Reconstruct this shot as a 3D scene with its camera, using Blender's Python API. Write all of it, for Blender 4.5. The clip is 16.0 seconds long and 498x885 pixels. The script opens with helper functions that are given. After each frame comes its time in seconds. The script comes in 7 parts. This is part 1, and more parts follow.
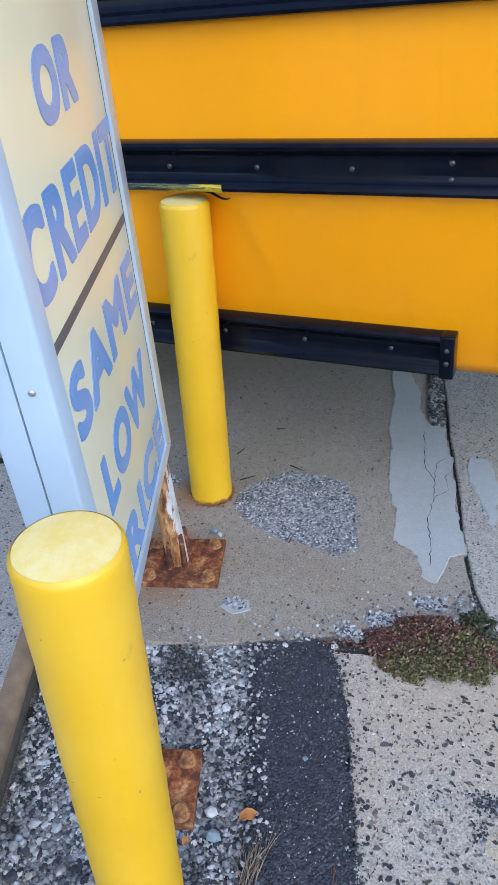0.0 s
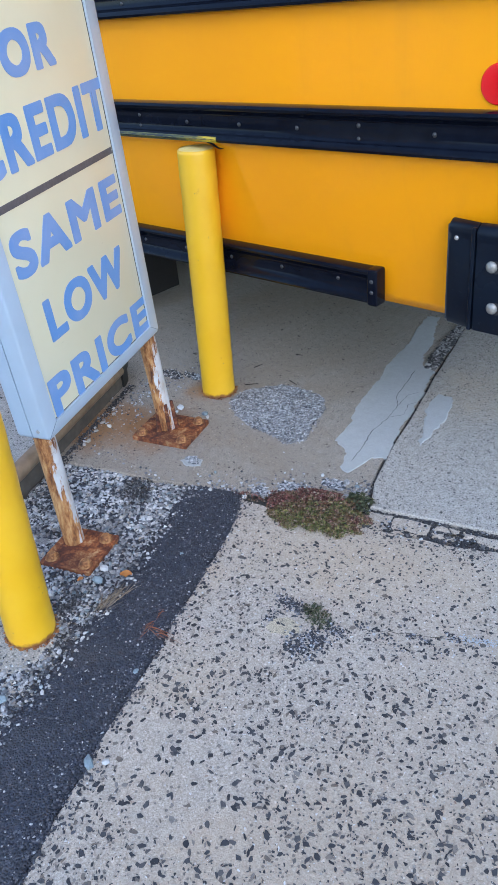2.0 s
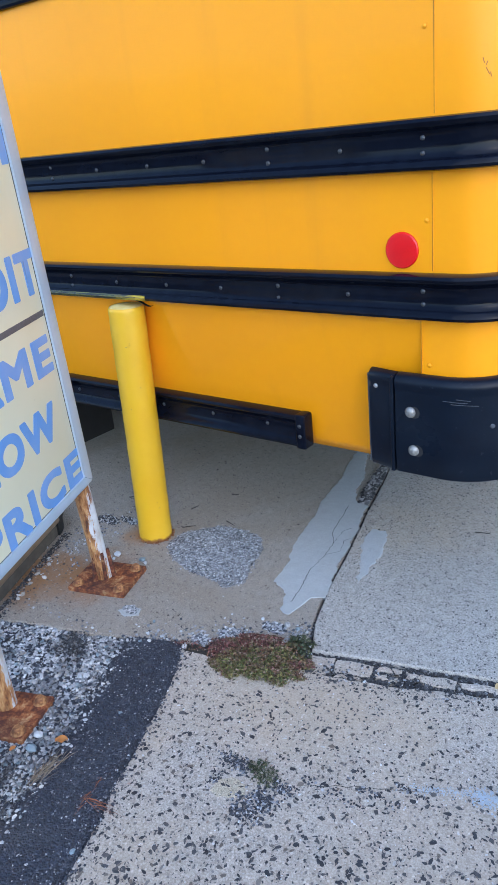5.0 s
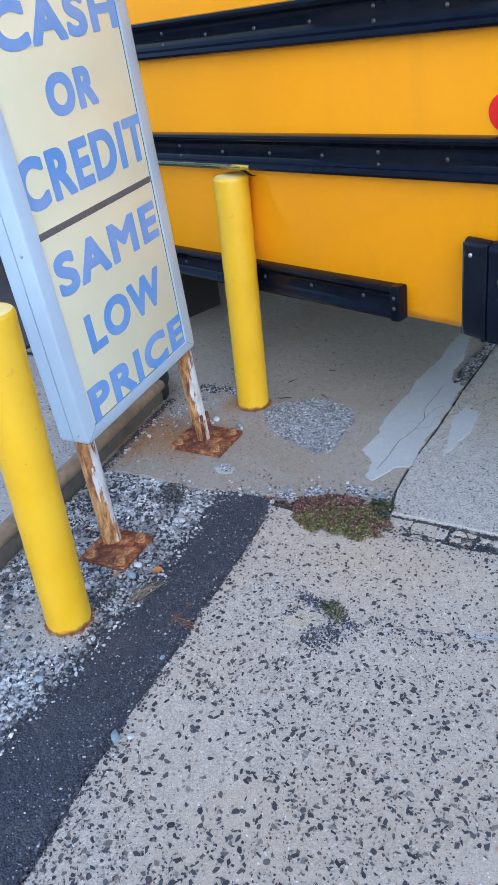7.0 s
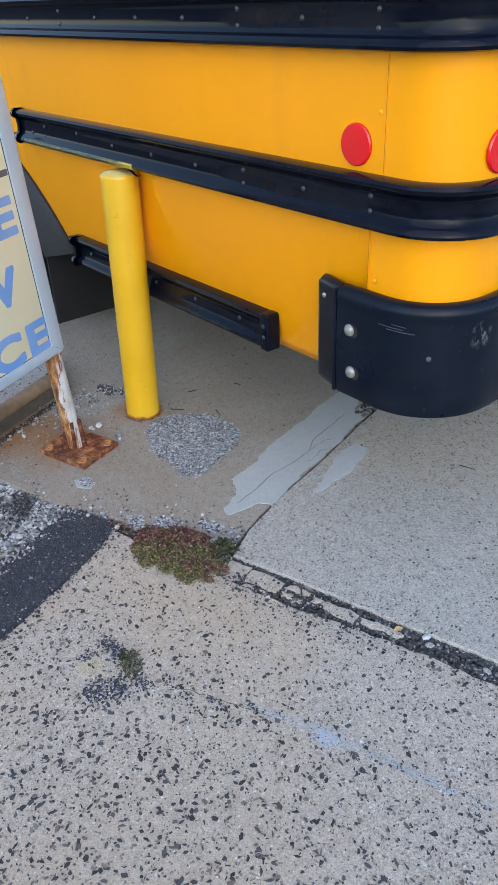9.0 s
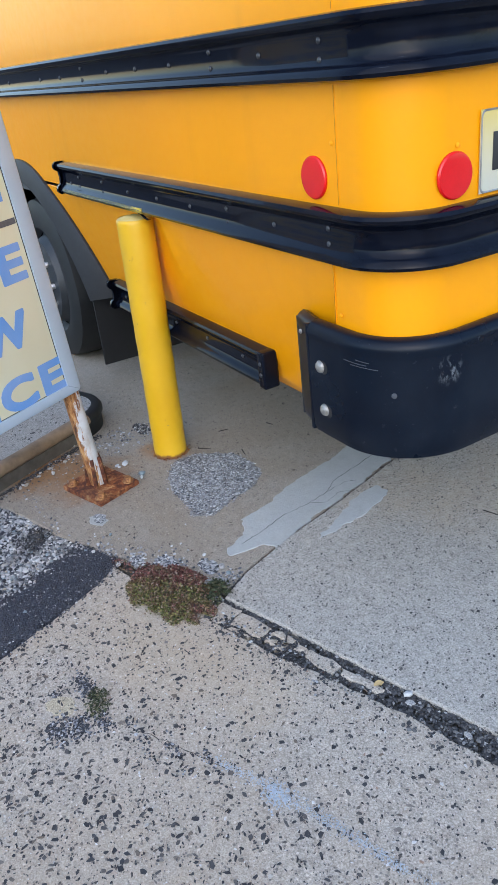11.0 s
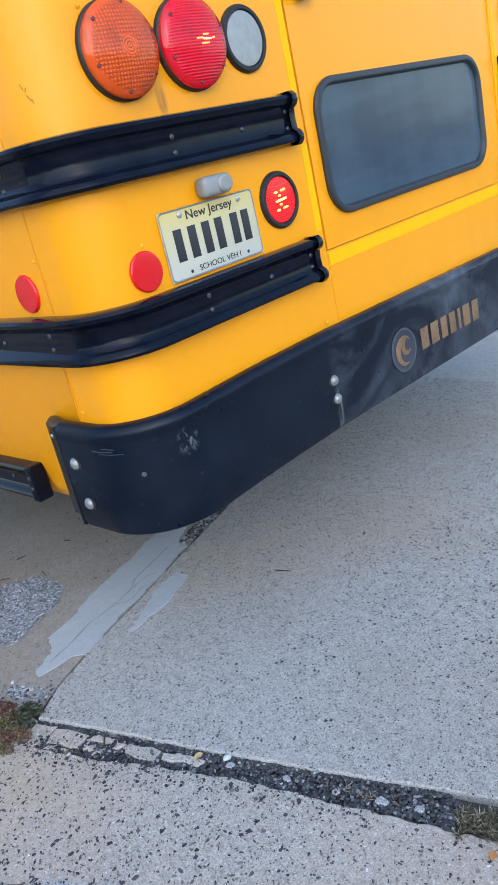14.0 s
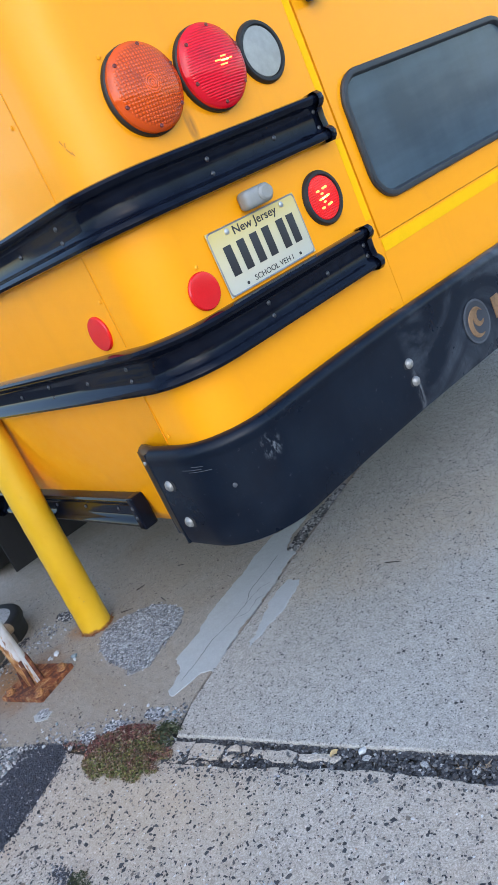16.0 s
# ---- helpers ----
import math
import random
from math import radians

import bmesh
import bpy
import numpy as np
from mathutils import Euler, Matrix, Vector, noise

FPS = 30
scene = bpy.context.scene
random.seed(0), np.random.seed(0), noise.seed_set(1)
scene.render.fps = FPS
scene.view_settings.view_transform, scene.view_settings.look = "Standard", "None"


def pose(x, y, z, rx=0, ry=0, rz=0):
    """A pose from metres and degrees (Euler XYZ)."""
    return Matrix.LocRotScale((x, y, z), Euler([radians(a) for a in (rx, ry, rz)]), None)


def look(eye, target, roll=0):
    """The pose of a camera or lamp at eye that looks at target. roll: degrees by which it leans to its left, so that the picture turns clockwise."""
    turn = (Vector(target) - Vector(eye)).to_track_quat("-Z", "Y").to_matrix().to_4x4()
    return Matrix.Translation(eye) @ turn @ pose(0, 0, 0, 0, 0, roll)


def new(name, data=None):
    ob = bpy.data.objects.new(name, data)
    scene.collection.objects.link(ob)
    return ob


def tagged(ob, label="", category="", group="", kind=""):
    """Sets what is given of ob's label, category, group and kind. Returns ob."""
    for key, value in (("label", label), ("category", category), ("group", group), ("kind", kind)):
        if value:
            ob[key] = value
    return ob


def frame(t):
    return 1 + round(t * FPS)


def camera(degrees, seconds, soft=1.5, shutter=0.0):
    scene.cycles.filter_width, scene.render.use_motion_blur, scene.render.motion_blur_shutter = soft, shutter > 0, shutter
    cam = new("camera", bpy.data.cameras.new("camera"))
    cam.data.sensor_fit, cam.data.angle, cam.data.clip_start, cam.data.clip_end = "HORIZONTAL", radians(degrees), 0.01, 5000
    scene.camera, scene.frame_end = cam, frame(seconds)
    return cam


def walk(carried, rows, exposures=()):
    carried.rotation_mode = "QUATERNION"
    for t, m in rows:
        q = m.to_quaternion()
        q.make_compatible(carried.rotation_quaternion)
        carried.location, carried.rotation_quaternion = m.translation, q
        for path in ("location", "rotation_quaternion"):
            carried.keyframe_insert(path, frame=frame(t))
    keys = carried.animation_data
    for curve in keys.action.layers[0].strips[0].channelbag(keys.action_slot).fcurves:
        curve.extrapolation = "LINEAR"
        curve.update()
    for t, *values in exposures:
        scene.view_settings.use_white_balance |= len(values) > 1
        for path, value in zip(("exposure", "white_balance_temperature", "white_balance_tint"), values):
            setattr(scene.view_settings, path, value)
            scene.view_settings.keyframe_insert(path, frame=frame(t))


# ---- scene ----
cam = camera(36.11, 16.0, soft=0.6)
# seconds, eye, a point looked at, roll
PATH = [
    (0, (0.946, -0.540, 1.349), (0.232, 0.891, 0.323), -3.79),
    (0.5, (1.246, -0.536, 1.308), (0.297, 0.747, 0.278), -4.03),
    (1, (1.456, -0.588, 1.328), (0.435, 0.654, 0.317), -3.08),
    (1.5, (1.644, -0.689, 1.374), (0.500, 0.430, 0.350), 2.33),
    (2, (1.870, -0.662, 1.357), (0.734, 0.472, 0.340), -4.49),
    (2.5, (1.935, -0.613, 1.413), (0.803, 0.660, 0.572), -6.02),
    (3, (1.911, -0.633, 1.416), (0.801, 0.714, 0.666), -4.40),
    (5.5, (1.884, -0.644, 1.413), (0.777, 0.706, 0.663), -4.37),
    (6, (1.903, -0.648, 1.409), (0.772, 0.685, 0.666), -4.65),
    (6.5, (1.926, -0.637, 1.359), (0.783, 0.534, 0.394), -6.36),
    (7, (2.024, -0.703, 1.378), (0.773, 0.361, 0.422), -6.37),
    (7.5, (2.148, -0.748, 1.388), (0.933, 0.290, 0.360), 2.41),
    (8, (2.301, -0.555, 1.379), (1.069, 0.482, 0.371), -0.21),
    (8.5, (2.294, -0.357, 1.369), (0.980, 0.568, 0.356), -8.30),
    (9, (2.193, -0.187, 1.419), (0.938, 0.815, 0.404), -1.13),
    (11.3, (2.424, 0.121, 1.351), (0.948, 0.903, 0.447), -6.01),
    (11.5, (2.460, 0.120, 1.331), (1.115, 1.129, 0.446), -5.11),
    (12, (2.523, 0.158, 1.346), (1.429, 1.451, 0.485), -5.03),
    (12.5, (2.533, 0.152, 1.356), (1.384, 1.456, 0.588), -6.65),
    (13, (2.521, 0.132, 1.357), (1.303, 1.395, 0.630), -8.04),
    (13.5, (2.578, 0.150, 1.321), (1.302, 1.378, 0.634), -10.48),
    (14, (2.578, 0.166, 1.317), (1.290, 1.376, 0.618), -11.93),
    (14.5, (2.592, 0.175, 1.308), (1.319, 1.394, 0.598), -15.22),
    (15, (2.611, 0.173, 1.310), (1.340, 1.396, 0.603), -18.27),
    (15.5, (2.601, 0.182, 1.306), (1.199, 1.299, 0.674), -22.01),
    (16, (2.635, 0.162, 1.290), (1.171, 1.219, 0.697), -23.96),
]
walk(cam, [(t, look(eye, aim, roll)) for t, eye, aim, roll in PATH], [(0, 0.72, 6020, 11), (5.5, 0.68, 5620, 11), (7, 0.71, 5820, 11), (8, 0.69, 6060, 11), (9, 0.62, 6380, 11), (11.5, 0.66, 6250, 11), (12.5, 0.67, 6000, 11), (14.5, 0.66, 5920, 11), (16, 0.65, 6080, 11)])

# ---- light: bright open shade under a pale sky ----
world = bpy.data.worlds.new("world")
scene.world = world
world.use_nodes = True
wn, wl = world.node_tree.nodes, world.node_tree.links
wn.clear()
sky = wn.new("ShaderNodeTexSky")
sky.sky_type = "NISHITA"
sky.sun_disc = False
sky.sun_elevation = radians(33)
sky.sun_rotation = radians(125)
sky.air_density, sky.dust_density, sky.ozone_density = 1.2, 0.8, 1.6
wb = wn.new("ShaderNodeBackground")
wb.inputs["Strength"].default_value = 0.262
wo = wn.new("ShaderNodeOutputWorld")
wl.new(sky.outputs[0], wb.inputs[0])
wl.new(wb.outputs[0], wo.inputs[0])

sun_data = bpy.data.lights.new("sun", "SUN")
sun_data.energy = 0.80
sun_data.angle = radians(80)
sun_data.color = (1.0, 0.98, 0.95)
sun = new("sun", sun_data)
sun.matrix_world = look((4.2, -6.2, 7.0), (0, 1, 0))

# ---- materials ----


class Nodes:
    """A small wrapper that builds one node material."""

    def __init__(self, name, rough=0.6, metal=0.0, coat=0.0, space="Object"):
        self.m = bpy.data.materials.new(name)
        self.m.use_nodes = True
        self.t = self.m.node_tree
        self.t.nodes.clear()
        self.out = self.t.nodes.new("ShaderNodeOutputMaterial")
        self.b = self.t.nodes.new("ShaderNodeBsdfPrincipled")
        self.b.inputs["Roughness"].default_value = rough
        self.b.inputs["Metallic"].default_value = metal
        self.b.inputs["Coat Weight"].default_value = coat
        self.b.inputs["Coat Roughness"].default_value = 0.08
        self.link(self.b.outputs[0], self.out.inputs[0])
        self.co = self.t.nodes.new("ShaderNodeTexCoord").outputs[space]
        self.bumped = None

    def link(self, a, b):
        self.t.links.new(a, b)

    def noise(self, scale, detail=4.0, rough=0.55, stretch=None, warp=0.0):
        n = self.t.nodes.new("ShaderNodeTexNoise")
        n.inputs["Scale"].default_value = scale
        n.inputs["Detail"].default_value = detail
        n.inputs["Roughness"].default_value = rough
        n.inputs["Distortion"].default_value = warp
        co = self.co
        if stretch:
            mp = self.t.nodes.new("ShaderNodeMapping")
            mp.inputs["Scale"].default_value = stretch
            self.link(co, mp.inputs[0])
            co = mp.outputs[0]
        self.link(co, n.inputs["Vector"])
        return n.outputs["Fac"]

    def cells(self, scale, feature="F1", out="Distance"):
        n = self.t.nodes.new("ShaderNodeTexVoronoi")
        n.inputs["Scale"].default_value = scale
        n.feature = feature
        self.link(self.co, n.inputs["Vector"])
        return n.outputs[out]

    def ramp(self, fac, stops):
        n = self.t.nodes.new("ShaderNodeValToRGB")
        els = n.color_ramp.elements
        while len(els) < len(stops):
            els.new(0.5)
        for e, (p, c) in zip(els, stops):
            e.position = p
            e.color = (*c, 1.0) if isinstance(c, tuple) else (c, c, c, 1.0)
        self.link(fac, n.inputs[0])
        return n.outputs[0]

    def mix(self, fac, a, b, mode="MIX"):
        n = self.t.nodes.new("ShaderNodeMix")
        n.data_type = "RGBA"
        n.blend_type = mode
        for sock, v in ((n.inputs[0], fac), (n.inputs[6], a), (n.inputs[7], b)):
            if isinstance(v, (int, float)):
                sock.default_value = v if sock == n.inputs[0] else (v, v, v, 1)
            elif isinstance(v, tuple):
                sock.default_value = (*v, 1)
            else:
                self.link(v, sock)
        return n.outputs[2]

    def math(self, op, a, b=0.5):
        n = self.t.nodes.new("ShaderNodeMath")
        n.operation = op
        for sock, v in ((n.inputs[0], a), (n.inputs[1], b)):
            if isinstance(v, (int, float)):
                sock.default_value = v
            else:
                self.link(v, sock)
        return n.outputs[0]

    def axis(self, k):
        n = self.t.nodes.new("ShaderNodeSeparateXYZ")
        self.link(self.co, n.inputs[0])
        return n.outputs[k]

    def island(self):
        return self.t.nodes.new("ShaderNodeNewGeometry").outputs["Random Per Island"]

    def each(self):
        return self.t.nodes.new("ShaderNodeObjectInfo").outputs["Random"]

    def bump(self, height, strength=0.3, distance=0.002):
        n = self.t.nodes.new("ShaderNodeBump")
        n.inputs["Strength"].default_value = strength
        n.inputs["Distance"].default_value = distance
        self.link(height, n.inputs["Height"])
        if self.bumped:
            self.link(self.bumped, n.inputs["Normal"])
        self.bumped = n.outputs[0]
        self.link(self.bumped, self.b.inputs["Normal"])

    def color(self, c):
        if isinstance(c, tuple):
            self.b.inputs["Base Color"].default_value = (*c, 1)
        else:
            self.link(c, self.b.inputs["Base Color"])

    def rough(self, r):
        self.link(r, self.b.inputs["Roughness"])


def plain(name, c, rough=0.5, metal=0.0, coat=0.0, grain=0.08, scale=40.0, relief=0.0):
    n = Nodes(name, rough, metal, coat)
    f = n.noise(scale, 5)
    g = n.noise(scale * 0.12, 3)
    lo = tuple(v * (1 - grain) for v in c)
    hi = tuple(min(1, v * (1 + grain)) for v in c)
    n.color(n.mix(0.5, n.ramp(f, [(0.3, lo), (0.7, hi)]), n.ramp(g, [(0.3, lo), (0.7, hi)])))
    if relief:
        n.bump(f, relief, 0.002)
    return n.m


def bus_paint():
    n = Nodes("bus_yellow_paint", 0.38, 0.0, 0.15)
    n.b.inputs["Specular IOR Level"].default_value = 0.21
    n.b.inputs["Coat Roughness"].default_value = 0.05
    big = n.noise(1.3, 3)
    streak = n.noise(9, 4, 0.6, (1.0, 1.0, 0.06))
    c = n.ramp(big, [(0.25, (0.83, 0.318, 0.0008)), (0.75, (0.88, 0.343, 0.0015))])
    c = n.mix(n.ramp(streak, [(0.55, 0.0), (0.8, 0.16)]), c, (0.52, 0.21, 0.03))
    # dirty run between the lamps
    run = n.math("ADD", n.math("POWER", n.math("MULTIPLY", n.math("SUBTRACT", n.axis(1), -0.170), 60.0), 2.0), n.math("POWER", n.math("MULTIPLY", n.math("SUBTRACT", n.axis(2), 1.405), 22.0), 2.0))
    run = n.math("MULTIPLY", n.ramp(run, [(0.1, 0.75), (1.0, 0.0)]), n.ramp(n.axis(0), [(0.40, 0.0), (0.41, 1.0)]))
    c = n.mix(n.math("MULTIPLY", run, n.ramp(n.noise(40, 4, 0.6, (1, 1, 0.2)), [(0.36, 0.2), (0.6, 1.0)])), c, (0.20, 0.075, 0.025))
    n.color(c)
    n.rough(n.ramp(n.noise(30, 4), [(0.3, 0.30), (0.8, 0.42)]))
    n.bump(n.noise(3.0, 2), 0.12, 0.01)
    return n.m


def post_paint():
    n = Nodes("post_yellow_paint", 0.42, 0.0, 0.15)
    c = n.ramp(n.noise(6, 4), [(0.3, (0.66, 0.375, 0.006)), (0.7, (0.72, 0.43, 0.009))])
    mark = n.ramp(n.noise(14, 6, 0.7, (1.6, 1.6, 0.9)), [(0.66, 0.0), (0.72, 0.8)])
    c = n.mix(mark, c, (0.50, 0.27, 0.03))
    c = n.mix(n.ramp(n.noise(3, 4, 0.6), [(0.45, 0.0), (0.75, 0.5)]), c, (0.70, 0.45, 0.045))
    # nicks along the rim
    rim = n.math("MULTIPLY", n.ramp(n.axis(2), [(0.873, 0.0), (0.879, 1.0)]), n.ramp(n.noise(75, 4, 0.7), [(0.56, 0.0), (0.60, 1.0)]))
    c = n.mix(rim, c, (0.33, 0.21, 0.05))
    chip = n.ramp(n.noise(60, 3), [(0.73, 0.0), (0.75, 1.0)])
    c = n.mix(chip, c, (0.30, 0.22, 0.12))
    # rust and dirt in a ragged ring where the paint ends at the foot
    low = n.math("ADD", n.axis(2), n.math("MULTIPLY", n.noise(40, 4), 0.035))
    c = n.mix(n.ramp(low, [(0.026, 1.0), (0.034, 0.0)]), c, (0.22, 0.09, 0.03))
    n.color(c)
    n.bump(n.noise(55, 4), 0.25, 0.0012)
    n.bump(n.noise(7, 3), 0.25, 0.004)
    return n.m


def post_cap_paint():
    n = Nodes("post_cap_paint", 0.6)
    c = n.ramp(n.noise(25, 6, 0.7), [(0.35, (0.76, 0.54, 0.12)), (0.62, (0.78, 0.63, 0.27)), (0.80, (0.48, 0.36, 0.17))])
    n.color(c)
    n.bump(n.noise(45, 5), 0.5, 0.002)
    return n.m


def black_rail():
    n = Nodes("black_rail_paint", 0.16, 0.0, 0.0)
    n.b.inputs["Specular IOR Level"].default_value = 0.14
    c = n.ramp(n.noise(18, 5), [(0.3, (0.0025, 0.0035, 0.008)), (0.7, (0.005, 0.007, 0.014))])
    dust = n.ramp(n.noise(4, 6, 0.65), [(0.62, 0.0), (0.90, 0.10)])
    c = n.mix(dust, c, (0.08, 0.085, 0.10))
    scr = n.ramp(n.noise(12, 5, 0.6, (1, 1, 26)), [(0.72, 0.0), (0.80, 0.5)])
    c = n.mix(scr, c, (0.13, 0.14, 0.16))
    n.color(c)
    n.rough(n.ramp(n.noise(25, 5), [(0.3, 0.06), (0.75, 0.16)]))
    n.bump(n.noise(8, 3), 0.08, 0.004)
    return n.m


def scraped_rail():
    n = Nodes("scraped_rail_paint", 0.4)
    s = n.noise(14, 6, 0.7, (0.6, 1, 22), 0.6)
    c = n.ramp(s, [(0.46, (0.006, 0.008, 0.012)), (0.50, (0.05, 0.065, 0.03)), (0.525, (0.22, 0.20, 0.02)), (0.55, (0.06, 0.075, 0.03)), (0.59, (0.008, 0.010, 0.013))])
    # brightest where the bollard stands, then it frays out
    along = n.math("ADD", n.math("ADD", n.axis(0), 1.5), n.math("MULTIPLY", n.math("SUBTRACT", n.noise(30, 5, 0.7, (1.0, 1.0, 3.0)), 0.5), 0.3))
    fresh = n.math("MULTIPLY", n.ramp(along, [(0.66, 0.0), (0.76, 1.0)]), n.ramp(s, [(0.47, 0.0), (0.53, 1.0)]))
    c = n.mix(fresh, c, (0.62, 0.44, 0.01))
    c = n.mix(n.ramp(along, [(0.79, 0.0), (0.85, 1.0)]), c, (0.006, 0.008, 0.012))
    n.color(c)
    n.bump(s, 0.4, 0.002)
    return n.m


def bumper_plastic():
    n = Nodes("bumper_black", 0.34, 0.0, 0.0)
    n.b.inputs["Specular IOR Level"].default_value = 0.20
    c = n.ramp(n.noise(9, 5), [(0.3, (0.002, 0.0045, 0.011)), (0.7, (0.0045, 0.009, 0.018))])
    haze = n.ramp(n.noise(2.6, 6, 0.6, (1, 1.1, 1.6), 1.2), [(0.40, 0.0), (0.66, 0.70)])
    haze = n.math("MULTIPLY", haze, n.ramp(n.noise(14, 6, 0.7, (1, 1, 0.5), 0.8), [(0.36, 0.45), (0.62, 1.0)]))
    y = n.axis(1)
    band = n.math("MULTIPLY", n.ramp(y, [(0.155, 0.05), (0.185, 1.0)]), n.ramp(n.math("SUBTRACT", y, 0.5), [(0.60, 1.0), (0.72, 0.25)]))
    c = n.mix(n.math("MULTIPLY", haze, band), c, (0.095, 0.112, 0.135))
    # pale runs under the bolts
    run = n.math("ADD", n.math("POWER", n.math("MULTIPLY", n.math("SUBTRACT", n.axis(1), 0.172), 70.0), 2.0), n.math("POWER", n.math("MULTIPLY", n.math("SUBTRACT", n.axis(2), 0.56), 14.0), 2.0))
    c = n.mix(n.math("MULTIPLY", n.ramp(run, [(0.1, 0.9), (1.0, 0.0)]), n.ramp(n.noise(60, 5, 0.7, (1, 1, 0.25)), [(0.42, 0.0), (0.60, 1.0)])), c, (0.20, 0.21, 0.22))
    fine = n.ramp(n.noise(50, 6, 0.75), [(0.63, 0.0), (0.74, 0.45)])
    c = n.mix(fine, c, (0.12, 0.13, 0.15))
    # a dry scrape on the corner
    for x, y, z, r in ((0.456, -0.364, 0.699, 0.036),):
        d = None
        for k, v in enumerate((x, y, z)):
            q = n.math("POWER", n.math("SUBTRACT", n.axis(k), v), 2.0)
            d = q if d is None else n.math("ADD", d, q)
        near = n.ramp(n.math("SQRT", d), [(r * 0.2, 1.0), (r, 0.0)])
        c = n.mix(n.math("MULTIPLY", near, n.ramp(n.noise(70, 6, 0.7, (1, 1, 0.6)), [(0.50, 0.0), (0.62, 0.8)])), c, (0.17, 0.19, 0.21))
    n.color(c)
    n.rough(n.ramp(n.noise(5, 6), [(0.3, 0.22), (0.7, 0.42)]))
    n.bump(n.noise(220, 2), 0.10, 0.0006)
    n.bump(n.noise(6, 3), 0.15, 0.006)
    return n.m


def rust(name, a=(0.12, 0.033, 0.013), b=(0.29, 0.095, 0.028), d=(0.035, 0.015, 0.010)):
    n = Nodes(name, 0.85)
    f = n.noise(30, 6, 0.75)
    c = n.ramp(f, [(0.32, d), (0.46, a), (0.56, b), (0.66, (0.50, 0.29, 0.13))])
    c = n.mix(n.ramp(n.noise(7, 4), [(0.45, 0.0), (0.7, 0.6)]), c, d)
    n.color(c)
    n.bump(n.noise(80, 6, 0.7), 0.7, 0.002)
    n.bump(f, 0.4, 0.004)
    return n.m


def rusty_post():
    n = Nodes("rust_on_white_post", 0.75)
    f = n.noise(70, 7, 0.72, (1.0, 1.0, 0.2))
    r = n.ramp(n.noise(60, 6, 0.72, (1.0, 1.0, 0.25)), [(0.33, (0.055, 0.022, 0.012)), (0.43, (0.20, 0.075, 0.022)), (0.52, (0.36, 0.17, 0.060)), (0.66, (0.56, 0.35, 0.15))])
    w = n.ramp(n.noise(20, 4), [(0.3, (0.40, 0.40, 0.39)), (0.5, (0.52, 0.53, 0.54)), (0.7, (0.56, 0.58, 0.60))])
    up = n.math("ADD", n.axis(2), 0.5)
    # more paint is left on the side away from the road and at half height
    side = n.math("SUBTRACT", n.math("MULTIPLY", n.axis(0), 5.2), n.math("MULTIPLY", n.axis(1), 5.6))
    band = n.math("SUBTRACT", n.ramp(up, [(0.14, 0.0), (0.25, 0.08), (0.31, 0.26), (0.42, 0.275), (0.50, 0.12)]), 0.30)
    c = n.mix(n.ramp(n.math("ADD", n.math("ADD", f, side), band), [(0.475, 0.0), (0.52, 1.0)]), r, w)
    # thin rust runs over the paint
    c = n.mix(n.ramp(n.noise(45, 6, 0.7, (1.0, 1.0, 0.12)), [(0.52, 0.0), (0.70, 0.75)]), c, (0.36, 0.22, 0.10))
    n.color(c)
    n.bump(n.noise(60, 6), 0.5, 0.002)
    return n.m


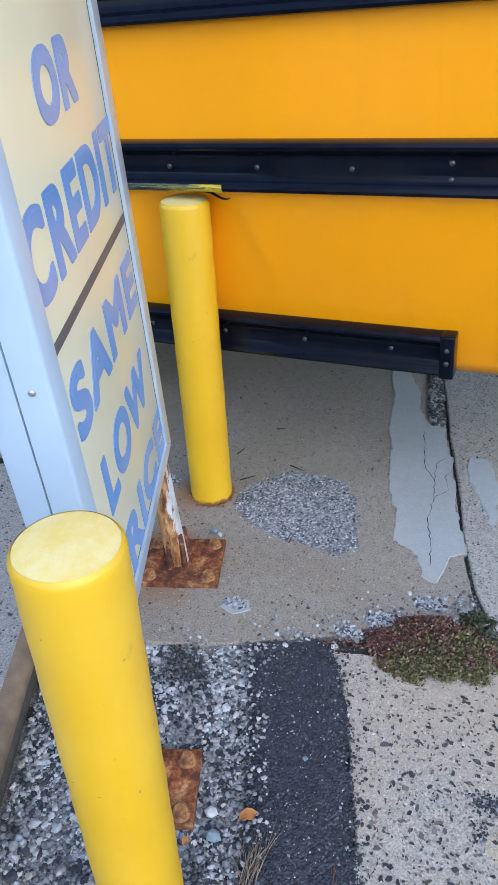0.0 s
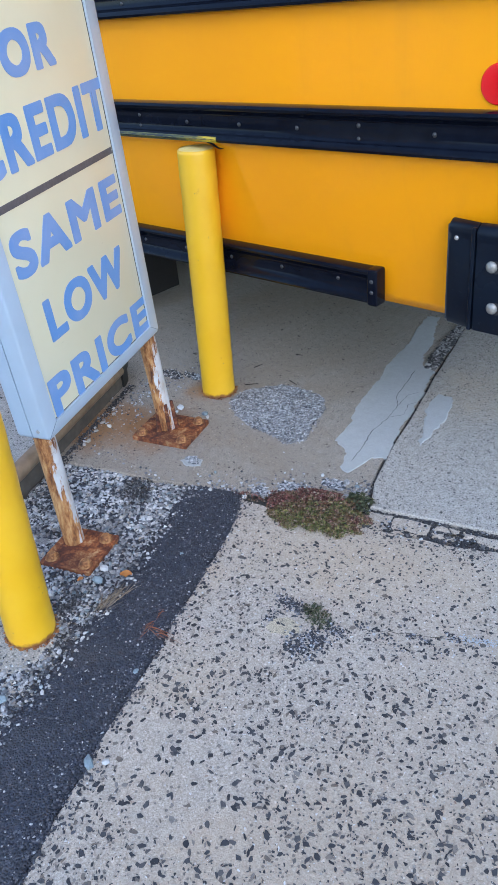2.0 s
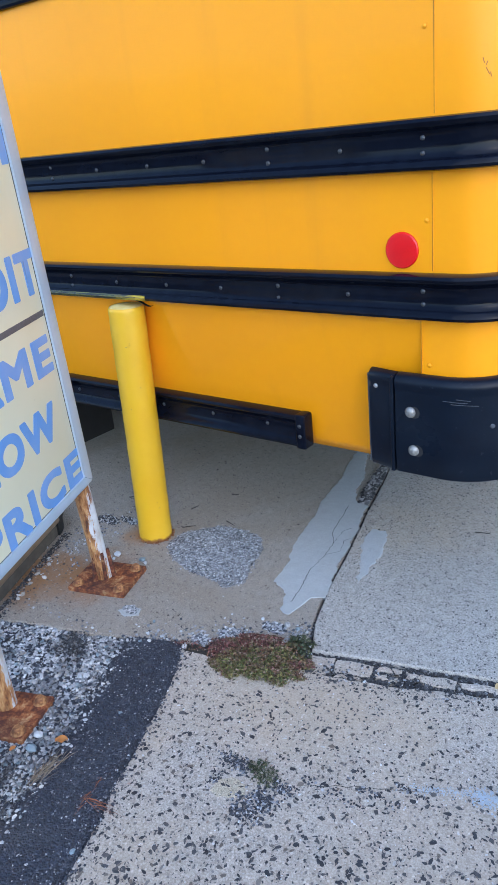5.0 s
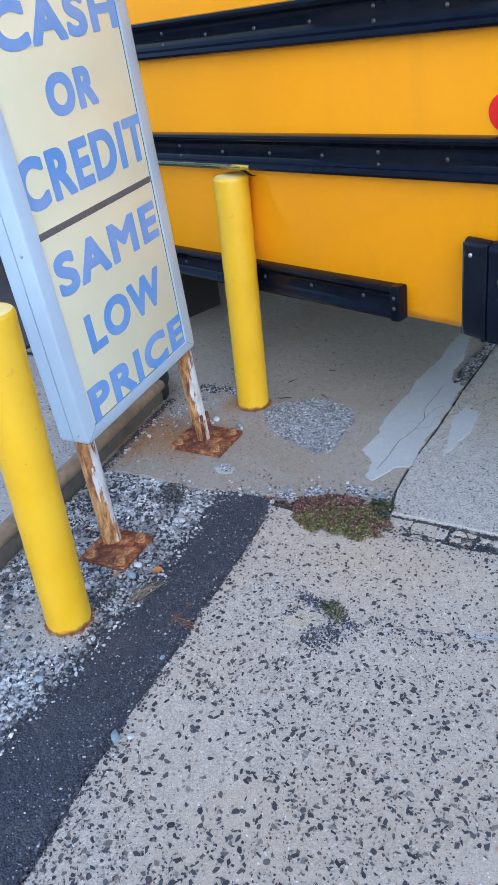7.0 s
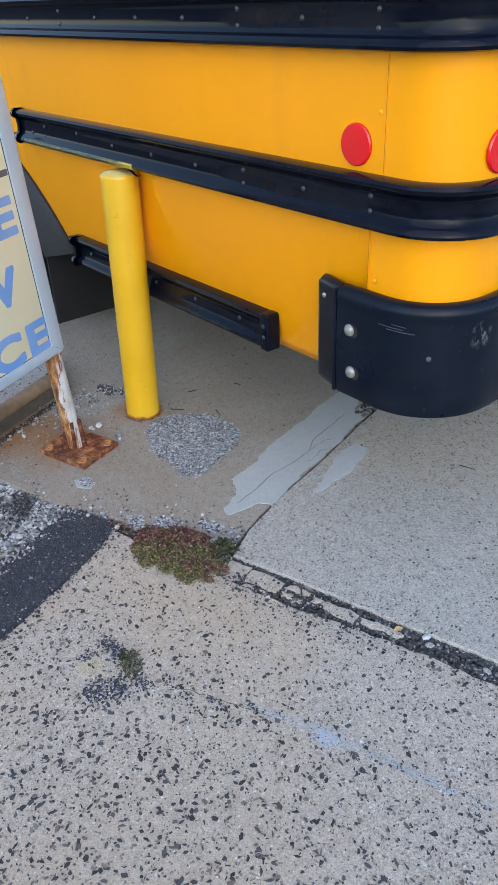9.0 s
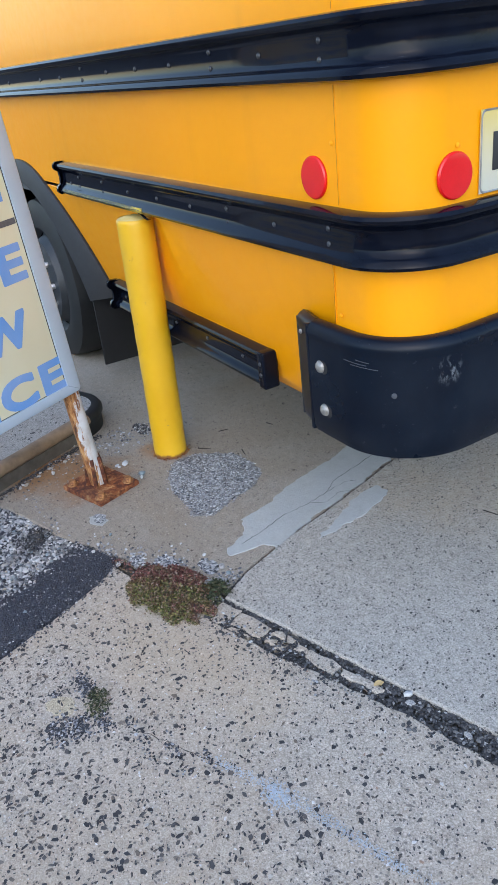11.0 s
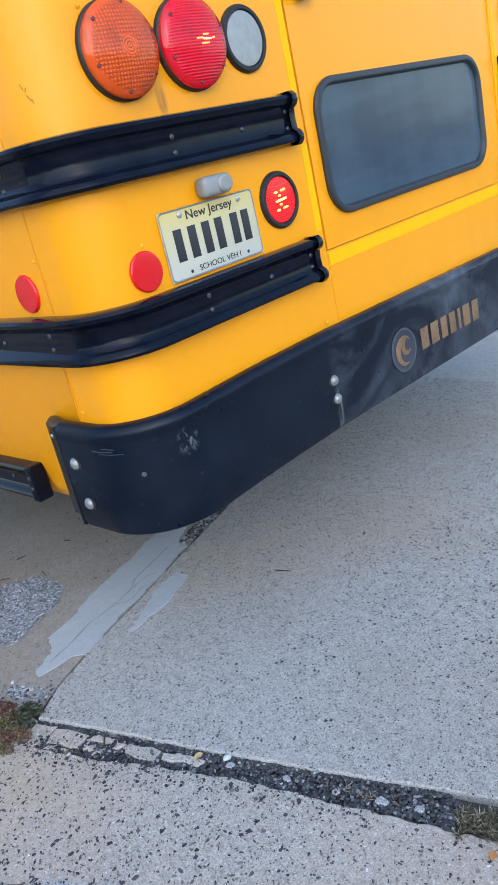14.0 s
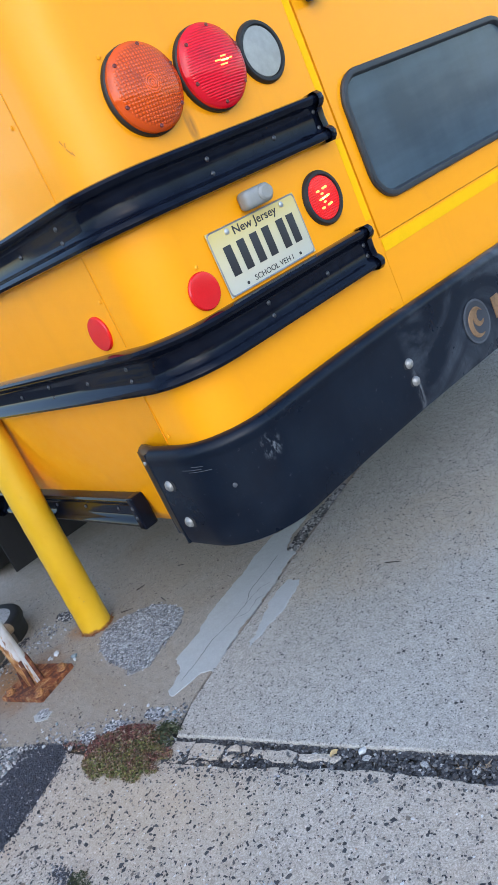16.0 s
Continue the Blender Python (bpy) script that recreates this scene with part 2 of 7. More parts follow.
def concrete(name, lo, hi, stain, stain_at=0.6, pore=0.35, speck=0.5, speck_col=(0.06, 0.06, 0.06), broom=0.0, contrast=0.55, rusty=None, tan=None):
    n = Nodes(name, 0.9)
    c = n.ramp(n.noise(2.2, 8, 0.62), [(0.28, lo), (0.72, hi)])
    grain = n.noise(105, 6, 0.8)
    mid = tuple((a + b) / 2 for a, b in zip(lo, hi))
    c = n.mix(contrast, c, n.ramp(grain, [(0.34, tuple(v * 0.30 for v in lo)), (0.46, lo), (0.56, mid), (0.68, tuple(min(1, v * 1.6) for v in hi))]))
    blot = n.noise(38, 5, 0.7)
    c = n.mix(0.55 if contrast > 0.2 else 0.15, c, n.ramp(blot, [(0.32, tuple(v * q for v, q in zip(lo, (0.70, 0.66, 0.60)))), (0.5, mid), (0.68, tuple(min(1, v * 1.18) for v in hi))]))
    coarse = n.noise(260, 3, 0.6)
    c = n.mix(contrast * 0.8, c, n.ramp(coarse, [(0.36, tuple(v * 0.35 for v in lo)), (0.50, mid), (0.64, tuple(min(1, v * 1.5) for v in hi))]))
    st = n.ramp(n.noise(1.1, 7, 0.6, None, 0.6), [(stain_at - 0.12, 0.0), (stain_at + 0.15, 0.6)])
    c = n.mix(st, c, stain)
    for x, y, r in rusty or ():
        d = n.math("SQRT", n.math("ADD", n.math("POWER", n.math("SUBTRACT", n.axis(0), x), 2.0), n.math("POWER", n.math("SUBTRACT", n.axis(1), y), 2.0)))
        d = n.math("ADD", d, n.math("MULTIPLY", n.math("SUBTRACT", n.noise(6, 6, 0.65), 0.5), r * 1.6))
        c = n.mix(n.ramp(d, [(r * 0.3, 0.85), (r, 0.0)]), c, (0.27, 0.135, 0.05))
    for x, y, r in tan or ():
        d = n.math("SQRT", n.math("ADD", n.math("POWER", n.math("SUBTRACT", n.axis(0), x), 2.0), n.math("POWER", n.math("SUBTRACT", n.axis(1), y), 2.0)))
        d = n.math("ADD", d, n.math("MULTIPLY", n.math("SUBTRACT", n.noise(7, 6, 0.65), 0.5), r * 1.8))
        c = n.mix(n.ramp(d, [(r * 0.2, 0.26), (r, 0.0)]), c, (0.47, 0.37, 0.25))
    # sand grains and small dark stones
    v = n.cells(260)
    vr = n.t.nodes.new("ShaderNodeTexVoronoi")
    vr.inputs["Scale"].default_value = 105
    n.link(n.co, vr.inputs["Vector"])
    pick = n.t.nodes.new("ShaderNodeSeparateColor")
    n.link(vr.outputs["Color"], pick.inputs[0])
    dots = n.math("MULTIPLY", n.ramp(vr.outputs["Distance"], [(0.28, 1.0), (0.36, 0.0)]), n.ramp(pick.outputs[0], [(0.76, 0.0), (0.78, speck)]))
    c = n.mix(dots, c, speck_col)
    lite = n.math("MULTIPLY", n.ramp(vr.outputs["Distance"], [(0.22, 1.0), (0.34, 0.0)]), n.ramp(pick.outputs[1], [(0.88, 0.0), (0.90, 0.55 if speck else 0.0)]))
    c = n.mix(lite, c, tuple(min(1, x * 1.5) for x in hi))
    n.color(c)
    n.bump(n.ramp(v, [(0.0, 0.0), (0.6, 1.0)]), pore, 0.0016)
    n.bump(grain, 0.8, 0.004)
    n.bump(n.noise(12, 5), 0.25 if contrast > 0.2 else 0.05, 0.006)
    if broom:
        n.bump(n.noise(60, 3, 0.5, (0.08, 1.0, 1.0)), broom, 0.002)
    return n.m


def stones(name, stops, rough=0.85, soot=0.0):
    n = Nodes(name, rough)
    c = n.ramp(n.island(), stops)
    if soot:
        c = n.mix(n.ramp(n.noise(11, 4, 0.6), [(0.50, 0.0), (0.60, soot)]), c, (0.035, 0.035, 0.042))
    c = n.mix(0.35, c, n.ramp(n.noise(160, 4), [(0.3, (0.10, 0.10, 0.11)), (0.7, (0.5, 0.5, 0.5))]), "OVERLAY")
    n.color(c)
    n.bump(n.noise(200, 4), 0.4, 0.001)
    return n.m


def asphalt():
    n = Nodes("asphalt", 0.88)
    v = n.t.nodes.new("ShaderNodeTexVoronoi")
    v.inputs["Scale"].default_value = 190
    n.link(n.co, v.inputs["Vector"])
    pick = n.t.nodes.new("ShaderNodeSeparateColor")
    n.link(v.outputs["Color"], pick.inputs[0])
    c = n.ramp(n.noise(60, 6, 0.7), [(0.3, (0.014, 0.017, 0.026)), (0.7, (0.045, 0.051, 0.072))])
    c = n.mix(n.ramp(pick.outputs[0], [(0.5, 0.0), (1.0, 0.4)]), c, (0.09, 0.092, 0.11))
    w = n.math("MULTIPLY", n.ramp(v.outputs["Distance"], [(0.25, 1.0), (0.4, 0.0)]), n.ramp(pick.outputs[1], [(0.94, 0.0), (0.95, 1.0)]))
    c = n.mix(w, c, (0.42, 0.42, 0.42))
    dusty = n.ramp(n.noise(5, 5), [(0.5, 0.0), (0.8, 0.35)])
    c = n.mix(dusty, c, (0.13, 0.125, 0.12))
    n.color(c)
    n.bump(n.ramp(v.outputs["Distance"], [(0.0, 1.0), (0.7, 0.0)]), 1.0, 0.006)
    n.bump(n.noise(120, 4), 0.6, 0.002)
    return n.m


def leafy(name, stops, other=None, toward=None):
    n = Nodes(name, 0.7)
    c = n.ramp(n.island(), stops)
    if other:
        f = n.noise(24, 4, 0.7)
        if toward:
            gx, gy, g0 = toward
            f = n.math("ADD", f, n.math("SUBTRACT", n.math("ADD", n.math("MULTIPLY", n.axis(0), gx), n.math("MULTIPLY", n.axis(1), gy)), g0))
        c = n.mix(n.ramp(f, [(0.42, 0.0), (0.58, 1.0)]), c, n.ramp(n.island(), other))
    n.color(c)
    n.b.inputs["Subsurface Weight"].default_value = 0.0
    return n.m


def lens(name, c, fine=220.0, horizontal=False, rough=0.18, hub=0.0, lit=0.0):
    n = Nodes(name, rough, 0.0, 0.30)
    n.b.inputs["Emission Color"].default_value = (*c, 1)
    n.b.inputs["Emission Strength"].default_value = lit
    n.b.inputs["Specular IOR Level"].default_value = 0.22
    w = n.t.nodes.new("ShaderNodeTexWave")
    w.bands_direction = "Z"
    w.inputs["Scale"].default_value = fine * 0.2
    n.link(n.co, w.inputs["Vector"])
    h = w.outputs["Fac"]
    if not horizontal:
        w2 = n.t.nodes.new("ShaderNodeTexWave")
        w2.bands_direction = "Y"
        w2.inputs["Scale"].default_value = fine * 0.2
        n.link(n.co, w2.inputs["Vector"])
        h = n.math("MULTIPLY", h, w2.outputs["Fac"])
    # the pattern fades into a smooth rim, and rings close round the middle
    far = n.math("SQRT", n.math("ADD", n.math("POWER", n.axis(1), 2.0), n.math("POWER", n.axis(2), 2.0)))
    h = n.math("MULTIPLY", h, n.ramp(far, [(0.079, 1.0), (0.084, 0.0)]))
    h = n.math("ADD", h, n.ramp(far, [(0.079, 0.0), (0.084, 0.30)]))
    if hub:
        rings = n.math("ABSOLUTE", n.math("SINE", n.math("MULTIPLY", far, 520.0)))
        inner = n.ramp(far, [(hub, 1.0), (hub * 1.15, 0.0)])
        h = n.math("ADD", n.math("MULTIPLY", h, n.math("SUBTRACT", 1.0, inner)), n.math("MULTIPLY", rings, inner))
    col = n.ramp(h, [(0.0, tuple(v * 0.55 for v in c)), (0.5, c)])
    blot = n.ramp(n.noise(16, 5, 0.6), [(0.52, 0.0), (0.68, 0.6)])
    n.color(n.mix(blot, col, tuple(0.012 + v * 0.30 for v in c)))
    n.bump(h, 0.6, 0.003)
    return n.m


def glow(name, c, strength):
    n = Nodes(name, 0.3)
    n.color(c)
    n.b.inputs["Emission Color"].default_value = (*c, 1)
    n.b.inputs["Emission Strength"].default_value = strength
    return n.m


def window_glass():
    n = Nodes("sky_tinted_glass", 0.04)
    # smudges, and bluish sky reflections painted into the base colour
    sky_smudge = n.mix(0.5, n.noise(3, 5, 0.6, (1, 1, 0.4)), n.noise(5, 4, 0.6, (1, 0.25, 1.6)))
    n.color(n.ramp(sky_smudge, [(0.38, (0.034, 0.060, 0.086)), (0.62, (0.080, 0.120, 0.152))]))
    n.b.inputs["Transmission Weight"].default_value = 0.15
    n.b.inputs["IOR"].default_value = 1.45
    n.b.inputs["Specular IOR Level"].default_value = 0.2
    n.rough(n.ramp(n.noise(5, 5, 0.6, (1, 1, 0.3)), [(0.3, 0.16), (0.8, 0.28)]))
    return n.m


def sign_face():
    n = Nodes("cream_sign_plastic", 0.30, 0.0, 0.2)
    c = n.ramp(n.noise(2.5, 4), [(0.3, (0.65, 0.625, 0.43)), (0.7, (0.71, 0.69, 0.51))])
    n.color(n.mix(n.ramp(n.noise(70, 4), [(0.68, 0.0), (0.8, 0.2)]), c, (0.45, 0.43, 0.33)))
    return n.m


def faded_blue():
    n = Nodes("faded_blue_letters", 0.35, 0.0, 0.2)
    c = n.ramp(n.noise(6, 5), [(0.35, (0.115, 0.285, 0.62)), (0.65, (0.20, 0.34, 0.63))])
    n.color(n.mix(n.ramp(n.noise(90, 4), [(0.62, 0.0), (0.8, 0.25)]), c, (0.45, 0.50, 0.62)))
    return n.m


def plate_face():
    n = Nodes("plate_print", 0.35, 0.0, 0.2)
    z = n.axis(2)
    c = n.ramp(n.math("ADD", n.math("MULTIPLY", z, 6.0), 0.5), [(0.15, (0.52, 0.51, 0.42)), (0.60, (0.54, 0.48, 0.28)), (0.95, (0.55, 0.42, 0.11))])
    n.color(n.mix(n.ramp(n.noise(60, 4), [(0.6, 0.0), (0.8, 0.2)]), c, (0.4, 0.36, 0.26)))
    return n.m


M_BUS = bus_paint()
M_POST = post_paint()
M_CAP = post_cap_paint()
M_RAIL = black_rail()
M_SCRAPE = scraped_rail()
M_BUMPER = bumper_plastic()
M_RUST = rust("rusty_steel")
M_BOLT_RUST = rust("rusty_bolt", (0.20, 0.08, 0.03), (0.42, 0.20, 0.07))
M_RPOST = rusty_post()
M_DARKRUST = rust("dark_rust", (0.075, 0.022, 0.012), (0.17, 0.050, 0.018), (0.022, 0.010, 0.008))
# white metal; the blue it mirrors from the sky is mixed into the colour
M_WHITE = plain("sky_blued_sign_metal", (0.40, 0.50, 0.61), 0.32, 0.0, 0.2, 0.05, 18)
M_YSEAM = plain("shaded_yellow_seam", (0.30, 0.105, 0.006), 0.6)
M_CHIP = plain("brown_paint_chip", (0.30, 0.10, 0.02), 0.8)
M_SEAM = plain("dark_seam", (0.03, 0.035, 0.045), 0.7)
M_SIGNSEAM = plain("grey_sign_seam", (0.16, 0.20, 0.26), 0.7)
M_FACE = sign_face()
M_BLUE = faded_blue()
M_RULE = plain("dark_rule_print", (0.10, 0.10, 0.11), 0.5, 0, 0, 0.3, 120)
M_STEEL = plain("dull_steel", (0.50, 0.50, 0.50), 0.38, 0.85, 0.0, 0.15, 90)
M_BOLT = plain("pale_bolt_cap", (0.27, 0.265, 0.25), 0.35, 0.4, 0.1, 0.3, 90)
M_RUBBER = plain("black_rubber", (0.010, 0.011, 0.012), 0.6, 0, 0, 0.3, 60, 0.15)
M_GREYRUB = plain("grey_window_rubber", (0.022, 0.026, 0.031), 0.5, 0, 0, 0.2, 60, 0.1)
M_FLARE = plain("dark_grey_flare_rubber", (0.020, 0.021, 0.024), 0.6, 0, 0, 0.3, 40, 0.15)
M_DARK = plain("dark_underbody", (0.008, 0.008, 0.009), 0.85, 0, 0, 0.3, 20)
M_RED = plain("red_reflector", (0.64, 0.004, 0.007), 0.25, 0.0, 0.15, 0.06, 300, 0.05)
M_AMBER = lens("amber_lens", (0.78, 0.095, 0.008), 210, False, 0.18, 0.018)
M_REDLENS = lens("red_lens", (0.66, 0.004, 0.018), 260, True, lit=0.12)
M_LENSCREW = plain("dim_lens_screw", (0.13, 0.015, 0.010), 0.4)
M_TAIL = lens("red_tail_lens", (0.80, 0.012, 0.012), 260, lit=0.30)
M_CLEAR = plain("milky_clear_lens", (0.27, 0.28, 0.26), 0.4, 0.0, 0.1, 0.2, 60, 0.4)
M_GLOW = glow("lit_red_bulb", (1.0, 0.12, 0.03), 4.0)
M_GLOW_HOT = glow("lit_bulb_core", (1.0, 0.45, 0.06), 8.0)
M_STRIP = plain("yellow_reflective_tape", (0.84, 0.455, 0.0), 0.6, 0, 0.0, 0.05, 200)
M_STRIP.node_tree.nodes["Principled BSDF"].inputs["Specular IOR Level"].default_value = 0.08
M_PLATE = plate_face()
M_INK = plain("black_ink", (0.02, 0.02, 0.022), 0.5)
M_WHITEINK = plain("white_ink", (0.75, 0.76, 0.78), 0.5)
M_GOLD = plain("worn_tan_emblem", (0.22, 0.13, 0.065), 0.5, 0.2, 0, 0.4, 120)
M_SIGNBLUE = plain("blue_sign_print", (0.008, 0.07, 0.34), 0.5, 0, 0.05)
M_SCRATCH = plain("dry_scratch", (0.055, 0.062, 0.075), 0.7)
M_GREYBOX = plain("grey_lamp_housing", (0.24, 0.24, 0.225), 0.5, 0, 0.1, 0.12, 60)
M_GLASS = window_glass()
M_INSIDE = plain("dim_interior_vinyl", (0.10, 0.11, 0.12), 0.7)
M_APRON = concrete("apron_concrete", (0.240, 0.212, 0.176), (0.375, 0.335, 0.283), (0.23, 0.165, 0.10), 0.54, 0.4, 0.5, rusty=((-0.16, 0.60, 0.20), (0.0, 0.72, 0.19), (-0.03, 1.03, 0.09)))
M_SLAB = concrete("smooth_slab_concrete", (0.312, 0.294, 0.264), (0.430, 0.406, 0.368), (0.285, 0.235, 0.18), 0.60, 0.45, 0.55, (0.05, 0.05, 0.05), 0.3, tan=((0.95, 1.75, 0.36), (0.75, 1.50, 0.25), (1.25, 2.1, 0.4)))
M_AGG = concrete("exposed_aggregate_concrete", (0.336, 0.300, 0.258), (0.482, 0.436, 0.376), (0.44, 0.345, 0.245), 0.50, 0.5, 0.6, (0.07, 0.07, 0.075), tan=((0.80, 0.52, 0.22), (1.02, 0.58, 0.20), (0.70, 0.30, 0.13), (0.92, 0.05, 0.16), (1.25, 0.72, 0.16)))
M_MORTAR = concrete("grey_mortar", (0.345, 0.358, 0.352), (0.42, 0.435, 0.43), (0.29, 0.29, 0.28), 0.60, 0.1, 0.0, (0.06, 0.06, 0.06), 0.0, 0.10)
M_PALEMORTAR = concrete("pale_mortar", (0.37, 0.385, 0.39), (0.43, 0.45, 0.455), (0.36, 0.36, 0.35), 0.60, 0.1, 0.0, (0.06, 0.06, 0.06), 0.0, 0.14)
M_CHUNK = concrete("broken_concrete", (0.26, 0.26, 0.26), (0.42, 0.42, 0.41), (0.2, 0.2, 0.2), 0.6, 0.4, 0.5)
M_ISLAND = concrete("island_concrete", (0.27, 0.265, 0.255), (0.36, 0.355, 0.34), (0.2, 0.19, 0.18), 0.6, 0.4, 0.9)
M_KERB = plain("brown_kerb_steel", (0.19, 0.135, 0.088), 0.6, 0.0, 0.0, 0.5, 30, 0.4)
# darker than the nosing above it
M_KERBFACE = plain("dark_kerb_face", (0.085, 0.074, 0.062), 0.8, 0.0, 0.0, 0.5, 30, 0.4)
M_DIRT = concrete("dark_dirt", (0.035, 0.033, 0.03), (0.085, 0.08, 0.072), (0.05, 0.04, 0.03), 0.6, 0.6, 0.4)
M_GROUND = concrete("far_asphalt", (0.030, 0.031, 0.036), (0.060, 0.061, 0.066), (0.04, 0.039, 0.04), 0.6, 0.4, 0.4)
M_GRAVELBASE = concrete("gravel_fines", (0.12, 0.118, 0.115), (0.34, 0.333, 0.32), (0.05, 0.045, 0.04), 0.55, 0.7, 0.6)
M_ASPHALT = asphalt()
M_CRACK = plain("crack_shadow_dirt", (0.02, 0.019, 0.018), 0.95, 0, 0, 0.4, 90)
GREYS = [(0.0, (0.022, 0.025, 0.034)), (0.22, (0.055, 0.060, 0.075)), (0.30, (0.16, 0.168, 0.18)), (0.48, (0.36, 0.365, 0.37)), (0.80, (0.58, 0.58, 0.57)), (0.87, (0.23, 0.30, 0.33)), (0.93, (0.42, 0.37, 0.30)), (1.0, (0.72, 0.72, 0.70))]
M_STONES = stones("mixed_gravel", GREYS, 0.85, 0.5)
M_PATCHSTONES = stones("patch_gravel", [(0.0, (0.035, 0.038, 0.046)), (0.22, (0.12, 0.128, 0.145)), (0.45, (0.28, 0.29, 0.305)), (0.8, (0.43, 0.44, 0.45)), (1.0, (0.60, 0.61, 0.61))])
M_FLAKES = stones("dark_aggregate", [(0.0, (0.022, 0.023, 0.027)), (0.5, (0.055, 0.055, 0.060)), (0.78, (0.105, 0.098, 0.092)), (0.9, (0.17, 0.135, 0.105)), (1.0, (0.23, 0.21, 0.19))], 0.7)
M_BLACKSTONES = stones("dark_joint_grit", [(0.0, (0.02, 0.02, 0.022)), (0.6, (0.06, 0.06, 0.065)), (0.85, (0.10, 0.10, 0.10)), (0.95, (0.20, 0.20, 0.20)), (1.0, (0.42, 0.42, 0.41))])
M_RUBBLE = stones("joint_rubble_mix", [(0.0, (0.02, 0.02, 0.022)), (0.35, (0.07, 0.07, 0.072)), (0.65, (0.20, 0.20, 0.20)), (1.0, (0.40, 0.395, 0.38))])
M_WEED = leafy("red_green_weed", [(0.0, (0.016, 0.020, 0.008)), (0.35, (0.10, 0.118, 0.030)), (0.6, (0.22, 0.20, 0.065)), (0.8, (0.12, 0.055, 0.04)), (1.0, (0.33, 0.27, 0.19))], [(0.0, (0.030, 0.013, 0.012)), (0.4, (0.15, 0.050, 0.044)), (0.7, (0.26, 0.105, 0.09)), (0.85, (0.09, 0.085, 0.033)), (1.0, (0.42, 0.29, 0.25))], (-0.7, 0.95, 0.110))
M_GREENWEED = leafy("green_weed", [(0.0, (0.020, 0.030, 0.013)), (0.6, (0.046, 0.058, 0.024)), (1.0, (0.12, 0.11, 0.06))])
M_DRYGRASS = leafy("half_dry_grass", [(0.0, (0.022, 0.024, 0.013)), (0.35, (0.06, 0.062, 0.032)), (0.55, (0.13, 0.115, 0.07)), (0.75, (0.20, 0.165, 0.105)), (1.0, (0.38, 0.32, 0.23))])
M_STRAW = plain("dry_straw", (0.20, 0.155, 0.11), 0.8)
M_REDSTRAW = plain("reddish_straw", (0.24, 0.085, 0.035), 0.8)
M_LEAF = plain("dry_orange_leaf", (0.42, 0.17, 0.04), 0.7, 0, 0, 0.3, 60)
M_YLEAF = plain("dry_yellow_leaf", (0.46, 0.34, 0.16), 0.7, 0, 0, 0.3, 60)
M_TWIG = plain("dark_twig", (0.03, 0.025, 0.02), 0.9)
M_SPRAY = plain("faded_blue_chalk", (0.36, 0.41, 0.46), 0.9, 0, 0, 0.2, 40)
M_STAIN = plain("oil_spot", (0.10, 0.10, 0.105), 0.7, 0, 0, 0.4, 30)
M_TREES = plain("distant_trees", (0.035, 0.042, 0.042), 0.9, 0, 0, 0.5, 0.6)

M_PALECHIPS = stones("pale_aggregate", [(0.0, (0.40, 0.36, 0.30)), (0.4, (0.55, 0.54, 0.52)), (0.7, (0.66, 0.66, 0.65)), (0.85, (0.36, 0.24, 0.17)), (1.0, (0.22, 0.20, 0.19))], 0.8)
M_TARSTONES = stones("tarred_stones", [(0.0, (0.009, 0.011, 0.017)), (0.55, (0.036, 0.039, 0.052)), (0.88, (0.085, 0.09, 0.108)), (0.955, (0.15, 0.15, 0.16)), (1.0, (0.50, 0.50, 0.50))], 0.6)
M_SPECKS = stones("slab_specks", [(0.0, (0.025, 0.025, 0.028)), (0.5, (0.07, 0.068, 0.066)), (0.8, (0.16, 0.15, 0.14)), (1.0, (0.24, 0.22, 0.20))], 0.8)
M_APRONSPECKS = stones("apron_specks", [(0.0, (0.04, 0.033, 0.027)), (0.45, (0.13, 0.105, 0.08)), (0.7, (0.22, 0.19, 0.155)), (1.0, (0.38, 0.35, 0.31))], 0.8)
M_BLUEGRIT = stones("bluish_grit", [(0.0, (0.014, 0.015, 0.019)), (0.60, (0.05, 0.053, 0.063)), (0.82, (0.15, 0.157, 0.178)), (0.93, (0.32, 0.325, 0.34)), (1.0, (0.55, 0.55, 0.56))], 0.75)
M_SAND = concrete("pale_sand", (0.36, 0.31, 0.22), (0.50, 0.44, 0.33), (0.42, 0.33, 0.20), 0.6, 0.3, 0.3)
M_FOOT = concrete("pale_crumbling_mortar", (0.26, 0.245, 0.215), (0.42, 0.40, 0.36), (0.24, 0.19, 0.12), 0.55, 0.6, 0.6)

# ---- geometry helpers ----
from mathutils.geometry import tessellate_polygon

rng = random.Random(7)


def mesh_of(name, verts, faces, material, smooth=False):
    me = bpy.data.meshes.new(name)
    me.from_pydata([tuple(v) for v in verts], [], faces)
    me.materials.append(material)
    if smooth:
        me.polygons.foreach_set("use_smooth", [True] * len(me.polygons))
    me.update()
    return me


# loose litter was plotted on a plan that is turned a little to the true line of the joints
PLAN = Matrix(((0.9468, 0.0268, 0, 0.0198), (0.0074, 0.9839, 0, 0.0238), (0, 0, 1, 0), (0, 0, 0, 1)))


def thing(name, me, label, category, group="", kind="", at=None, true=False):
    ob = new(name, me)
    if true:
        ob.matrix_world = at or Matrix()
    elif at is not None:
        ob.matrix_world = Matrix.Translation(PLAN @ at.translation - at.translation) @ at
    elif abs(max(v.co.x for v in me.vertices)) < 20:
        me.transform(PLAN)
    return tagged(ob, label, category, group, kind)


def root(name, at, label, category, group="", kind=""):
    ob = new(name)
    ob.empty_display_size = 0.1
    ob.matrix_world = at
    return tagged(ob, label, category, group, kind)


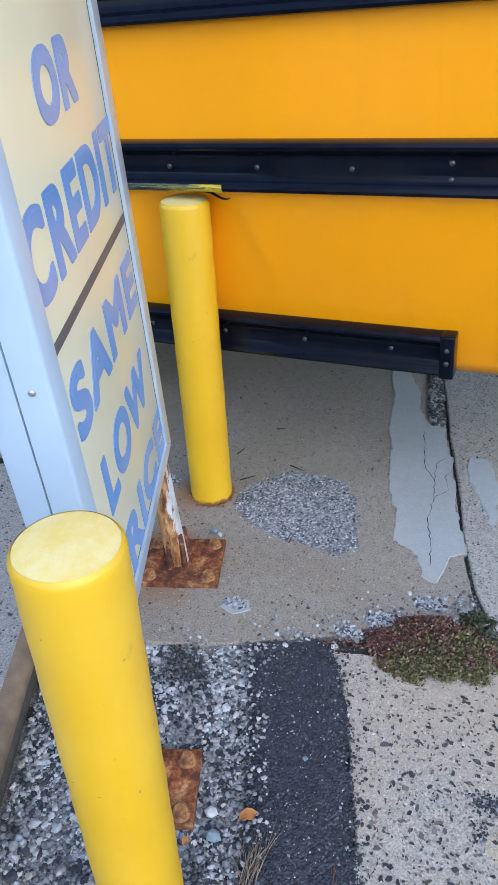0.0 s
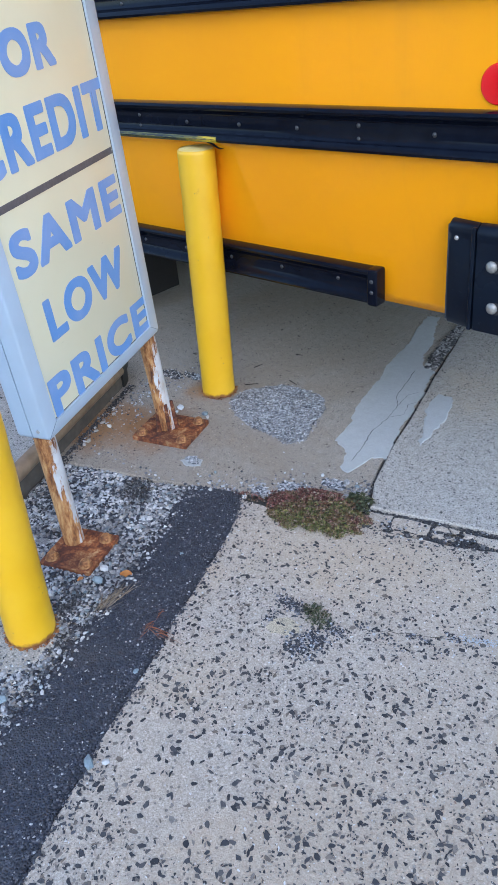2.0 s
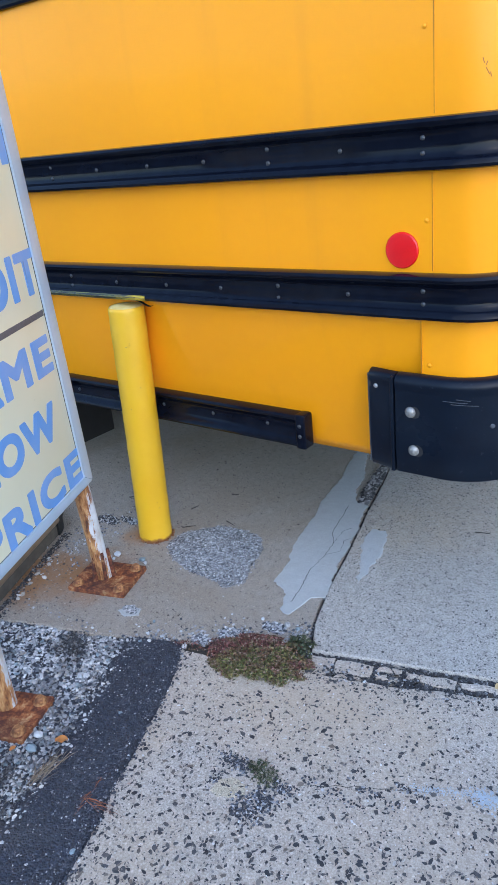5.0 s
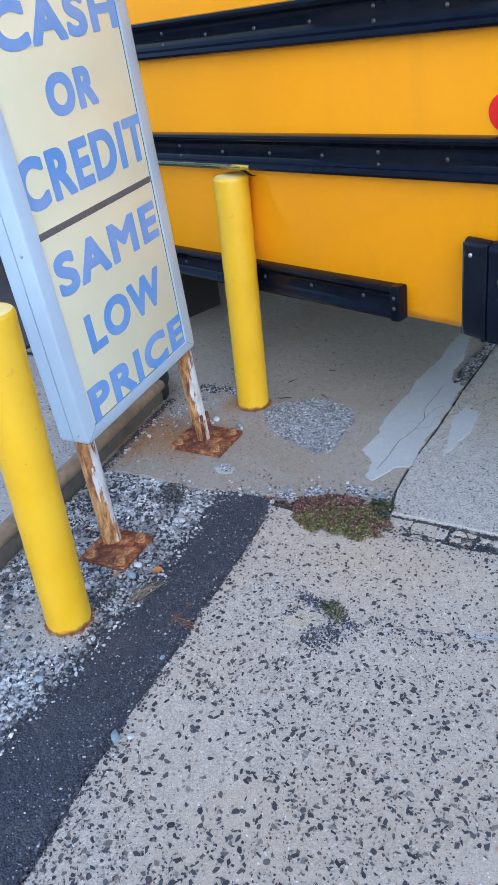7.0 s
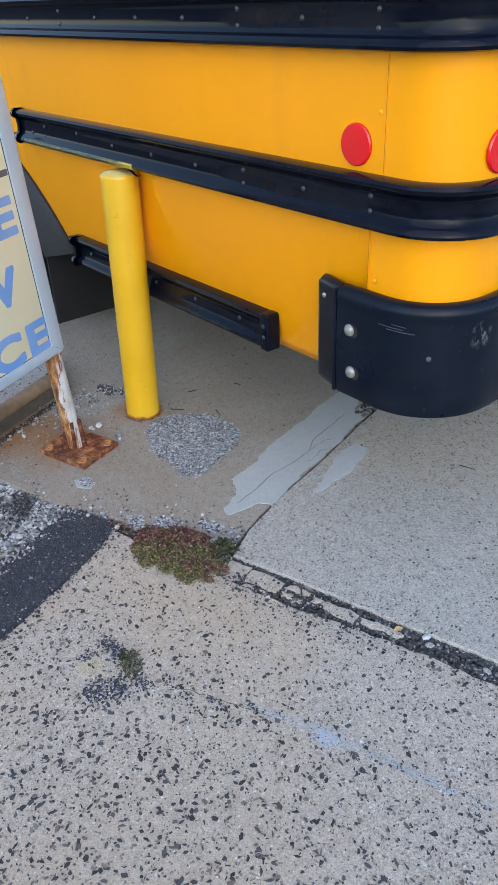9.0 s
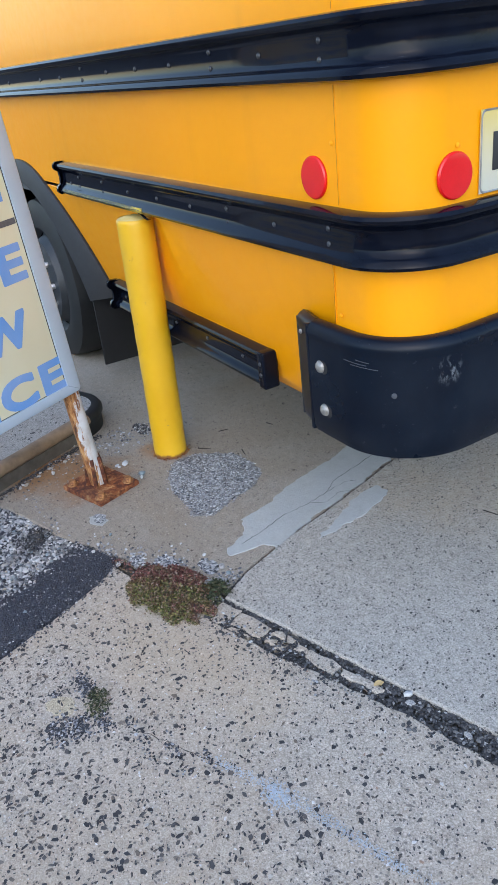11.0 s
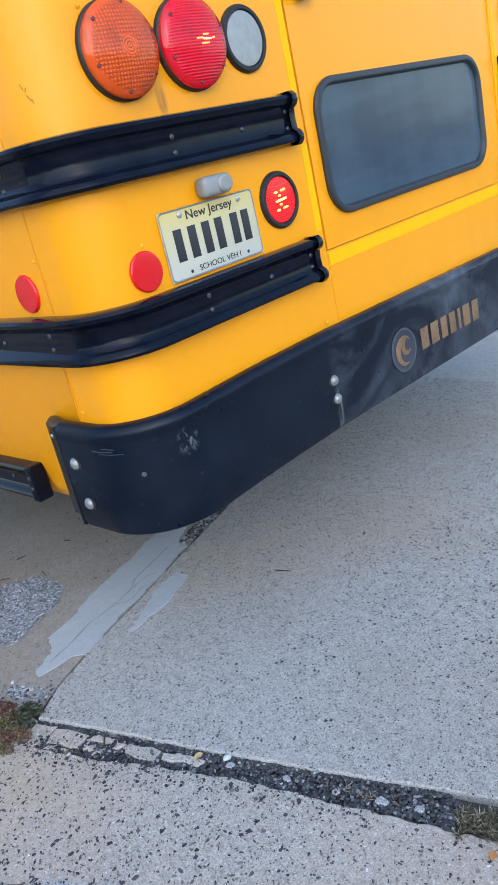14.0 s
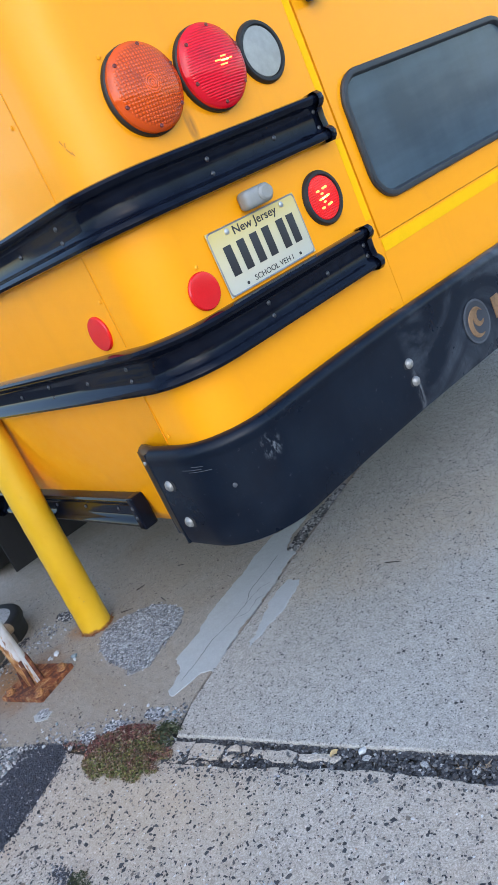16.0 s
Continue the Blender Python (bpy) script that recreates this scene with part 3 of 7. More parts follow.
def part(name, data, material, parent, label="", smooth=True, at=None):
    """Links a bmesh or a mesh as one object under a thing or a part."""
    if isinstance(data, bmesh.types.BMesh):
        me = bpy.data.meshes.new(name)
        data.normal_update()
        data.to_mesh(me)
        data.free()
        me.materials.append(material)
        if smooth:
            me.polygons.foreach_set("use_smooth", [True] * len(me.polygons))
            me.set_sharp_from_angle(angle=radians(38))
    else:
        me = data
    ob = new(name, me)
    ob.parent = parent
    if at is not None:
        ob.matrix_basis = at
    return tagged(ob, label)


def add_box(bm, lo, hi, bevel=0.0, seg=2, turn=None):
    lo, hi = Vector(lo), Vector(hi)
    m = Matrix.Translation((lo + hi) / 2) @ Matrix.Diagonal((*(hi - lo), 1))
    got = bmesh.ops.create_cube(bm, size=1, matrix=(turn @ m) if turn else m)["verts"]
    if bevel:
        es = {e for v in got for e in v.link_edges}
        bmesh.ops.bevel(bm, geom=list(es), offset=bevel, segments=seg, affect="EDGES", profile=0.6)
    return bm


def box(lo, hi, bevel=0.0, seg=2):
    return add_box(bmesh.new(), lo, hi, bevel, seg)


def lathe(profile, n=32, axis="Z", at=(0, 0, 0)):
    """Turns (radius, height) pairs round an axis; pairs with radius 0 close the ends."""
    bm = bmesh.new()
    rings = []
    for r, h in profile:
        if r < 1e-6:
            rings.append([bm.verts.new((0, 0, h))])
        else:
            rings.append([bm.verts.new((r * math.cos(2 * math.pi * k / n), r * math.sin(2 * math.pi * k / n), h)) for k in range(n)])
    for a, b in zip(rings, rings[1:]):
        for k in range(n):
            j = (k + 1) % n
            if len(a) == 1 and len(b) == 1:
                continue
            if len(a) == 1:
                bm.faces.new((a[0], b[j], b[k]))
            elif len(b) == 1:
                bm.faces.new((a[k], a[j], b[0]))
            else:
                bm.faces.new((a[k], a[j], b[j], b[k]))
    bmesh.ops.recalc_face_normals(bm, faces=bm.faces)
    turn = {"Z": Matrix(), "X": Matrix.Rotation(radians(90), 4, "Y"), "-Y": Matrix.Rotation(radians(90), 4, "X")}[axis]
    bm.transform(Matrix.Translation(at) @ turn)
    return bm


def sweep(path, profile, closed=True, lift=None, caps=True):
    """Carries a profile of (outward, z) along a path of (x, y, nx, ny)."""
    bm = bmesh.new()
    rows = []
    for i, (x, y, nx, ny) in enumerate(path):
        dz = lift(i / max(1, len(path) - 1), x, y) if lift else 0.0
        rows.append([bm.verts.new((x + nx * o, y + ny * o, z + dz)) for o, z in profile])
    n = len(profile)
    for a, b in zip(rows, rows[1:]):
        for k in range(n if closed else n - 1):
            j = (k + 1) % n
            bm.faces.new((a[k], b[k], b[j], a[j]))
    if closed and caps:
        bm.faces.new(rows[0])
        bm.faces.new(rows[-1][::-1])
    bmesh.ops.recalc_face_normals(bm, faces=bm.faces)
    return bm


def jagged(poly, step, amount, seed, closed=True):
    """Breaks the sides of a polygon into short uneven steps. A side may carry its own amount as a third number."""
    r = random.Random(seed)
    out = []
    for i, p in enumerate(poly):
        q = poly[(i + 1) % len(poly)]
        amt = p[2] if len(p) > 2 else amount
        d = math.hypot(q[0] - p[0], q[1] - p[1])
        k = max(1, int(d / step)) if amt else 1
        for j in range(k):
            f = j / k
            x, y = p[0] + (q[0] - p[0]) * f, p[1] + (q[1] - p[1]) * f
            w = noise.noise(Vector((x * 9 + seed, y * 9, seed * 3.1))) * 1.3 + noise.noise(Vector((x * 40, y * 40 + seed, 0))) * 0.6
            out.append((x + amt * w, y + amt * (w * 0.6 + r.uniform(-0.4, 0.4))))
    return out


def slab_mesh(name, poly, top, depth, material, bevel=0.004):
    """A flat slab with a worn arris along its outline."""
    n = len(poly)
    area = sum(poly[i][0] * poly[(i + 1) % n][1] - poly[(i + 1) % n][0] * poly[i][1] for i in range(n))
    if area < 0:
        poly = poly[::-1]
    inner = []
    for i in range(n):
        a, b, c = Vector(poly[i - 1]), Vector(poly[i]), Vector(poly[(i + 1) % n])
        t = (c - a)
        t = t.normalized() if t.length > 1e-9 else Vector((1, 0))
        inner.append(b + Vector((-t.y, t.x)) * bevel)
    verts = [(p.x, p.y, top) for p in inner] + [(x, y, top - bevel * 0.8) for x, y in poly] + [(x, y, top - depth) for x, y in poly]
    faces = [tuple(f) for f in tessellate_polygon([[Vector((p.x, p.y, 0)) for p in inner]])]
    faces = [f if (Vector(inner[f[1]]) - Vector(inner[f[0]])).cross(Vector(inner[f[2]]) - Vector(inner[f[0]])) > 0 else f[::-1] for f in faces]
    for i in range(n):
        j = (i + 1) % n
        faces.append((i, n + i, n + j, j))
        faces.append((n + i, 2 * n + i, 2 * n + j, n + j))
    return mesh_of(name, verts, faces, material)


ICO = [(0, 0.526, 0.851), (0, -0.526, 0.851), (0, 0.526, -0.851), (0, -0.526, -0.851), (0.526, 0.851, 0), (-0.526, 0.851, 0), (0.526, -0.851, 0), (-0.526, -0.851, 0), (0.851, 0, 0.526), (-0.851, 0, 0.526), (0.851, 0, -0.526), (-0.851, 0, -0.526)]
ICO_F = [(0, 1, 8), (0, 9, 1), (0, 5, 9), (0, 4, 5), (0, 8, 4), (1, 9, 7), (1, 7, 6), (1, 6, 8), (2, 4, 10), (2, 5, 4), (2, 11, 5), (2, 3, 11), (2, 10, 3), (3, 10, 6), (3, 6, 7), (3, 7, 11), (8, 10, 4), (8, 6, 10), (9, 5, 11), (9, 11, 7)]

OCT = [(1.1, 0, 0), (-1.1, 0, 0), (0, 1.1, 0), (0, -1.1, 0), (0, 0, 1.0), (0, 0, -1.0)]
OCT_F = [(0, 2, 4), (2, 1, 4), (1, 3, 4), (3, 0, 4), (2, 0, 5), (1, 2, 5), (3, 1, 5), (0, 3, 5)]


class Heap:
    """Collects many small pieces into one mesh."""

    def __init__(self):
        self.v, self.f = [], []

    def stone(self, x, y, z, r, flat=0.7, rough=0.28, gen=rng):
        sx, sy, sz = r * gen.uniform(0.75, 1.35), r * gen.uniform(0.7, 1.1), r * flat * gen.uniform(0.7, 1.1)
        m = Euler((gen.uniform(-0.4, 0.4), gen.uniform(-0.4, 0.4), gen.uniform(0, 6.28))).to_matrix()
        k = len(self.v)
        shape, sides = (OCT, OCT_F) if r < 0.0025 else (ICO, ICO_F)
        for p in shape:
            s = 1 + gen.uniform(-rough, rough)
            self.v.append(tuple(m @ Vector((p[0] * sx * s, p[1] * sy * s, p[2] * sz * s)) + Vector((x, y, z))))
        self.f += [(a + k, b + k, c + k) for a, b, c in sides]

    def flake(self, x, y, z, r, gen=rng, slim=(0.26, 0.78)):
        """A thin angular chip whose top stands just proud of the surface."""
        n = gen.randint(4, 7) if r > 0.0022 else 4
        turn, squash = gen.uniform(0, 6.28), gen.uniform(*slim)
        k = len(self.v)
        ring = []
        for i in range(n):
            a = 6.283 * (i + gen.uniform(-0.3, 0.3)) / n
            q = r * gen.uniform(0.65, 1.2)
            px, py = q * math.cos(a), q * math.sin(a) * squash
            ring.append((px * math.cos(turn) - py * math.sin(turn), px * math.sin(turn) + py * math.cos(turn)))
        self.v += [(x + a * 0.86, y + b * 0.86, z + gen.uniform(0.0006, 0.0014)) for a, b in ring]
        self.v += [(x + a, y + b, z - 0.001) for a, b in ring]
        self.f.append(tuple(range(k, k + n)))
        self.f += [(k + i, k + n + i, k + n + (i + 1) % n, k + (i + 1) % n) for i in range(n)]

    def blade(self, base, tip, w, bend=0.0, gen=rng):
        b, t = Vector(base), Vector(tip)
        side = (t - b).cross(Vector((gen.uniform(-1, 1), gen.uniform(-1, 1), 0.3)))
        side = side.normalized() * w if side.length > 1e-9 else Vector((w, 0, 0))
        mid = (b + t) / 2 + Vector((0, 0, bend))
        k = len(self.v)
        self.v += [tuple(b - side * 0.6), tuple(b + side * 0.6), tuple(mid + side), tuple(mid - side), tuple(t)]
        self.f += [(k, k + 1, k + 2, k + 3), (k + 3, k + 2, k + 4)]

    def mesh(self, name, material, smooth=False):
        return mesh_of(name, self.v, self.f, material, smooth)


def inside(poly, x, y):
    hit = False
    for i in range(len(poly)):
        (x1, y1), (x2, y2) = poly[i][:2], poly[i - 1][:2]
        if (y1 > y) != (y2 > y) and x < (x2 - x1) * (y - y1) / (y2 - y1) + x1:
            hit = not hit
    return hit


def text_mesh(name, words, width, height, material, bold=0.02, depth=0.001, spacing=1.0):
    """Letters as a mesh in the XY plane, fitted to a width and height, centred, facing +Z."""
    cu = bpy.data.curves.new(name, "FONT")
    cu.body, cu.offset, cu.extrude, cu.resolution_u = words, bold, 0.0, 6
    cu.align_x, cu.space_character = "CENTER", spacing
    ob = bpy.data.objects.new(name, cu)
    scene.collection.objects.link(ob)
    dg = bpy.context.evaluated_depsgraph_get()
    dg.update()
    me = bpy.data.meshes.new_from_object(ob.evaluated_get(dg), depsgraph=dg)
    bpy.data.objects.remove(ob)
    bpy.data.curves.remove(cu)
    co = np.empty(len(me.vertices) * 3, np.float32)
    me.vertices.foreach_get("co", co)
    co = co.reshape(-1, 3)
    lo, hi = co.min(0), co.max(0)
    co -= (lo + hi) / 2
    co[:, 0] *= width / (hi[0] - lo[0])
    co[:, 1] *= height / (hi[1] - lo[1])
    co[:, 2] = 0
    me.vertices.foreach_set("co", co.ravel())
    me.materials.clear()
    me.materials.append(material)
    bm = bmesh.new()
    bm.from_mesh(me)
    bmesh.ops.remove_doubles(bm, verts=bm.verts, dist=1e-6)
    got = bmesh.ops.extrude_face_region(bm, geom=list(bm.faces))["geom"]
    for v in got:
        if isinstance(v, bmesh.types.BMVert):
            v.co.z += depth
    bmesh.ops.recalc_face_normals(bm, faces=bm.faces)
    bm.to_mesh(me)
    bm.free()
    me.polygons.foreach_set("use_smooth", [False] * len(me.polygons))
    me.update()
    me.name = name
    return me


def rounded_rect(w, h, r, n=8):
    """Points of a rounded rectangle, centred, counter-clockwise."""
    pts = []
    for cx, cy, a0 in ((w / 2 - r, h / 2 - r, 0), (-w / 2 + r, h / 2 - r, 90), (-w / 2 + r, -h / 2 + r, 180), (w / 2 - r, -h / 2 + r, 270)):
        for k in range(n + 1):
            a = radians(a0 + 90 * k / n)
            pts.append((cx + r * math.cos(a), cy + r * math.sin(a)))
    return pts

# ---- ground, slabs and kerb ----
DX, DY = 0.420, -0.9075      # along the kerb, towards its near end
NX, NY = 0.9075, 0.420       # out of the kerb towards the gravel


def sn(s, n):
    """A place on the ground from its distances along and out of the kerb."""
    return (DX * s + NX * n, DY * s + NY * n)


ground = mesh_of("ground", [(-400, -400, -0.06), (400, -400, -0.06), (400, 400, -0.06), (-400, 400, -0.06)], [(0, 1, 2, 3)], M_GROUND)
thing("ground", ground, "dark grey worn asphalt ground reaching the horizon", "ground", kind="structure")

FAR_L = (-1.05, 7.6)                        # the side joint runs on under the bus

apron_poly = [(-0.100, 0.385, 0.002), (0.125, 0.468, 0.002), (0.262, 0.514, 0.003), (0.400, 0.580, 0.003), (0.520, 0.640, 0.006), (0.62, 0.715, 0.014), (0.790, 0.800, 0.004), (0.846, 0.815, 0.0025), (0.806, 0.905, 0.002), (0.762, 1.034, 0.002), (0.680, 1.319, 0.002), (0.585, 1.640, 0.002), (0.478, 2.015, 0.002), (FAR_L[0] - 0.02, FAR_L[1]), (-3.2, 7.6), (-1.50, 1.60, 0.004), (-1.36, 1.10, 0.004), (-1.30, 0.70), (-0.45, 0.72)]
thing("pavement_apron", slab_mesh("apron", jagged(apron_poly, 0.018, 0.0, 3), 0.0, 0.09, M_APRON), "brown-stained old concrete apron under the bus", "pavement", kind="structure", true=True)

# a much darker slab takes over where the apron ends
road_poly = [(-1.38, 0.4), (-1.37, 1.10), (-1.51, 1.60), (-3.21, 7.6), (-3.3, 9), (-14, 9), (-14, -3), (-4, -3)]
thing("road", slab_mesh("road", road_poly, -0.008, 0.05, M_GROUND), "dark ground slab beyond the apron", "road", kind="structure", true=True)

slab_poly = [(0.874, 0.800, 0.002), (1.06, 0.866, 0.002), (1.32, 0.952, 0.002), (1.63, 1.058, 0.002), (1.85, 1.142, 0.002), (2.9, 1.49, 0.0), (9, 3.6), (9, 9), (FAR_L[0] + 0.9, 9), (FAR_L[0], FAR_L[1] + 0.01, 0.0), (0.488, 2.018, 0.002), (0.594, 1.640, 0.002), (0.689, 1.322, 0.002), (0.771, 1.034, 0.002), (0.815, 0.905, 0.002)]
thing("pavement_slab", slab_mesh("slab", jagged(slab_poly, 0.02, 0.0, 5), 0.006, 0.09, M_SLAB), "smooth grey concrete slab with fine speckles", "pavement", kind="structure", true=True)

agg_poly = [(0.545, 0.605, 0.006), (0.70, 0.64, 0.012), (0.87, 0.70, 0.006), (0.945, 0.731, 0.008), (1.10, 0.785, 0.010), (1.31, 0.875, 0.010), (1.50, 0.948, 0.010), (1.72, 1.012, 0.010), (1.90, 1.065, 0.008), (2.35, 1.20, 0.004), (3.2, 1.50), (9, 3.45), (9, -7), (2.5, -7), (1.42, -1.35, 0.006), (1.045, -0.53, 0.007), (0.925, -0.27, 0.007), (0.838, -0.05, 0.007), (0.765, 0.125, 0.007), (0.680, 0.345, 0.007), (0.595, 0.530, 0.007)]
AGG = jagged(agg_poly, 0.02, 0.0, 9)
thing("pavement_aggregate", slab_mesh("aggregate", AGG, 0.002, 0.08, M_AGG), "pale concrete paving with exposed dark stone chips", "pavement", kind="structure", true=True)

# exposed stone chips
h = Heap()
g = random.Random(21)
for _ in range(78000):
    x, y = g.uniform(0.55, 2.9), g.uniform(-1.5, 1.35)
    near = max(0.0, min(1.0, (0.62 + 0.26 * x - y) / 0.9))      # fewer and smaller towards the slab joint
    if g.random() > 0.30 + 0.54 * near or not inside(agg_poly, x, y):
        continue
    r = min(0.0095, 0.0011 + g.expovariate(1 / (0.0014 + 0.0014 * near)))
    if noise.noise(Vector((x * 3.2, y * 3.2, 4))) < -0.33 and r < 0.006:
        continue
    h.flake(x, y, 0.0025, r, g)
pale = Heap()
for _ in range(9000):
    x, y = g.uniform(0.55, 2.6), g.uniform(-1.2, 1.2)
    if inside(agg_poly, x, y):
        pale.flake(x, y, 0.0022, min(0.006, 0.0010 + g.expovariate(1 / 0.0011)), g)
thing("pale_chips", pale.mesh("pale_chips", M_PALECHIPS), "pale and tan stone chips showing in the paving", "stone chips", kind="stuff", true=True)
thing("stone_chips", h.mesh("chips", M_FLAKES), "dark angular stone chips showing in the paving", "stone chips", kind="stuff", true=True)

# asphalt strip between gravel and paving
STRIP_L = [(0.372, 0.556), (0.440, 0.414), (0.525, 0.206), (0.588, 0.045), (0.662, -0.200), (0.735, -0.427), (1.09, -1.45)]
STRIP_R = [(0.540, 0.625), (0.600, 0.522), (0.678, 0.350), (0.765, 0.125), (0.838, -0.055), (0.930, -0.280), (1.036, -0.522), (1.42, -1.38)]


def along_line(line, f):
    """A point at the fraction f of a line's span in y."""
    y = line[0][1] + (line[-1][1] - line[0][1]) * f
    for a, b in zip(line, line[1:]):
        if y >= b[1] or b == line[-1]:
            q = (y - a[1]) / (b[1] - a[1])
            return Vector((a[0] + (b[0] - a[0]) * q, y))


bm = bmesh.new()
rows = []
for i in range(231):
    f = i / 230
    a, b = along_line(STRIP_L, f), along_line(STRIP_R, f)
    row = []
    for j in range(31):
        q = a.lerp(b, j / 30 * 1.02 - 0.01)
        e = min(j, 30 - j) / 30
        wob = 0.018 * noise.noise(Vector((q.x * 22, q.y * 22, 1))) if j in (0, 1, 29, 30) else 0.0
        z = 0.0005 + 0.006 * min(1.0, e * 7) + 0.0022 * noise.noise(Vector((q.x * 90, q.y * 90, 2))) + 0.002 * noise.noise(Vector((q.x * 12, q.y * 12, 5)))
        if j in (0, 30):
            z -= 0.008
        row.append(bm.verts.new((q.x + wob, q.y + wob * 0.4, z)))
    rows.append(row)
for a, b in zip(rows, rows[1:]):
    for j in range(30):
        bm.faces.new((a[j], b[j], b[j + 1], a[j + 1]))
bmesh.ops.recalc_face_normals(bm, faces=bm.faces)
me = bpy.data.meshes.new("strip")
bm.to_mesh(me)
bm.free()
me.materials.append(M_ASPHALT)
if me.polygons[0].normal.z < 0:
    me.flip_normals()
thing("pavement_asphalt_strip", me, "dark asphalt patch strip with crumbled edges", "asphalt strip", kind="structure", true=True)

h = Heap()
g = random.Random(52)
for _ in range(24000):
    f, j = g.random(), g.uniform(-0.05, 1.05) + g.gauss(0, 0.02)
    q = along_line(STRIP_L, f).lerp(along_line(STRIP_R, f), j)
    edge_drop = 0.004 * max(0.0, 1 - min(j, 1 - j) * 10)
    h.stone(q.x, q.y, 0.0055 - edge_drop, g.uniform(0.0012, 0.0037), 0.6, 0.3, g)
for _ in range(1300):
    f = g.random()
    q = along_line(STRIP_L, f).lerp(along_line(STRIP_R, f), 1.0 + g.gauss(0.0, 0.06) + 0.05 * noise.noise(Vector((f * 40, 0, 6))))
    h.stone(q.x, q.y, 0.0035, g.uniform(0.0012, 0.0042), 0.6, 0.3, g)
thing("asphalt_stones", h.mesh("asphalt_stones", M_TARSTONES), "black tarred stones of the asphalt strip", "asphalt", kind="stuff", true=True)

# gravel bed
bm = bmesh.new()
rows = []
for i in range(121):
    f = i / 120
    a, b = Vector(sn(-0.42 + 2.1 * f, 0.075)), along_line(STRIP_L, f) + Vector((0.014, 0.012))
    rows.append([bm.verts.new((*a.lerp(b, j / 24), -0.014 + 0.010 * noise.noise(Vector((i * 0.35, j * 0.35, 3))) + 0.006 * noise.noise(Vector((i * 0.06, j * 0.2, 8))))) for j in range(25)])
for a, b in zip(rows, rows[1:]):
    for j in range(24):
        bm.faces.new((a[j], b[j], b[j + 1], a[j + 1]))
me = bpy.data.meshes.new("gravel_base")
bm.to_mesh(me)
bm.free()
me.materials.append(M_GRAVELBASE)
if me.polygons[0].normal.z < 0:
    me.flip_normals()
thing("gravel_ground", me, "packed grey grit under loose gravel", "gravel bed", kind="structure", true=True)

h = Heap()
g = random.Random(4)
for _ in range(52000):
    f, j = g.random() * 0.78, g.random()
    a, b = Vector(sn(-0.41 + 2.1 * f, 0.095)), along_line(STRIP_L, f) + Vector((0.012, 0.0))
    q = a.lerp(b, j)
    d = noise.noise(Vector((q.x * 7, q.y * 7, 0)))
    if d < -0.30 and g.random() < 0.5:
        continue
    r = g.choice((0.0014, 0.0018, 0.0022, 0.0028, 0.0034, 0.0042, 0.0062)) * g.uniform(0.8, 1.3)
    h.stone(q.x, q.y, -0.010 + 0.006 * d + r * 0.2, r, 0.65, 0.3, g)
for _ in range(700):
    f, j = g.random(), g.choice((-0.02, 0.03, 0.08, 0.15))
    q = along_line(STRIP_L, f).lerp(along_line(STRIP_R, f), j + g.gauss(0, 0.03))
    h.stone(q.x, q.y, 0.006, g.uniform(0.002, 0.006), 0.65, 0.3, g)
for _ in range(110):
    x, y = sn(g.uniform(0.05, 1.1), 0.115 + abs(g.gauss(0.0, 0.09)))
    r = g.uniform(0.007, 0.0135)
    h.stone(x, y, -0.006 + r * 0.25, r, 0.65, 0.3, g)
dark = Heap()
for s, n, wide, k in ((0.62, 0.17, 0.035, 420), (0.78, 0.20, 0.045, 520), (0.50, 0.13, 0.03, 300), (0.95, 0.17, 0.05, 400), (0.20, 0.46, 0.025, 200), (-0.22, 0.18, 0.04, 260), (-0.30, 0.42, 0.035, 220), (0.33, 0.52, 0.02, 120)):
    for _ in range(k):
        x, y = sn(g.gauss(s, wide), max(0.108, g.gauss(n, wide * 0.7)))
        dark.stone(x, y, -0.002, g.uniform(0.0015, 0.005), 0.65, 0.3, g)
thing("asphalt_crumbs", dark.mesh("crumbs", M_BLACKSTONES), "black asphalt crumbs lying among the gravel", "gravel", kind="stuff", true=True)
thing("gravel", h.mesh("gravel", M_STONES), "loose grey, white and black crushed gravel", "gravel", kind="stuff", true=True)

# a round gravel patch set into the apron
patch = [(0.112, 1.010), (0.098, 1.060), (0.100, 1.105), (0.185, 1.222), (0.270, 1.242), (0.372, 1.228), (0.430, 1.155), (0.468, 1.030), (0.492, 0.965), (0.462, 0.915), (0.372, 0.930), (0.285, 0.928), (0.200, 0.955)]
thing("pavement_gravel_patch", slab_mesh("patch", jagged(patch, 0.010, 0.010, 2), 0.0026, 0.02, M_GRAVELBASE, 0.002), "rough washed gravel patch in the apron", "gravel patch", kind="structure", true=True)
h = Heap()
g = random.Random(14)
for _ in range(9500):
    x, y = g.uniform(0.07, 0.52), g.uniform(0.88, 1.27)
    if inside(patch, x + g.gauss(0, 0.007), y + g.gauss(0, 0.007)):
        h.stone(x, y, 0.0028, g.uniform(0.0012, 0.0044), 0.5, 0.3, g)
for x0, y0, rr, k in ((0.281, 0.663, 0.03, 110), (-0.13, 1.075, 0.030, 70), (0.64, 0.735, 0.05, 260), (0.57, 0.67, 0.035, 160), (0.72, 0.83, 0.04, 150)):
    for _ in range(k):
        a, q = g.uniform(0, 6.28), rr * math.sqrt(g.random())
        h.stone(x0 + q * math.cos(a), y0 + q * 0.6 * math.sin(a), 0.001, g.uniform(0.002, 0.007), 0.6, 0.3, g)
thing("embedded_gravel", h.mesh("embedded", M_PATCHSTONES), "small grey stones bedded in worn concrete", "gravel", kind="stuff", true=True)

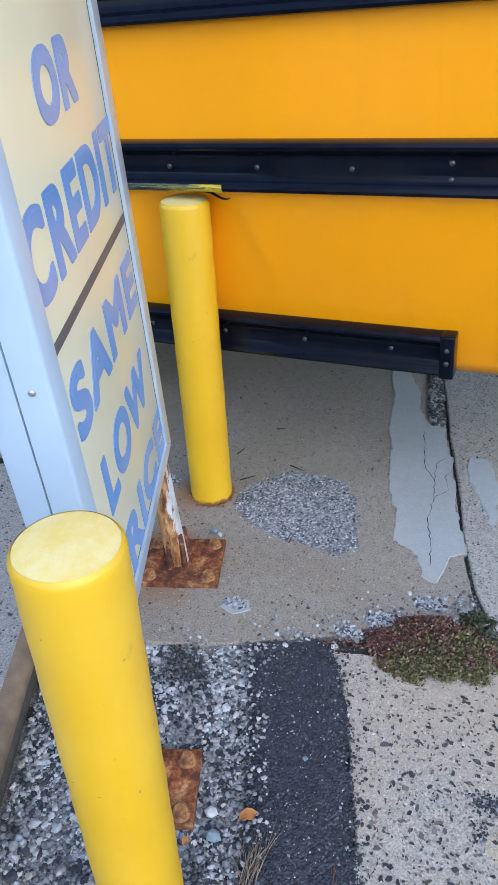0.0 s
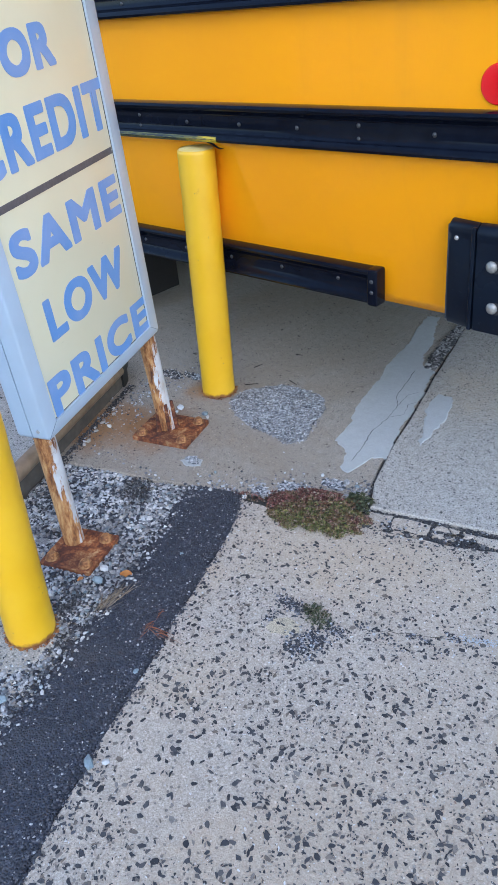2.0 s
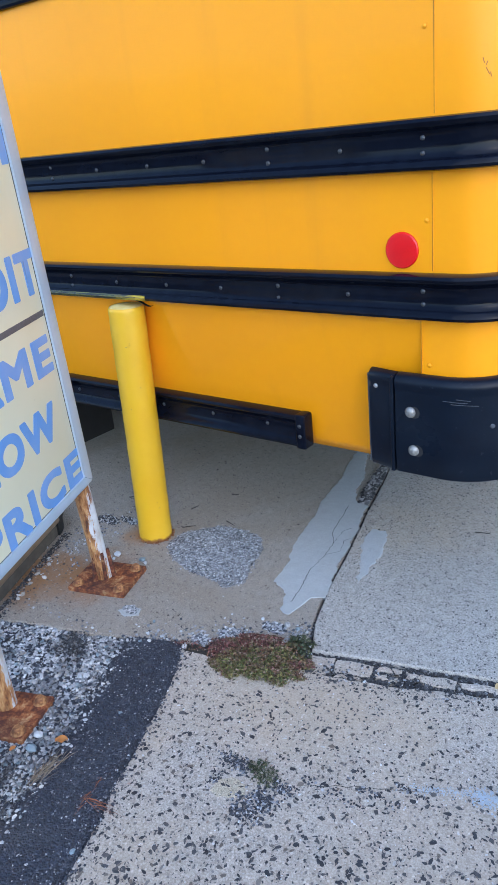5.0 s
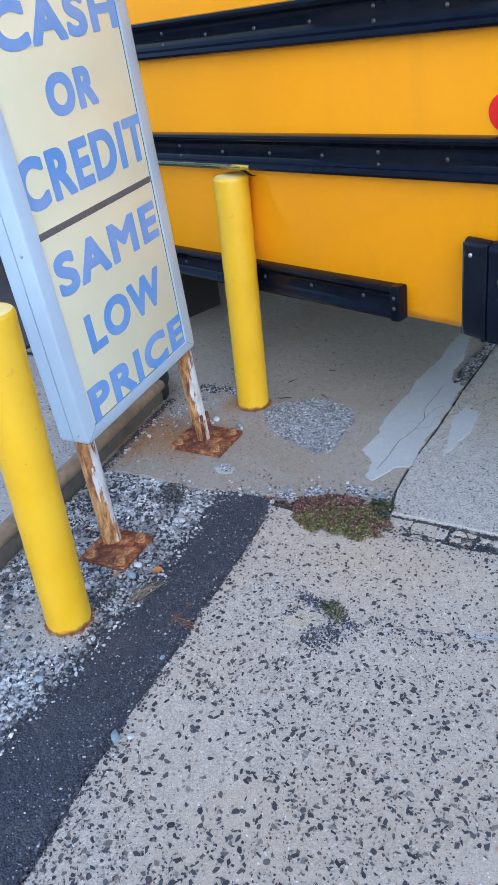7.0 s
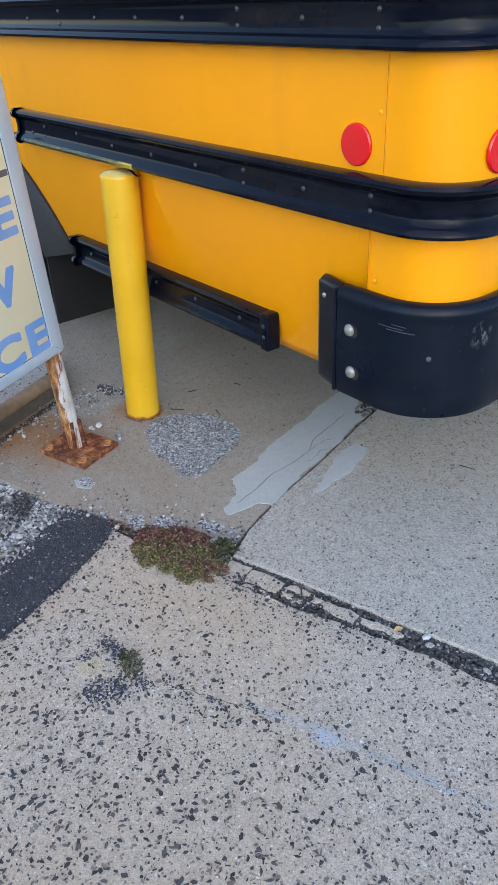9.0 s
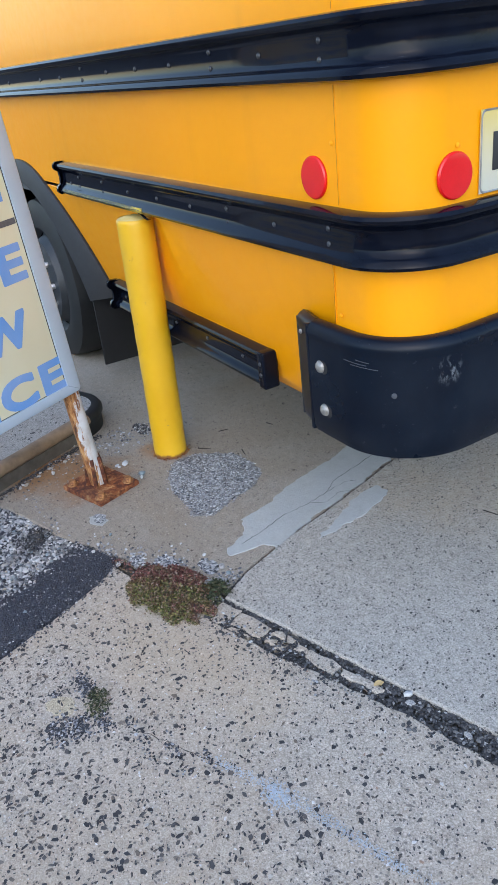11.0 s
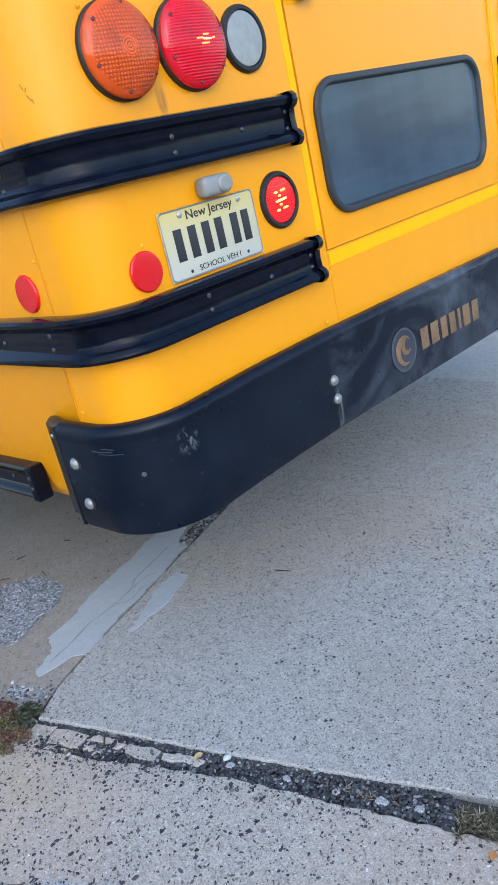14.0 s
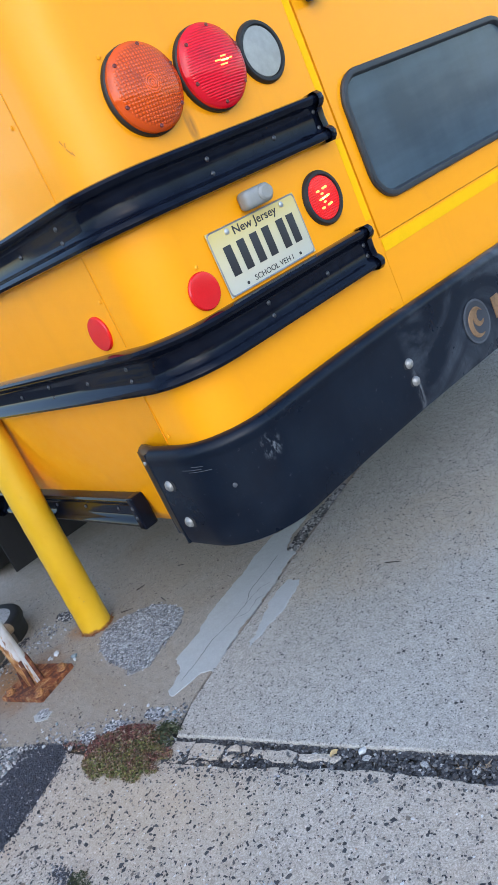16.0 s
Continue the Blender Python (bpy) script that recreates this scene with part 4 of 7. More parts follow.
# mortar repairs
m1 = [(0.726, 0.912), (0.706, 0.905), (0.680, 0.918), (0.657, 0.955), (0.636, 0.995), (0.580, 1.036), (0.570, 1.085), (0.543, 1.160), (0.500, 1.245), (0.474, 1.340), (0.455, 1.440), (0.425, 1.540), (0.380, 1.720), (0.326, 1.905), (0.285, 2.06), (0.345, 2.08), (0.470, 1.780), (0.532, 1.640), (0.578, 1.640), (0.635, 1.480), (0.680, 1.319), (0.722, 1.175), (0.760, 1.034), (0.733, 1.016), (0.733, 0.968)]
mortar = root("mortar_repair", Matrix(), "long smooth grey mortar repair along the joint", "mortar patch")
me = slab_mesh("mortar", jagged(m1, 0.008, 0.012, 11), 0.0024, 0.012, M_MORTAR, 0.002)
part("mortar_skin", me, M_MORTAR, mortar, smooth=False)
m2 = [(0.795, 1.178), (0.818, 1.168), (0.812, 1.215), (0.800, 1.256), (0.808, 1.350), (0.770, 1.428), (0.735, 1.490), (0.688, 1.478), (0.702, 1.390), (0.738, 1.315), (0.768, 1.245)]
thing("mortar_repair", slab_mesh("mortar_small", jagged(m2, 0.008, 0.012, 12), 0.0082, 0.012, M_PALEMORTAR, 0.002), "small ragged pale mortar patch on the slab", "mortar patch", true=True)
m3 = [(0.652, 1.625), (0.668, 1.675), (0.710, 1.655), (0.698, 1.605)]
thing("mortar_repair", slab_mesh("mortar_spot", jagged(m3, 0.007, 0.008, 15), 0.0074, 0.01, M_SLAB, 0.002), "faint pale mortar spot on the slab", "mortar patch", true=True)
m4 = [(0.225, 0.625), (0.245, 0.665), (0.285, 0.670), (0.300, 0.635), (0.27, 0.61)]
thing("mortar_repair", slab_mesh("mortar_chip", jagged(m4, 0.008, 0.007, 16), 0.002, 0.01, M_MORTAR, 0.002), "small pale chipped patch on the apron", "mortar patch")


def crack(points, width, z, seed, owner=None):
    r = random.Random(seed)
    pts = []
    for a, b in zip(points, points[1:]):
        k = max(2, int(math.hypot(b[0] - a[0], b[1] - a[1]) / 0.012))
        pts += [(a[0] + (b[0] - a[0]) * j / k + r.uniform(-0.003, 0.003), a[1] + (b[1] - a[1]) * j / k + r.uniform(-0.003, 0.003)) for j in range(k)]
    pts.append(points[-1])
    v, f = [], []
    for i, (x, y) in enumerate(pts):
        w = width * r.uniform(0.35, 1.1) * (1 if 0 < i < len(pts) - 1 else 0.2)
        q = pts[min(i + 1, len(pts) - 1)]
        p = pts[max(i - 1, 0)]
        t = Vector((q[0] - p[0], q[1] - p[1])).normalized()
        v += [(x - t.y * w / 2, y + t.x * w / 2, z), (x + t.y * w / 2, y - t.x * w / 2, z)]
    f = [(2 * i, 2 * i + 1, 2 * i + 3, 2 * i + 2) for i in range(len(pts) - 1)]
    me = mesh_of("crack", v, f, M_CRACK)
    if me.polygons[0].normal.z < 0:
        me.flip_normals()
    if owner:
        return part("crack", me, M_CRACK, owner, "thin dark crack", smooth=False)
    return thing("crack", me, "thin dark crack in the pale paving", "crack", "cracks", true=True)


crack([(0.690, 0.960), (0.672, 1.045), (0.640, 1.150), (0.632, 1.250), (0.618, 1.330), (0.570, 1.400), (0.545, 1.500), (0.520, 1.600)], 0.0026, 0.0029, 1, mortar)
crack([(0.632, 1.250), (0.665, 1.300), (0.640, 1.360), (0.655, 1.400)], 0.0015, 0.0029, 2, mortar)
crack([(0.618, 1.330), (0.600, 1.42), (0.622, 1.46)], 0.0015, 0.0029, 3, mortar)
crack([(1.105, 0.389), (1.255, 0.479), (1.36, 0.535)], 0.0018, 0.0027, 4)


def rubble(name, poly, k, z, sizes, material, label, seed):
    h = Heap()
    r = random.Random(seed)
    xs, ys = [p[0] for p in poly], [p[1] for p in poly]
    n = 0
    while n < k:
        x, y = r.uniform(min(xs), max(xs)), r.uniform(min(ys), max(ys))
        if inside(poly, x, y):
            h.stone(x, y, z, r.uniform(*sizes), 0.65, 0.35, r)
            n += 1
    return thing(name, h.mesh(name, material), label, "grit", kind="stuff", true=True)


base = [(-0.6, -0.2), (0.9, 0.45), (2.6, 1.0), (2.6, 1.7), (0.2, 2.4), (-0.8, 1.4)]
thing("joint_soil", slab_mesh("soil", base, -0.016, 0.03, M_DIRT), "dark soil filling the open slab joints", "soil", kind="structure", true=True)
rubble("joint_grit", [(0.88, 0.715), (0.872, 0.80), (1.06, 0.868), (1.32, 0.953), (1.63, 1.06), (1.90, 1.16), (1.99, 1.10), (1.90, 1.06), (1.72, 1.01), (1.50, 0.945), (1.31, 0.87), (1.10, 0.785), (0.94, 0.728)], 4200, -0.004, (0.0018, 0.0055), M_BLACKSTONES, "black grit and crumbs in the open joint", 3)
rubble("joint_rubble", [(0.578, 1.640), (0.532, 1.640), (0.495, 1.776), (0.455, 1.97), (0.44, 2.10), (0.458, 2.10), (0.488, 2.00), (0.540, 1.80)], 760, 0.003, (0.0025, 0.009), M_RUBBLE, "broken asphalt rubble in the slab joint", 5)
rubble("joint_grit", [(0.874, 0.80), (0.846, 0.815), (0.806, 0.905), (0.680, 1.319), (0.585, 1.64), (0.594, 1.64), (0.689, 1.322), (0.815, 0.905)], 260, -0.006, (0.002, 0.005), M_BLACKSTONES, "dark grit in the narrow slab joint", 6)


def chunk(x, y, z, a, b, turn, thick, seed):
    """A broken piece of concrete with a flat worn top."""
    r = random.Random(seed)
    n = r.randint(6, 8)
    ring = []
    for i in range(n):
        t = 6.283 * (i + r.uniform(-0.25, 0.25)) / n
        ring.append(((a * r.uniform(0.8, 1.15)) * math.cos(t), (b * r.uniform(0.8, 1.15)) * math.sin(t)))
    v = [(p * 0.86, q * 0.86, thick / 2 + r.uniform(-0.001, 0.001)) for p, q in ring] + [(p, q, thick / 2 - 0.004) for p, q in ring] + [(p * 0.9, q * 0.9, -thick / 2) for p, q in ring]
    f = [tuple(range(n))] + [(i, n + i, n + (i + 1) % n, (i + 1) % n) for i in range(n)] + [(n + i, 2 * n + i, 2 * n + (i + 1) % n, n + (i + 1) % n) for i in range(n)] + [tuple(range(3 * n - 1, 2 * n - 1, -1))]
    return thing("concrete_chunk", mesh_of("chunk", v, f, M_CHUNK), "broken grey concrete piece lying in the joint", "rubble", "chunks in the joint", at=pose(x, y, z, r.uniform(-3, 3), r.uniform(-3, 3), turn))


for i, (x, y, a, b, t) in enumerate([(1.34, 0.900, 0.012, 0.008, 10), (1.475, 0.945, 0.012, 0.009, 40), (1.62, 0.985, 0.012, 0.008, 0), (1.74, 1.015, 0.012, 0.009, 80), (1.84, 1.045, 0.016, 0.011, 20), (1.92, 1.070, 0.012, 0.009, 50), (0.790, 0.775, 0.014, 0.010, 80), (0.805, 0.812, 0.018, 0.010, 60), (0.745, 0.845, 0.010, 0.008, 20)]):
    chunk(x, y, -0.006 if x > 0.85 else 0.003, a, b, t, 0.014, 40 + i)


def edge_piece(u0, u1, v0, v1, seed, label="cracked flat piece of the paving's broken edge"):
    """A flat piece broken off along the joint; u along it, v towards the paving."""
    r = random.Random(seed)
    ring = []
    for u, v in ((u0, v0), ((2 * u0 + u1) / 3, v0), ((u0 + 2 * u1) / 3, v0), (u1, v0), (u1, (v0 + v1) / 2), (u1, v1), ((u0 + 2 * u1) / 3, v1), ((2 * u0 + u1) / 3, v1), (u0, v1), (u0, (v0 + v1) / 2)):
        u, v = u + r.uniform(-0.009, 0.007), v + r.uniform(-0.007, 0.006)
        ring.append((0.874 + 0.946 * u + 0.324 * v, 0.800 + 0.324 * u - 0.946 * v))
    thing("edge_piece", slab_mesh("edge_piece", ring, r.uniform(0.0, 0.002), 0.02, M_AGG, 0.003), label, "rubble", "pieces along the joint", true=True)


for i, q in enumerate([(0.004, 0.072, 0.016, 0.082), (0.080, 0.185, 0.014, 0.064), (0.190, 0.228, 0.018, 0.040), (0.196, 0.222, 0.046, 0.066), (0.236, 0.262, 0.016, 0.046), (0.232, 0.250, 0.052, 0.066), (0.270, 0.300, 0.022, 0.044), (0.306, 0.405, 0.024, 0.056), (0.412, 0.520, 0.024, 0.050), (0.09, 0.112, 0.068, 0.084), (0.135, 0.155, 0.070, 0.082)]):
    edge_piece(*q, 300 + i)

# the paving's broken corner by the weed
for i, ring in enumerate((((0.785, 0.680), (0.855, 0.692), (0.872, 0.735), (0.855, 0.768), (0.80, 0.755), (0.775, 0.72)), ((0.865, 0.694), (0.935, 0.725), (0.925, 0.765), (0.882, 0.772), (0.878, 0.732)))):
    thing("edge_piece", slab_mesh("edge_piece", jagged(ring, 0.010, 0.005, 330 + i), 0.001, 0.03, M_AGG, 0.003), "cracked flat piece at the paving's broken corner", "rubble", "pieces along the joint", true=True)

# black grit thrown out of the joint onto the paving
h = Heap()
g = random.Random(91)
for _ in range(900):
    u, v = g.uniform(0.0, 0.95), abs(g.gauss(0.088, 0.026))
    if g.random() < u * 0.6:
        continue
    h.stone(0.874 + 0.946 * u + 0.324 * v, 0.800 + 0.324 * u - 0.946 * v, 0.003, min(0.006, 0.0012 + g.expovariate(1 / 0.0013)), 0.6, 0.3, g)
thing("joint_grit", h.mesh("joint_grit", M_BLACKSTONES), "black grit scattered from the joint over the paving", "grit", kind="stuff", true=True)

# the worn hole in the paving: a pale sandy middle in dark grit
sand = [(0.948, 0.268), (0.945, 0.300), (0.968, 0.326), (1.006, 0.322), (1.020, 0.300), (1.004, 0.276), (0.972, 0.262)]
thing("pothole_patch", slab_mesh("sand", jagged(sand, 0.010, 0.006, 31), 0.0034, 0.01, M_SAND, 0.002), "worn hole filled with pale tan sand", "pothole", kind="structure", true=True)
h = Heap()
g = random.Random(18)
for cx, cy, sx, sy, k in ((0.952, 0.362, 0.026, 0.012, 230), (1.050, 0.268, 0.024, 0.014, 230), (1.066, 0.310, 0.020, 0.016, 230), (1.085, 0.362, 0.018, 0.010, 110), (1.16, 0.415, 0.045, 0.008, 60), (1.24, 0.460, 0.05, 0.008, 60), (1.33, 0.515, 0.03, 0.006, 30), (0.935, 0.30, 0.008, 0.014, 40)):
    for _ in range(k):
        h.stone(g.gauss(cx, sx), g.gauss(cy, sy), 0.0028, g.uniform(0.0014, 0.0042), 0.5, 0.3, g)
thing("pothole_grit", h.mesh("pothole_grit", M_BLUEGRIT), "dark bluish grit lying in the worn hole", "grit", kind="stuff", true=True)

# fine grit and specks in the slab and the apron
h = Heap()
g = random.Random(66)
for _ in range(72000):
    x, y = g.uniform(0.35, 3.6), g.uniform(0.8, 3.4)
    far = max(0.0, min(1.0, (x - 1.1) / 1.2)) * max(0.0, min(1.0, (y - 1.2) / 0.8))
    if g.random() > 0.62 + 0.38 * far or not inside(slab_poly, x, y):
        continue
    h.flake(x, y, 0.0062, min(0.0055, 0.0011 + g.expovariate(1 / (0.0008 + 0.0012 * far))), g, (0.6, 1.0))
for cx, cy in ((1.064, 1.007), (1.30, 2.0), (1.02, 1.06)):
    for _ in range(16):
        h.flake(g.gauss(cx, 0.025), g.gauss(cy, 0.025), 0.0062, g.uniform(0.002, 0.0045), g)
thing("slab_specks", h.mesh("slab_specks", M_SPECKS), "fine dark specks in the slab", "stone chips", kind="stuff", true=True)
h = Heap()
for _ in range(8000):
    x, y = g.uniform(-0.7, 0.85), g.uniform(0.4, 2.2)
    if inside(apron_poly, x, y):
        h.flake(x, y, 0.0002, min(0.005, 0.0010 + g.expovariate(1 / 0.0010)), g, (0.6, 1.0))
thing("apron_specks", h.mesh("apron_specks", M_APRONSPECKS), "fine sand and dark specks in the apron", "stone chips", kind="stuff", true=True)
# loose grit spilled round the apron's edge and the foot of the kerb
h = Heap()
for cx, cy, sx, sy, k in ((0.56, 0.66, 0.06, 0.025, 150), (0.66, 0.745, 0.05, 0.02, 90), (0.20, 0.50, 0.16, 0.012, 60), (-0.27, 0.93, 0.05, 0.10, 160), (-0.20, 0.75, 0.05, 0.12, 120), (0.80, 0.83, 0.02, 0.04, 70), (0.855, 0.735, 0.02, 0.03, 160), (0.98, 0.745, 0.07, 0.012, 40), (1.15, 0.80, 0.09, 0.012, 30), (0.47, 0.58, 0.05, 0.02, 120)):
    for _ in range(k):
        h.stone(g.gauss(cx, sx), g.gauss(cy, sy), 0.002, g.uniform(0.0014, 0.0055), 0.6, 0.3, g)
thing("spilled_grit", h.mesh("spilled_grit", M_PATCHSTONES), "loose grey grit spilled over the slab edges", "grit", kind="stuff")

# raised island with a steel edge, rounded at its end
straight = [(1.9 - 0.1 * k, 0.075) for k in range(29)]
bend = [(-0.90 - 0.14 * math.sin(radians(5 * k)), 0.075 - 0.14 * (1 - math.cos(radians(5 * k)))) for k in range(19)] + [(-1.04, -0.2), (-1.04, -0.9), (-1.04, -3.0)]


def kerb_line(pts):
    out = []
    for i, (u, w) in enumerate(pts):
        p, q = pts[max(0, i - 1)], pts[min(len(pts) - 1, i + 1)]
        l = math.hypot(q[0] - p[0], q[1] - p[1])
        ou, ow = (q[1] - p[1]) / l, -(q[0] - p[0]) / l
        out.append((*sn(u, w), DX * ou + NX * ow, DY * ou + NY * ow))
    return out


# a rounded nosing over a shaded groove and a plain face
nosing = [(0.004, 0.050), (0.016, 0.052), (0.025, 0.058), (0.030, 0.067), (0.029, 0.078), (0.024, 0.087), (0.014, 0.093), (0.002, 0.095), (-0.014, 0.093), (-0.014, 0.085), (0.0, 0.07)]
face = [(-0.004, -0.05), (0.012, -0.05), (0.012, 0.042), (0.009, 0.046), (-0.004, 0.046)]
whole = [(-0.004, -0.05), (0.018, -0.05), (0.020, 0.050), (0.028, 0.064), (0.028, 0.078), (0.022, 0.088), (0.010, 0.093), (-0.014, 0.093), (-0.014, 0.085)]
island = root("island_kerb", Matrix.Translation((-0.006, -0.003, 0)), "raised concrete island with a brown steel kerb edge", "kerb", kind="structure")
part("steel_edge", sweep(kerb_line(straight), nosing), M_KERB, island, "brown weathered rounded nosing")
part("kerb_face", sweep(kerb_line(straight), face), M_KERBFACE, island, "dark grey-brown kerb face")
part("kerb_end", sweep(kerb_line([(-0.901, 0.075)] + bend[1:]), whole), M_RUBBER, island, "black rounded kerb end")
top = [p[:2] for p in kerb_line(straight + bend[1:])] + [sn(1.9, -3.0)]
part("island_top", slab_mesh("island_top", top, 0.090, 0.14, M_ISLAND, 0.004), M_ISLAND, island, "pale speckled concrete top")
h = Heap()
g = random.Random(77)
for _ in range(1500):
    x, y = sn(g.uniform(-0.95, 1.0), g.uniform(-0.75, 0.05))
    h.flake(x, y, 0.0905, min(0.01, 0.0015 + g.expovariate(1 / 0.0026)), g)
part("stone_chips", h.mesh("island_chips", M_FLAKES), M_FLAKES, island)

h, pale = Heap(), Heap()
g = random.Random(83)
for _ in range(900):
    x, y = sn(g.uniform(-0.92, -0.36), 0.098 + abs(g.gauss(0.0, 0.014)))
    h.stone(x, y, 0.001, g.uniform(0.0012, 0.005), 0.5, 0.3, g)
for _ in range(20):
    x, y = sn(g.uniform(-0.80, -0.36), 0.118 + abs(g.gauss(0.0, 0.016)))
    pale.stone(x, y, 0.003, g.uniform(0.003, 0.010), 0.55, 0.3, g)
for x0, y0, rr, k in ((-0.225, 1.035, 0.055, 420), (-0.16, 1.075, 0.035, 160)):
    for _ in range(k):
        a, q = g.uniform(0, 6.28), rr * math.sqrt(g.random())
        (h if g.random() < 0.85 else pale).stone(x0 + q * math.cos(a), y0 + q * 0.5 * math.sin(a), 0.001, g.uniform(0.0015, 0.0055), 0.6, 0.3, g)
thing("kerb_grit", h.mesh("kerb_grit", M_BLACKSTONES), "dark grit and soil along the foot of the kerb", "grit", kind="stuff", true=True)
thing("kerb_pebbles", pale.mesh("kerb_pebbles", M_PALECHIPS), "pale pebbles along the foot of the kerb", "pebbles", kind="stuff", true=True)

# ---- bollards ----


def bollard(base, top, radius, label):
    b, t = Vector(base), Vector(top)
    turn = (t - b).to_track_quat("Z", "Y").to_matrix().to_4x4()
    ob = root("bollard", Matrix.Translation(b) @ turn, label, "bollard", "yellow bollards")
    L = (t - b).length
    r = radius
    prof = [(0, -0.03), (r, -0.03), (r, 0.0)] + [(r + 0.0006 * math.sin(k * 2.1), L * k / 24) for k in range(1, 24)] + [(r, L - 0.010), (r - 0.0015, L - 0.004), (r - 0.005, L)]
    part("pipe", lathe(prof, 48), M_POST, ob)
    part("cap", lathe([(r - 0.005, L - 0.001), (r * 0.7, L + 0.0012), (r * 0.35, L + 0.002), (0, L + 0.0022)], 48), M_CAP, ob, "scuffed paler yellow concrete fill")
    collar = Heap()
    gg = random.Random(int(r * 1e5))
    for k in range(60):
        a = gg.uniform(0, 6.28)
        q = r + abs(gg.gauss(0.0, 0.006))
        collar.stone(q * math.cos(a), q * math.sin(a), 0.004, gg.uniform(0.0015, 0.0045), 0.7, 0.3, gg)
    tagged(part("rust_collar", collar.mesh("rust_collar", M_BOLT_RUST), M_BOLT_RUST, ob), "rusty crumbs round the foot", kind="stuff")
    crumbs = Heap()
    for k in range(46):
        a = gg.gauss(-1.2, 1.5)
        q = r + 0.001 + abs(gg.gauss(0.0, 0.005))
        crumbs.flake(q * math.cos(a), q * math.sin(a), 0.002 + 0.003 * gg.random(), gg.uniform(0.002, 0.0075), gg)
    tagged(part("paint_crumbs", crumbs.mesh("paint_crumbs", M_POST), M_POST, ob), "yellow paint flakes round the foot", kind="stuff")
    return ob


bollard((0.020, 1.048, 0.0), (0.026, 1.046, 0.866), 0.0600, "yellow painted steel bollard touching the bus")
thing("mortar_foot", slab_mesh("mortar_foot", jagged([(0.495 + q * math.cos(k), -0.100 + q * math.sin(k)) for k, q in ((0.0, 0.095), (0.8, 0.085), (1.6, 0.09), (2.4, 0.12), (3.1, 0.17), (3.9, 0.19), (4.7, 0.20), (5.5, 0.13))], 0.014, 0.016, 44), -0.004, 0.03, M_FOOT, 0.003), "crumbling pale mortar round the bollard's foot", "mortar", kind="structure", true=True)
h = Heap()
g = random.Random(52)
for _ in range(1500):
    a, q = g.uniform(0, 6.28), 0.07 + 0.14 * math.sqrt(g.random())
    h.stone(0.495 + q * math.cos(a), -0.105 + q * math.sin(a), -0.002, min(0.009, 0.0014 + g.expovariate(1 / 0.0016)), 0.65, 0.3, g)
thing("foot_gravel", h.mesh("foot_gravel", M_STONES), "loose gravel strewn over the crumbling mortar", "gravel", kind="stuff", true=True)
bollard((0.502, -0.101, -0.005), (0.514, -0.095, 0.864), 0.0600, "yellow painted steel bollard in the gravel")

# ---- price sign on two rusty posts ----
# local axes: x to the reader's right, y up, z out of the lettered face
SX, SY = -0.376, 0.9266       # along the sign, to the reader's right
SIGN = Matrix(((SX, 0, SY, 0.178), (SY, 0, -SX, 0.430), (0, 1, 0, 0.367), (0, 0, 0, 1)))
sign = root("price_sign", SIGN, "white framed cash and credit price sign on rusty posts", "sign")
SKEW = Matrix(((1, -0.074, 0, 0), (0.042, 1, 0, 0), (0, -0.014, 1, 0), (0, 0, 0, 1)))     # the worn cabinet hangs askew


def sign_part(name, data, material, label="", at=None, owner=sign):
    ob = part(name, data, material, owner, label)
    if at is not None:
        ob.data.transform(at)
    ob.data.transform(SKEW)
    return ob


W2, TOP = 0.320, 1.20        # half width, height of the cabinet
for k, (z0, z1) in enumerate(((0.0015, 0.047), (-0.047, -0.0015))):
    bm = bmesh.new()
    fw = 0.050
    face_z, back_z = (z1, z0) if k == 0 else (z0, z1)
    soft_z = face_z - 0.006 if k == 0 else face_z + 0.006
    loops = []
    for grow, z in ((0.0, back_z), (0.0, soft_z), (-0.002, (soft_z + 2 * face_z) / 3), (-0.006, face_z)):
        loops.append([bm.verts.new((x, y + TOP / 2, z)) for x, y in rounded_rect(2 * W2 + 2 * grow, TOP + 2 * grow, 0.016 + grow)])
    for z in (face_z, back_z):
        loops.append([bm.verts.new((x, y + (TOP - fw + 0.036) / 2, z)) for x, y in rounded_rect(2 * (W2 - fw), TOP - fw - 0.036, 0.003)])
    for a, b in zip(loops, loops[1:] + loops[:1]):
        for q in range(len(a)):
            p = (q + 1) % len(a)
            bm.faces.new((a[q], a[p], b[p], b[q]))
    bmesh.ops.recalc_face_normals(bm, faces=bm.faces)
    sign_part("sign_frame", bm, M_WHITE, "white painted metal frame, sky's blue mixed into its colour")
for sx, y0, y1 in ((-1, 0.004, 0.036), (1, 0.004, 0.036), (-1, TOP - 0.004, TOP - fw), (1, TOP - 0.004, TOP - fw)):
    a, b = Vector((sx * (W2 - 0.004), y0, 0.0468)), Vector((sx * (W2 - fw), y1, 0.0468))
    side = Vector((a.y - b.y, b.x - a.x, 0)).normalized() * 0.0006
    bm = bmesh.new()
    low = [bm.verts.new(v) for v in (a - side, b - side, b + side, a + side)]
    up = [bm.verts.new(v.co + Vector((0, 0, 0.0006))) for v in low]
    bm.faces.new(up)
    for q in range(4):
        bm.faces.new((low[q], low[(q + 1) % 4], up[(q + 1) % 4], up[q]))
    bmesh.ops.recalc_face_normals(bm, faces=bm.faces)
    sign_part("mitre", bm, M_SIGNSEAM, "thin mitre joint of the frame")
sign_part("seam", box((-W2 + 0.004, 0.004, -0.004), (W2 - 0.004, TOP - 0.004, 0.004)), M_SIGNSEAM)
